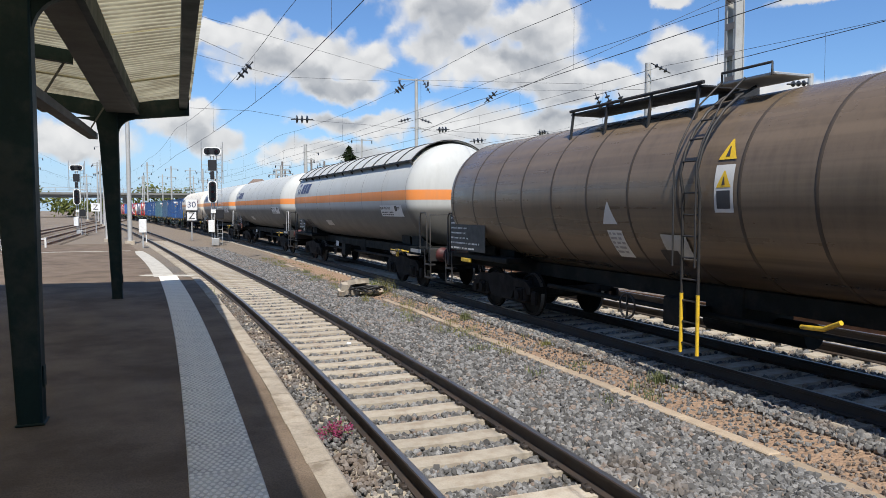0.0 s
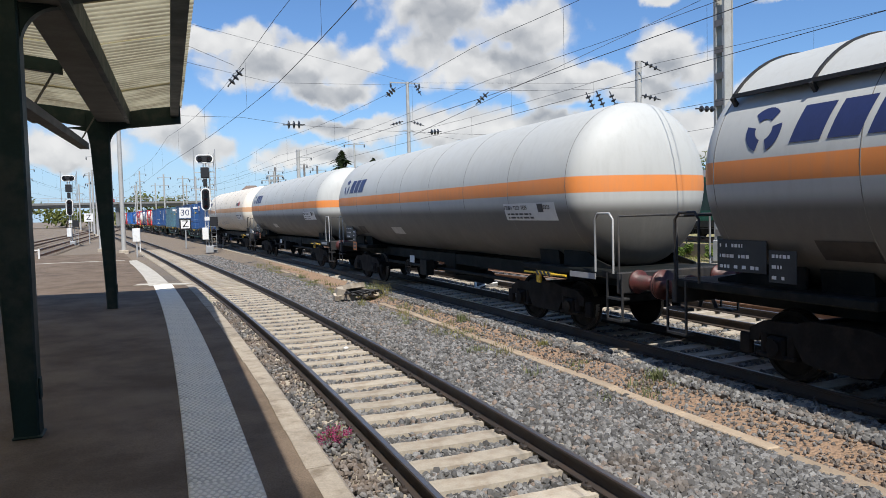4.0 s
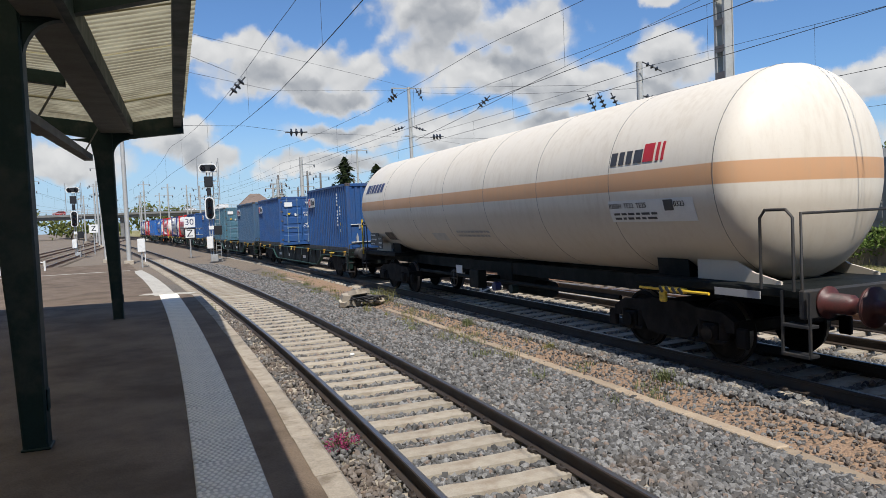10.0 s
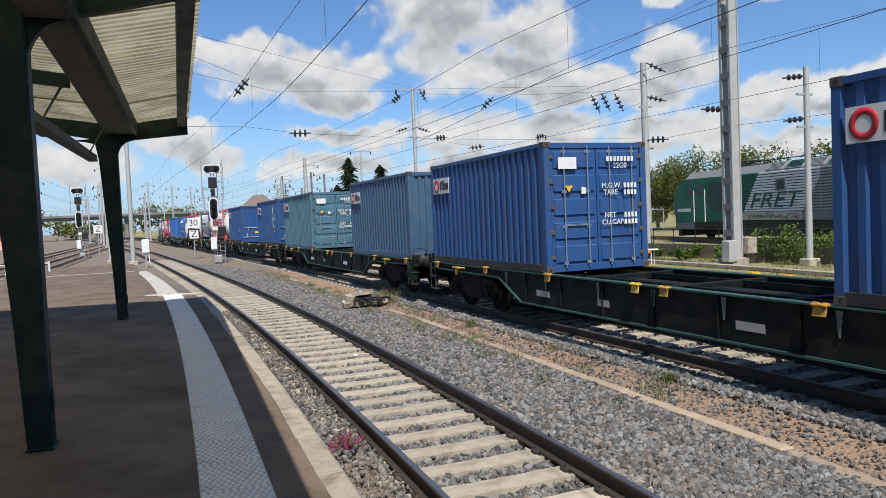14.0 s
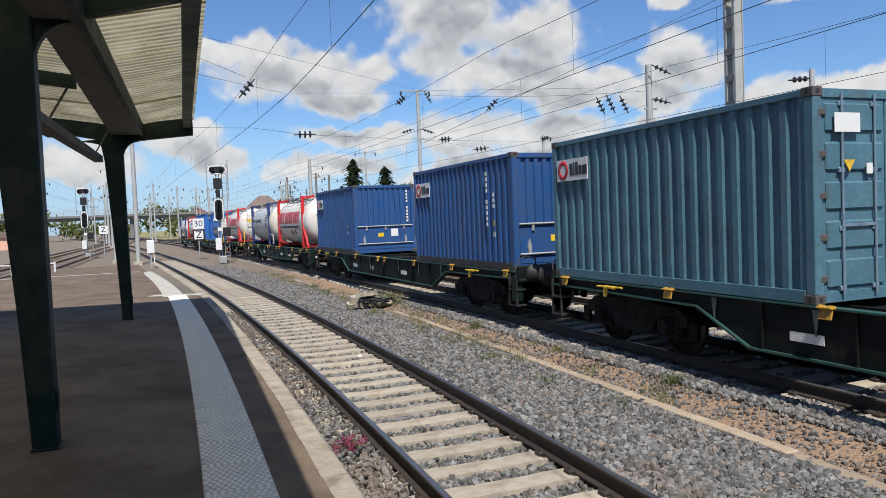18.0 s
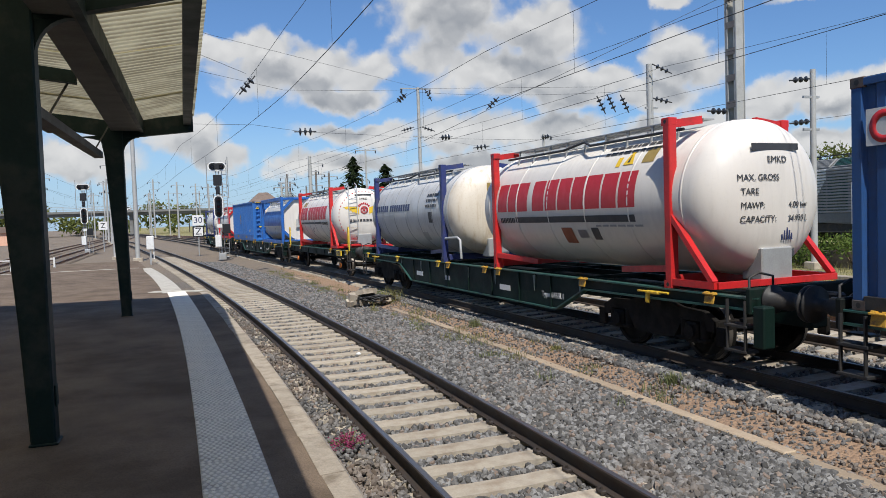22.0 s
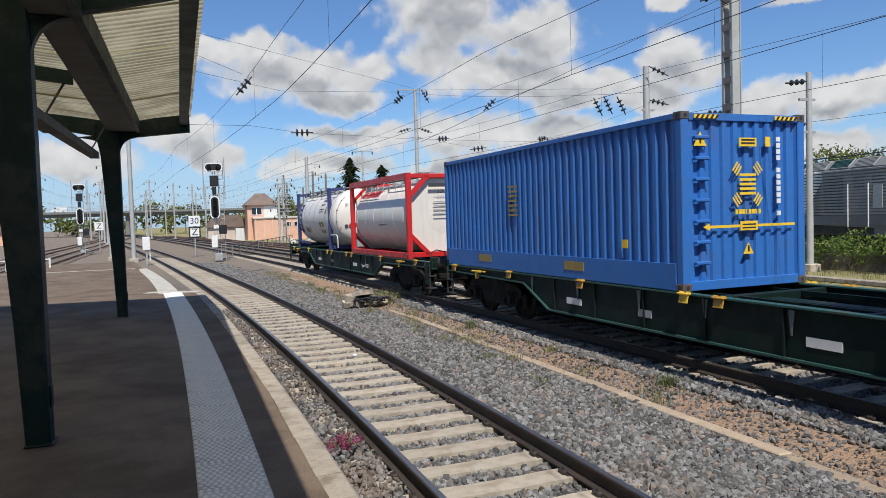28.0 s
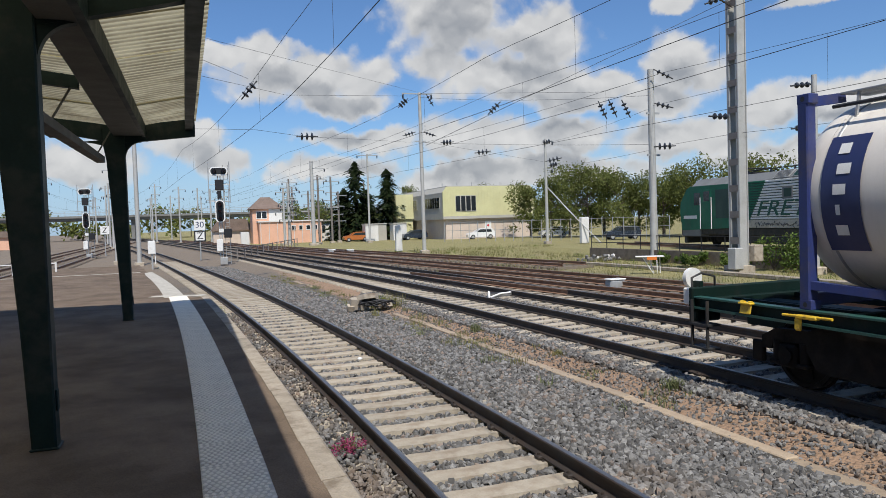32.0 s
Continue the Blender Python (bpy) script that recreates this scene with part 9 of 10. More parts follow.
pst = thing("white_post", "stout white concrete post in the grass", "post", pose(17.6, 64.8, -0.3))
part("shaft", Geo().box(-0.3, 0.3, -0.22, 0.22, 0, 2.4, 0.05), WHITE_WALL, pst)
pst = thing("white_post", "white equipment post near the fence", "post", pose(36.4, 63.8, -0.3))
part("shaft", Geo().box(-0.42, 0.42, -0.25, 0.25, 0, 2.6, 0.04), WHITE_WALL, pst)
tb = thing("trestle_stand", "white trestle stand with a pale top", "trestle", pose(19.05, 27.7, -0.3, 0, 0, -30))
part("top", Geo().box(-0.62, 0.62, -0.2, 0.2, 0.72, 0.78, 0.02), WHITE, tb)
for a, b_ in (((-0.3, 0, 0.72), (0.15, -0.15, 0)), ((-0.05, 0, 0.72), (0.2, 0.15, 0)), ((0.3, -0.1, 0.72), (0.32, -0.1, 0)), ((0.45, 0.1, 0.72), (0.46, 0.1, 0))):
    part("leg", Geo().bar(a, b_, 0.035), WHITE, tb)
part("clip", Geo().box(-0.12, 0.3, -0.22, -0.17, 0.6, 0.74), ORANGE, tb)
rub = thing("rubble_heap", "heap of grey rubble and brushwood in the grass", "rubble", pose(23.2, 37.6, -0.3))
for i in range(46):
    part("stone", Geo().box(-0.12, 0.12, -0.08, 0.09, -0.06, 0.09, 0.03), BALLAST_STONE if i % 9 else WHITE_WALL, rub, at=pose(rnd.gauss(0, 1.1), rnd.gauss(0, 0.5), max(0.05, 0.34 - abs(rnd.gauss(0, 0.25))), rnd.uniform(0, 90), rnd.uniform(0, 90), rnd.uniform(0, 180)))
wl = thing("low_wall", "low dark loading dock wall with a black railing", "wall")
part("wall", Geo().bar((23.6, 40.5, 0.0), (25.3, 18.0, 0.0), 0.3, 0.7), DARK_SLEEPER, wl)
for i in range(15):
    k = i / 14
    x_, y_ = 23.6 + 1.7 * k, 40.5 - 22.5 * k
    part("railing_post", Geo().tube([(x_, y_, 0.3), (x_, y_, 1.15)], 0.03, 6), BLACK, wl)
for z in (0.7, 1.13):
    part("rail", Geo().tube([(23.6, 40.5, z), (25.3, 18.0, z)], 0.028, 6), BLACK, wl)
fe = thing("wire_fence", "tall wire mesh fence on thin posts before the trees", "fence")
for i in range(24):
    x_, y_ = 30 + i * 0.75, 88 - i * 1.0
    part("post", Geo().tube([(x_, y_, -0.3), (x_, y_, 2.2)], 0.045, 6), STEEL_GREY, fe)
for z in (0.2, 1.1, 2.1):
    part("strand", Geo().tube([(30, 88, z), (47.25, 65, z)], 0.02, 5), STEEL_GREY, fe)
for x0, y0, n, dx, dy in ((-13.0, 42, 9, -0.2, 2.2), (-7.8, 47, 3, -2.2, 0.0), (3.0, 60, 14, 0.75, 3.0)):
    lf = thing("low_fence", "low weathered rail fence beside the tracks", "fence")
    for i in range(n):
        part("post", Geo().box(-0.05, 0.05, -0.05, 0.05, 0, 1.0), WHITE_WALL if x0 < 0 else MAST_DARK, lf, at=pose(x0 + dx * i, y0 + dy * i, -0.3))
    part("rail", Geo().bar((x0, y0, 0.62), (x0 + dx * (n - 1), y0 + dy * (n - 1), 0.62), 0.07), WHITE_WALL if x0 < 0 else MAST_DARK, lf)

# ---- parked road vehicles ----
def car(x, y, rz, paint, label, van=False, z0=-0.3, name="parked_car", group="parked vehicles"):
    c = thing(name, label, "car", pose(x, y, z0, 0, 0, rz), group)
    if van:
        prof = [(-2.4, 0.3), (-2.4, 1.9), (-2.2, 2.0), (1.1, 2.0), (1.9, 1.2), (2.4, 1.05), (2.45, 0.3)]
        glass = [(0.75, 1.25), (0.75, 1.8), (1.05, 1.8), (1.65, 1.25)]
    else:
        prof = [(-1.9, 0.3), (-1.95, 0.85), (-1.7, 1.35), (-1.35, 1.48), (0.2, 1.46), (1.0, 0.98), (1.75, 0.88), (1.95, 0.6), (1.9, 0.3)]
        glass = [(-1.5, 0.95), (-1.35, 1.36), (0.15, 1.36), (0.8, 0.97)]
    part("body", Geo().prism(prof, -0.82, 0.82, "x"), paint, c)
    for sx in (-1, 1):
        part("side_window", Geo().prism(glass, sx * 0.825 - 0.005, sx * 0.825 + 0.005, "x"), GLASS_DARK, c)
    part("windscreen", Geo().bar((-0.7, 1.0 if not van else 1.92, 1.02 if not van else 1.25), (-0.7, 0.3 if not van else 1.2, 1.42 if not van else 1.95), 0.02), GLASS_DARK, c)
    for sx in (-0.75, 0.75):
        for wy in (-1.25, 1.25):
            w = part("wheel", Geo().tube([(sx - 0.1, wy, 0.31), (sx + 0.1, wy, 0.31)], 0.31, 16), BLACK, c)
            part("rim", Geo().tube([(sx + (0.1 if sx > 0 else -0.1), wy, 0.31), (sx + (0.115 if sx > 0 else -0.115), wy, 0.31)], 0.19, 12), STEEL_GREY, w)
        part("tail_lamp", Geo().box(sx - 0.1, sx + 0.1, -1.97, -1.9, 0.75, 0.95), LAMP_RED, c)
    return c


CAR_WHITE = material("white_car_paint", (0.75, 0.75, 0.75), 0.25, amount=0.1, bump=0, coat=0.5)
CAR_DARK = material("dark_blue_car_paint", (0.02, 0.03, 0.05), 0.25, amount=0.1, bump=0, coat=0.5)
CAR_RED = material("orange_car_paint", (0.42, 0.13, 0.03), 0.3, amount=0.1, bump=0, coat=0.5)
car(37.9, 95.5, 82, CAR_WHITE, "white hatchback parked before the depot")
car(31.2, 106, 95, CAR_DARK, "dark blue car parked beside the depot")
car(22.9, 109, 90, CAR_RED, "orange car parked under the firs")
car(46.3, 89.5, 78, CAR_WHITE, "white car parked beyond the depot")
car(44.6, 70.0, 75, CAR_DARK, "dark car parked behind the mesh fence")

CAR_SCARLET = material("red_car_paint", (0.35, 0.02, 0.02), 0.25, amount=0.1, bump=0, coat=0.5)
# traffic on the bridge: seconds at which each passes over the tracks, its way, lane and look
TRAFFIC = []
for when, sg, paint, label, van in ((2.95, -1, CAR_SCARLET, "red car driving over the bridge", False), (1.0, -1, CAR_DARK, "dark car driving over the bridge", False),
                                    (6.0, -1, CAR_DARK, "dark car driving over the bridge", False), (8.0, -1, CAR_SCARLET, "red car driving over the bridge", False),
                                    (11.0, -1, CAR_WHITE, "white van driving over the bridge", True), (9.6, 1, CAR_WHITE, "white car driving over the bridge", False),
                                    (13.5, -1, CAR_DARK, "dark car driving over the bridge", False), (17.6, 1, CAR_SCARLET, "red car driving over the bridge", False),
                                    (21.0, -1, CAR_WHITE, "white car driving over the bridge", False), (25.9, -1, CAR_WHITE, "white van driving over the bridge", True),
                                    (28.4, -1, CAR_DARK, "dark car driving over the bridge", False), (31.2, 1, CAR_WHITE, "white car driving over the bridge", False)):
    c_ = car(0, 264.2 if sg < 0 else 268.6, -sg * 90, paint, label, van, 7.71, "road_vehicle", "traffic on the bridge")
    TRAFFIC.append((c_, when, sg))

# ---- the green locomotive ----
LOCO_GREEN = material("green_locomotive_paint", (0.008, 0.15, 0.082), 0.45, spec=0.3, amount=0.3, scale=1, fine=12, bump=0.05, dirt=(0.05, 0.08, 0.06), dirt_amount=0.5, dirt_scale=0.8, streak=3)
LOCO_WHITE = material("white_ribbed_locomotive_side", (0.86, 0.87, 0.85), 0.5, amount=0.3, scale=1, fine=12, bump=0.05, dirt=(0.5, 0.48, 0.44), dirt_amount=0.4, dirt_scale=0.8, streak=3)
LOCO_DULL = material("dull_grey_locomotive_paint", (0.17, 0.175, 0.175), 0.5, amount=0.4, scale=1, fine=12, bump=0.1)
LOCO_RIB = material("grey_ribbed_locomotive_side", (0.33, 0.33, 0.32), 0.5, amount=0.3, scale=1, fine=12, bump=0.05, dirt=(0.2, 0.19, 0.17), dirt_amount=0.5, dirt_scale=0.8, streak=3)
LOCO_SHADE = material("dark_green_grille_and_rib_shade", (0.012, 0.055, 0.04), 0.5, amount=0.4, scale=1, fine=12, bump=0.05)
LOCO_LETTER = material("dark_green_locomotive_lettering", (0.006, 0.085, 0.055), 0.45, amount=0.2, bump=0)
LOCO_BEIGE = material("beige_locomotive_panel", (0.55, 0.50, 0.41), 0.55, amount=0.4, scale=1, fine=12, bump=0.05, dirt=(0.25, 0.21, 0.16), dirt_amount=0.6, dirt_scale=1.5)
LOCO_GREY = material("grey_locomotive_roof", (0.20, 0.205, 0.20), 0.6, amount=0.4, scale=1, fine=12, bump=0.1)
lo = thing("locomotive", "green and white freight locomotive standing in the yard", "locomotive", pose(29.85, 30.1, 0.25, 0, 0, -6.0))
part("underframe", Geo().box(-1.35, 1.35, -8.6, 8.6, 0.75, 1.15, 0.03), DARK_STEEL, lo)
for sg in (-1, 1):
    paint_ = LOCO_GREEN if sg > 0 else LOCO_DULL
    nose = [(sg * 3.8, 1.15), (sg * 3.8, 3.68), (sg * 7.8, 3.72), (sg * 8.25, 3.55), (sg * 8.95, 2.75), (sg * 9.0, 2.1), (sg * 8.8, 1.0)]
    cabn = part("cab", Geo().prism(nose, -1.46, 1.46, "x"), paint_, lo, "green cab" if sg > 0 else "grey cab")
    part("side_window", Geo().box(-1.475, -1.455, min(sg * 6.75, sg * 7.4), max(sg * 6.75, sg * 7.4), 2.55, 3.3), GLASS_DARK, cabn)
    part("cab_door", Geo().box(-1.475, -1.455, min(sg * 5.6, sg * 6.5), max(sg * 5.6, sg * 6.5), 1.25, 3.45, 0.006), paint_, cabn)
    part("door_window", Geo().box(-1.482, -1.47, min(sg * 5.75, sg * 6.35), max(sg * 5.75, sg * 6.35), 2.75, 3.35), GLASS_DARK, cabn)
    part("equipment_grille", Geo().box(-1.475, -1.455, min(sg * 3.9, sg * 5.14), max(sg * 3.9, sg * 5.14), 1.72, 3.4, 0.006), LOCO_SHADE, cabn, "dark green grille panel")
    for hy in (5.47, 6.62):
        part("handrail", Geo().tube([(-1.54, sg * hy, 1.1), (-1.54, sg * hy, 3.0)], 0.028, 6), WHITE, cabn)
    part("windscreen", Geo().prism([(sg * 8.3, 3.5), (sg * 8.97, 2.72), (sg * 9.0, 2.74), (sg * 8.33, 3.53)], -1.25, 1.25, "x"), GLASS_DARK, cabn)
    part("apron", Geo().box(-1.44, 1.44, min(sg * 6.8, sg * 8.85), max(sg * 6.8, sg * 8.85), 0.62, 1.16, 0.04), LOCO_GREY, lo, "grey apron under the cab")
    part("plough", Geo().box(-1.3, 1.3, min(sg * 8.5, sg * 8.85), max(sg * 8.5, sg * 8.85), 0.2, 0.66, 0.04), DARK_STEEL, lo)
    for bx in (-0.875, 0.875):
        ob = new("buffer", BUFFER)
        ob.parent, ob.matrix_basis = lo, Matrix.Translation((bx, sg * 8.75, 1.05)) @ Matrix.Rotation(0 if sg > 0 else math.pi, 4, "Z")


def white_from(z):
    """Where the white field begins, on its slanting edge, and where it ends."""
    return 1.82 - (z - 1.77) * 0.65, -2.3 - (z - 1.18) * 0.76


# the shell is coloured dark to stand for the shade between the ribs
part("body_shell", Geo().box(-1.44, 1.44, -3.82, 3.82, 1.15, 3.68, 0.02), LOCO_SHADE, lo)
for i in range(15):
    z = 1.68 + i * 0.138
    y_white, y_grey = white_from(z)
    for a_, b_, paint_ in ((y_white, 3.78, LOCO_GREEN), (y_grey, y_white, LOCO_WHITE), (-3.84, y_grey, LOCO_RIB)):
        if b_ - a_ > 0.05:
            part("side_rib", Geo().prism([(-1.45, z - 0.05), (-1.49, z - 0.035), (-1.49, z + 0.035), (-1.45, z + 0.05)], a_ + 0.002, b_ - 0.002), paint_, lo)
    part("side_rib", Geo().prism([(-1.462, z - 0.05), (-1.50, z - 0.035), (-1.50, z + 0.035), (-1.462, z + 0.05)], -7.6, -3.85), LOCO_RIB, lo)
part("lower_panel", Geo().box(-1.485, -1.445, -2.6, 3.8, 1.17, 1.6, 0.006), LOCO_BEIGE, lo, "beige lower panel, marked with spray paint")
part("lower_panel", Geo().box(-1.485, -1.445, -7.6, -2.61, 1.17, 1.6, 0.006), LOCO_GREY, lo)
part("side_opening", Geo().box(-1.505, -1.46, -1.49, -0.72, 2.65, 3.28, 0.01), LOCO_GREY, lo)
part("side_grille", Geo().box(-1.512, -1.5, -1.37, -0.84, 2.75, 3.18), LOCO_SHADE, lo)
part("pale_plate", Geo().box(-1.515, -1.49, -7.35, -6.85, 1.9, 2.9), PALE_PLATE, lo)
wr = letters("painted_word", "FRET", 1.16, LOCO_LETTER, lo, Matrix.Translation((-1.505, -0.62, 2.16)) @ Matrix.Rotation(-math.pi / 2, 4, "Z") @ Matrix.Rotation(math.pi / 2, 4, "X"), "dark green slanted lettering")
for vert in wr.data.vertices:
    vert.co.x = vert.co.x * 1.5 + vert.co.y * 0.45
    vert.co.z *= 4
rnd = random.Random(44)
g = Geo()
for i in range(44):
    y_ = 1.5 - i * 0.09
    z_ = 1.32 + rnd.uniform(-0.04, 0.12)
    g.tube([(-1.49, y_, z_), (-1.49, y_ - rnd.uniform(0.03, 0.14), z_ + rnd.uniform(-0.14, 0.14)), (-1.49, y_ - rnd.uniform(0.05, 0.2), z_ + rnd.uniform(-0.1, 0.1))], 0.016, 4)
part("spray_scribble", g, MARK_DARK, lo, "black spray paint scribble")
part("number_bar", Geo().box(-1.475, -1.463, 7.13, 8.58, 1.72, 1.92), WHITE_PRINT, lo)
part("roof", Geo().prism([(-1.44, 3.68), (-0.95, 4.12), (0.95, 4.12), (1.44, 3.68)], -7.7, 7.7), LOCO_GREY, lo)
for i in range(5):
    y_ = 0.15 - i * 1.42
    m_ = Matrix.Translation((-1.185, y_ - 0.66, 3.93)) @ Matrix.Rotation(radians(-41.9), 4, "Y")
    part("roof_panel", Geo().box(-0.3, 0.3, -0.63, 0.63, 0.0, 0.03, 0.008, m_), LOCO_RIB, lo)
    for k in range(6):
        part("roof_louvre", Geo().box(-0.25 + k * 0.09, -0.2 + k * 0.09, -0.55, 0.55, 0.03, 0.05, 0.0, m_), LOCO_SHADE if i % 2 else LOCO_GREY, lo)
for i in range(6):
    part("roof_insulator", Geo().lathe([(4.12, 0.06), (4.16, 0.1), (4.2, 0.05), (4.24, 0.1), (4.28, 0.05), (4.34, 0.04)], 10, "z", (-0.3, 3.6 - i * 1.9, 0)), BROWN_INSULATOR, lo)
part("roof_busbar", Geo().tube([(-0.3, 4.2, 4.36), (-0.3, -6.4, 4.36)], 0.03, 6), DARK_STEEL, lo)
pan = Geo()
pan.tube([(-0.6, 3.6, 4.14), (-0.5, 2.2, 4.36), (-0.6, 3.4, 4.5)], 0.035, 6)
pan.tube([(0.6, 3.6, 4.14), (0.5, 2.2, 4.36), (0.6, 3.4, 4.5)], 0.035, 6)
pan.tube([(-0.9, 3.4, 4.5), (0.9, 3.4, 4.5)], 0.04, 6)
pan.box(-0.9, 0.9, 1.9, 3.9, 4.12, 4.2, 0.02)
part("pantograph", pan, DARK_STEEL, lo, "folded pantograph")
for yb3 in (-5.2, 5.2):
    ob = new("bogie", BOGIE_MESH)
    ob.parent, ob.matrix_basis = lo, Matrix.Translation((0, yb3, 0))
    for dy in (-1.0, 1.0):
        ob = new("wheelset", WHEELSET)
        ob.parent, ob.matrix_basis = lo, Matrix.Translation((0, yb3 + dy, 0.5))
part("tank", Geo().box(-1.25, 1.25, -2.6, 2.6, 0.3, 1.0, 0.08), DARK_STEEL, lo)
fn, d_ = straight(27.75, 10, 31.9, 49.5)
lt = railway("yard_track", "rusty yard track under the standing locomotive", fn, 0, d_, 0, 0, BROWN_RAIL, RAIL_TOP, SLEEPER_DARK)
lt.location = (0, 0, 0.25)
bank = single("dock_ground", Geo().prism([(24.9, -0.4), (25.7, 0.05), (60, 0.07), (60, -0.4)], 8, 52), GROUND, "raised stony ground of the loading dock", "ground", kind="structure")


# ---- ballast stones ----
def stone_field(count, place, seed, smin=0.022, smax=0.044):
    """Broken stones, each a small jagged lump of its own, as one mesh."""
    r_ = np.random.RandomState(seed)
    t_ = (1 + 5 ** 0.5) / 2
    ico = np.array([(-1, t_, 0), (1, t_, 0), (-1, -t_, 0), (1, -t_, 0), (0, -1, t_), (0, 1, t_), (0, -1, -t_), (0, 1, -t_), (t_, 0, -1), (t_, 0, 1), (-t_, 0, -1), (-t_, 0, 1)]) / 1.9
    fac = np.array([(0, 11, 5), (0, 5, 1), (0, 1, 7), (0, 7, 10), (0, 10, 11), (1, 5, 9), (5, 11, 4), (11, 10, 2), (10, 7, 6), (7, 1, 8), (3, 9, 4), (3, 4, 2), (3, 2, 6), (3, 6, 8), (3, 8, 9), (4, 9, 5), (2, 4, 11), (6, 2, 10), (8, 6, 7), (9, 8, 1)])
    P = place(r_, count)
    n = len(P)
    size = r_.uniform(smin, smax, (n, 1, 1)) * r_.uniform(0.7, 1.35, (n, 1, 3))
    V = ico[None] * size * r_.uniform(0.6, 1.35, (n, 12, 1))
    q = r_.normal(size=(n, 4))
    q /= np.linalg.norm(q, axis=1, keepdims=True)
    w, x, y, z = q.T
    R_ = np.stack([np.stack([1 - 2 * (y * y + z * z), 2 * (x * y - z * w), 2 * (x * z + y * w)], 1), np.stack([2 * (x * y + z * w), 1 - 2 * (x * x + z * z), 2 * (y * z - x * w)], 1),
                   np.stack([2 * (x * z - y * w), 2 * (y * z + x * w), 1 - 2 * (x * x + y * y)], 1)], 1)
    V = np.einsum("nij,nkj->nki", R_, V) + P[:, None, :]
    F = (fac[None] + 12 * np.arange(n)[:, None, None]).reshape(-1, 3)
    me = bpy.data.meshes.new("ballast_stones")
    me.vertices.add(n * 12)
    me.vertices.foreach_set("co", V.reshape(-1))
    me.loops.add(F.size)
    me.loops.foreach_set("vertex_index", F.reshape(-1).astype(np.int32))
    me.polygons.add(len(F))
    me.polygons.foreach_set("loop_start", np.arange(0, F.size, 3, dtype=np.int32))
    me.polygons.foreach_set("use_smooth", np.zeros(len(F), dtype=bool))
    me.update(calc_edges=True)
    return me


def stone_paint(name, pale, dust):
    """Broken stone; dust is the share of brown dirt lying on it."""
    mt = bpy.data.materials.new(name)
    mt.use_nodes = True
    N = Nodes(mt.node_tree)
    isl = N.add("ShaderNodeNewGeometry").outputs["Random Per Island"]
    co = N.add("ShaderNodeTexCoord").outputs["Object"]
    c = N.mix(N.math("POWER", isl, 1.5), (0.06, 0.058, 0.056), (pale, pale * 0.985, pale * 0.96))
    tint = N.ramp(N.math("FRACT", N.math("MULTIPLY", isl, 37.0)), 0.88, 0.96)
    c = N.mix(N.math("MULTIPLY", tint, 0.75), c, (0.26, 0.19, 0.145))
    c = N.mix(N.math("MULTIPLY", N.ramp(N.noise(co, 60.0, 3.0, 0.6), 0.4, 0.7), 0.4), c, (0.06, 0.056, 0.052))
    rusty = N.math("MULTIPLY", N.ramp(N.noise(co, 0.8, 4.0, 0.6), 0.55 - dust * 0.4, 0.72 - dust * 0.2), 0.4 + dust * 0.35)
    c = N.mix(rusty, c, (0.19, 0.135, 0.095))
    sh = N.add("ShaderNodeBsdfPrincipled", Base_Color=c, Roughness=0.85)
    N.add("ShaderNodeOutputMaterial", Surface=sh)
    return mt


STONE = stone_paint("broken_ballast_stone", 0.26, 0.0)
DUSTY_STONE = stone_paint("dusty_ballast_stone", 0.24, 0.35)


def near_place(table, lo, hi, s0, s1, z_add=0.0, power=1.6):
    def place(r_, n):
        s = s0 + (s1 - s0) * r_.uniform(0, 1, n) ** power
        off = r_.uniform(lo, hi, n)
        x, y, th = (np.interp(s, table[:, 0], table[:, i]) for i in (1, 2, 3))
        px, py = x + off * np.cos(th), y - off * np.sin(th)
        z = ground_height(px, py) + r_.uniform(-0.012, 0.03, n) + z_add
        return np.stack([px, py, z], 1)
    return place


def not_on_sleepers(place, table, phase, first):
    """Keep the stones of the cribs off the sleepers."""
    def f(r_, n):
        P = place(r_, n)
        s = np.interp(P[:, 1], table[:, 2], table[:, 0])
        k = (s - first - phase) % 0.6
        return P[(k > 0.155) & (k < 0.445)]
    return f


def stones(place, n, seed, label, paint=None, **kw):
    ob = new("ballast", stone_field(n, place, seed, **kw))
    ob.data.materials.append(paint or STONE)
    tagged(ob, label, "ballast", kind="stuff")


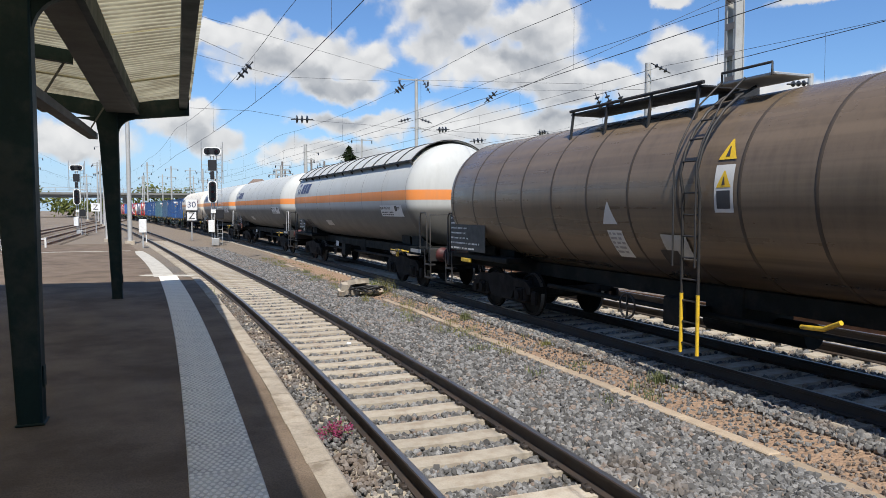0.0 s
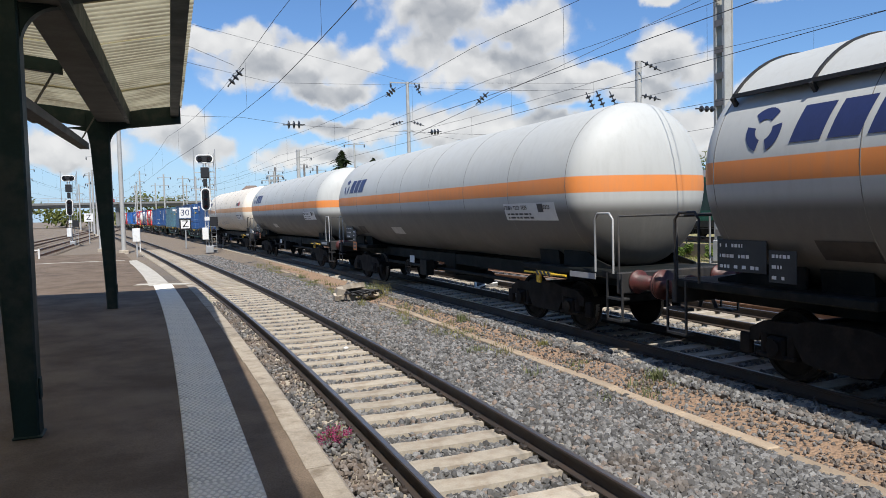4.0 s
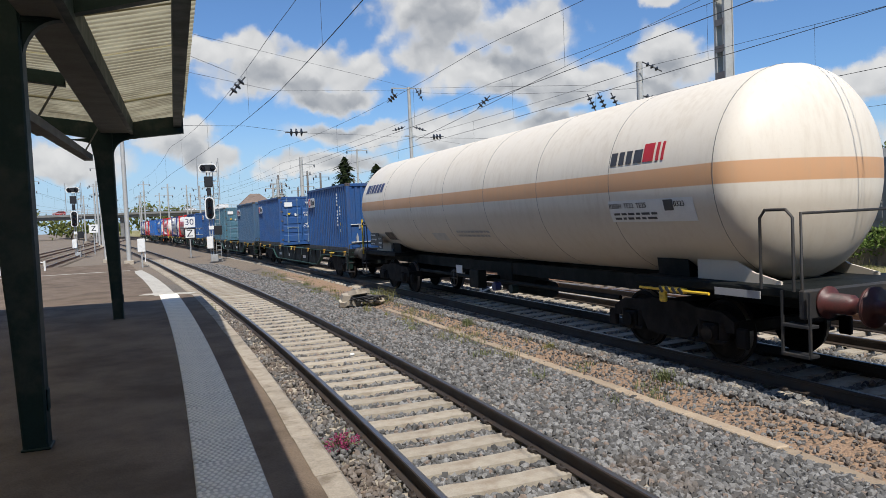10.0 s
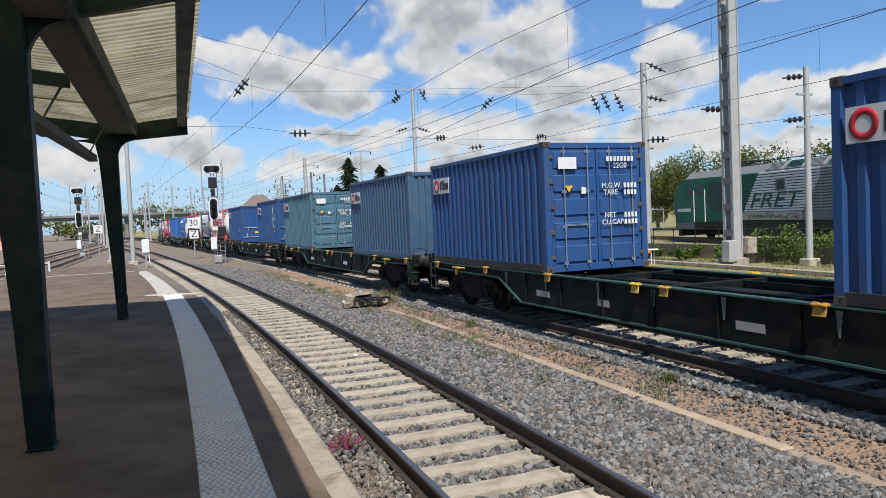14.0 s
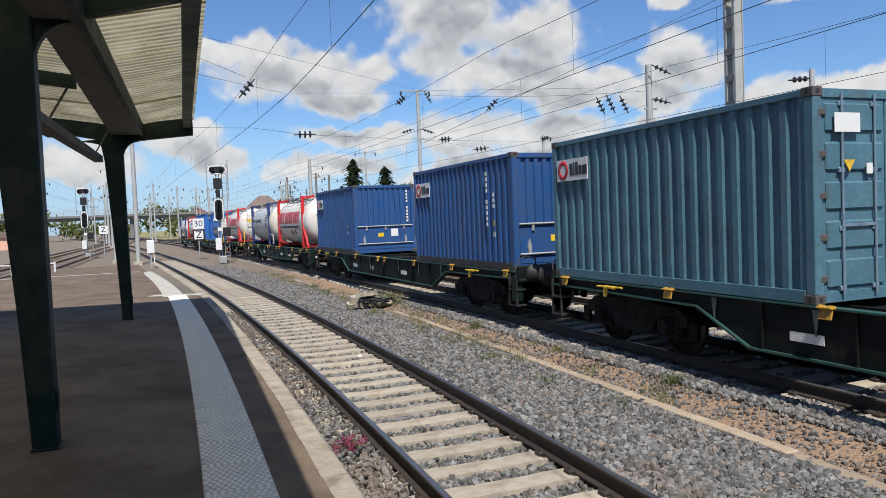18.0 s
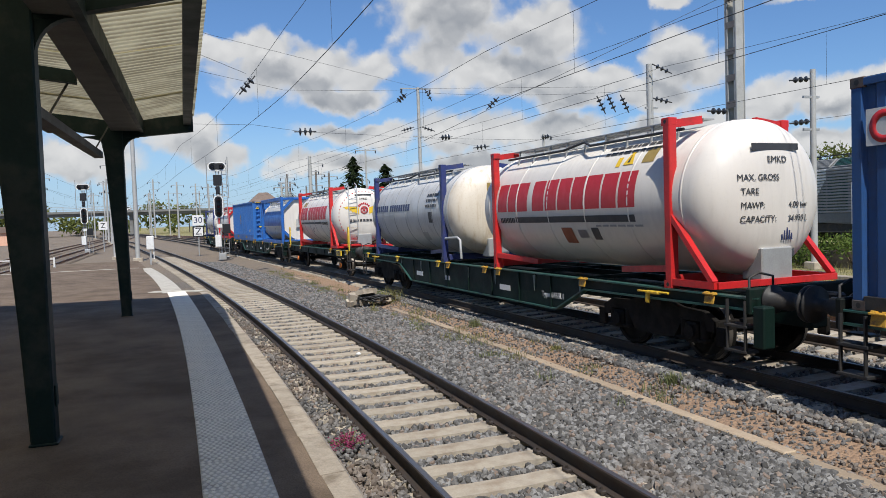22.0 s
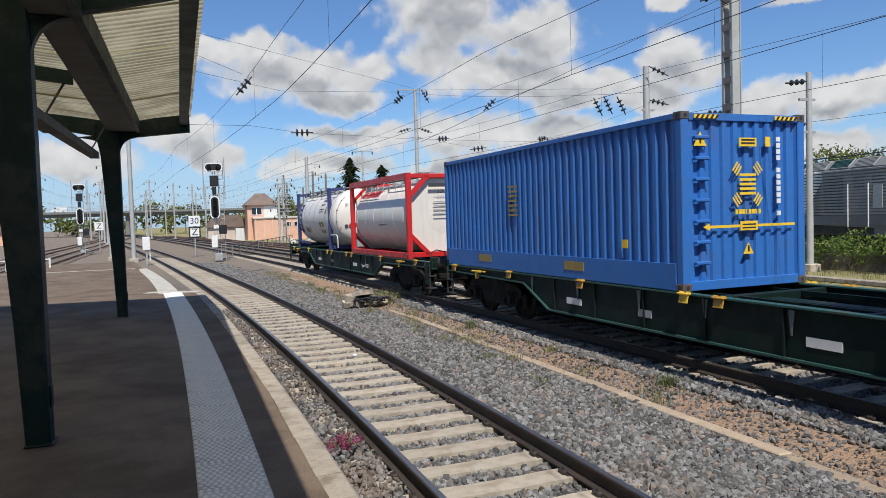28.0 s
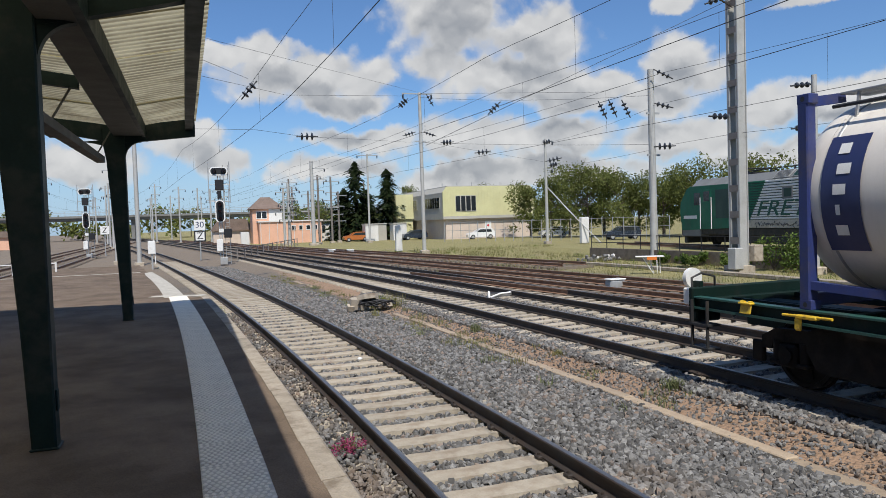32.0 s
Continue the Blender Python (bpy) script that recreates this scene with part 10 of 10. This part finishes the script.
stones(not_on_sleepers(near_place(T1, -0.68, 0.68, 2.8, 24, 0.0, 1.8), T1, 0.12, -3), 16200, 1, "grey broken stone between the sleepers of the platform track")
stones(near_place(T1, 0.86, 3.12, 2.6, 24, 0.0, 1.9), 34000, 2, "grey broken stone shoulder beside the platform track")
stones(near_place(T1, -1.68, -0.86, 2.8, 22, 0.0, 1.8), 7020, 3, "stained broken stone between kerb and rail", DUSTY_STONE, smin=0.014, smax=0.036)
stones(near_place(T2, -1.5, -0.84, 1.5, 26, 0.015, 1.5), 11000, 4, "grey broken stone shoulder beside the train's track")
stones(near_place(T2, -2.4, -1.3, 1.5, 26, -0.005, 1.5), 7000, 5, "scattered small stones on the bare path", DUSTY_STONE, smin=0.008, smax=0.03)
stones(not_on_sleepers(near_place(T2, -0.68, 0.68, 3, 24, 0.01, 1.5), T2, 0.3, -6), 6750, 6, "dark broken stone between the sleepers of the train's track")
stones(near_place(T2, 0.86, 2.3, 3, 26, 0.0, 1.5), 8100, 7, "broken stone between the train's track and the side track")
stones(near_place(T1, -1.66, -0.84, 2.8, 22, 0.065, 1.6), 5000, 8, "stained broken stone heaped over the sleeper ends", DUSTY_STONE, smin=0.014, smax=0.036)
stones(near_place(T1, 0.84, 1.5, 2.6, 24, 0.05, 1.7), 7000, 9, "grey broken stone heaped over the sleeper ends")
stones(near_place(T1, 0.86, 3.0, 22, 52, 0.0, 1.3), 14000, 10, "grey broken stone between the two tracks farther on", smin=0.03, smax=0.055)
stones(near_place(T2, 0.86, 2.3, 24, 50, 0.0, 1.2), 6000, 11, "broken stone between train track and side track farther on", smin=0.03, smax=0.055)


def motions():
    for ob, q, half, local in MOVING:
        walk(ob, [(t, riding(q, half, t) @ local) for t in range(33)])
    for ob, when, sg in TRAFFIC:
        walk(ob, [(t, pose(min(max(-5.0 + sg * 16.8 * (t - when), -325), 325), 264.2 if sg < 0 else 268.6, 7.71, 0, 0, -sg * 90)) for t in range(33)])
    turn = [(i / 15, Matrix.Rotation(gone(min(i / 15, 32.0)) / 0.46, 4, "X")) for i in range(481)]
    for ob, y in WHEELS:
        walk(ob, [(t, Matrix.Translation((0, y, 0.46)) @ m) for t, m in turn])


motions()
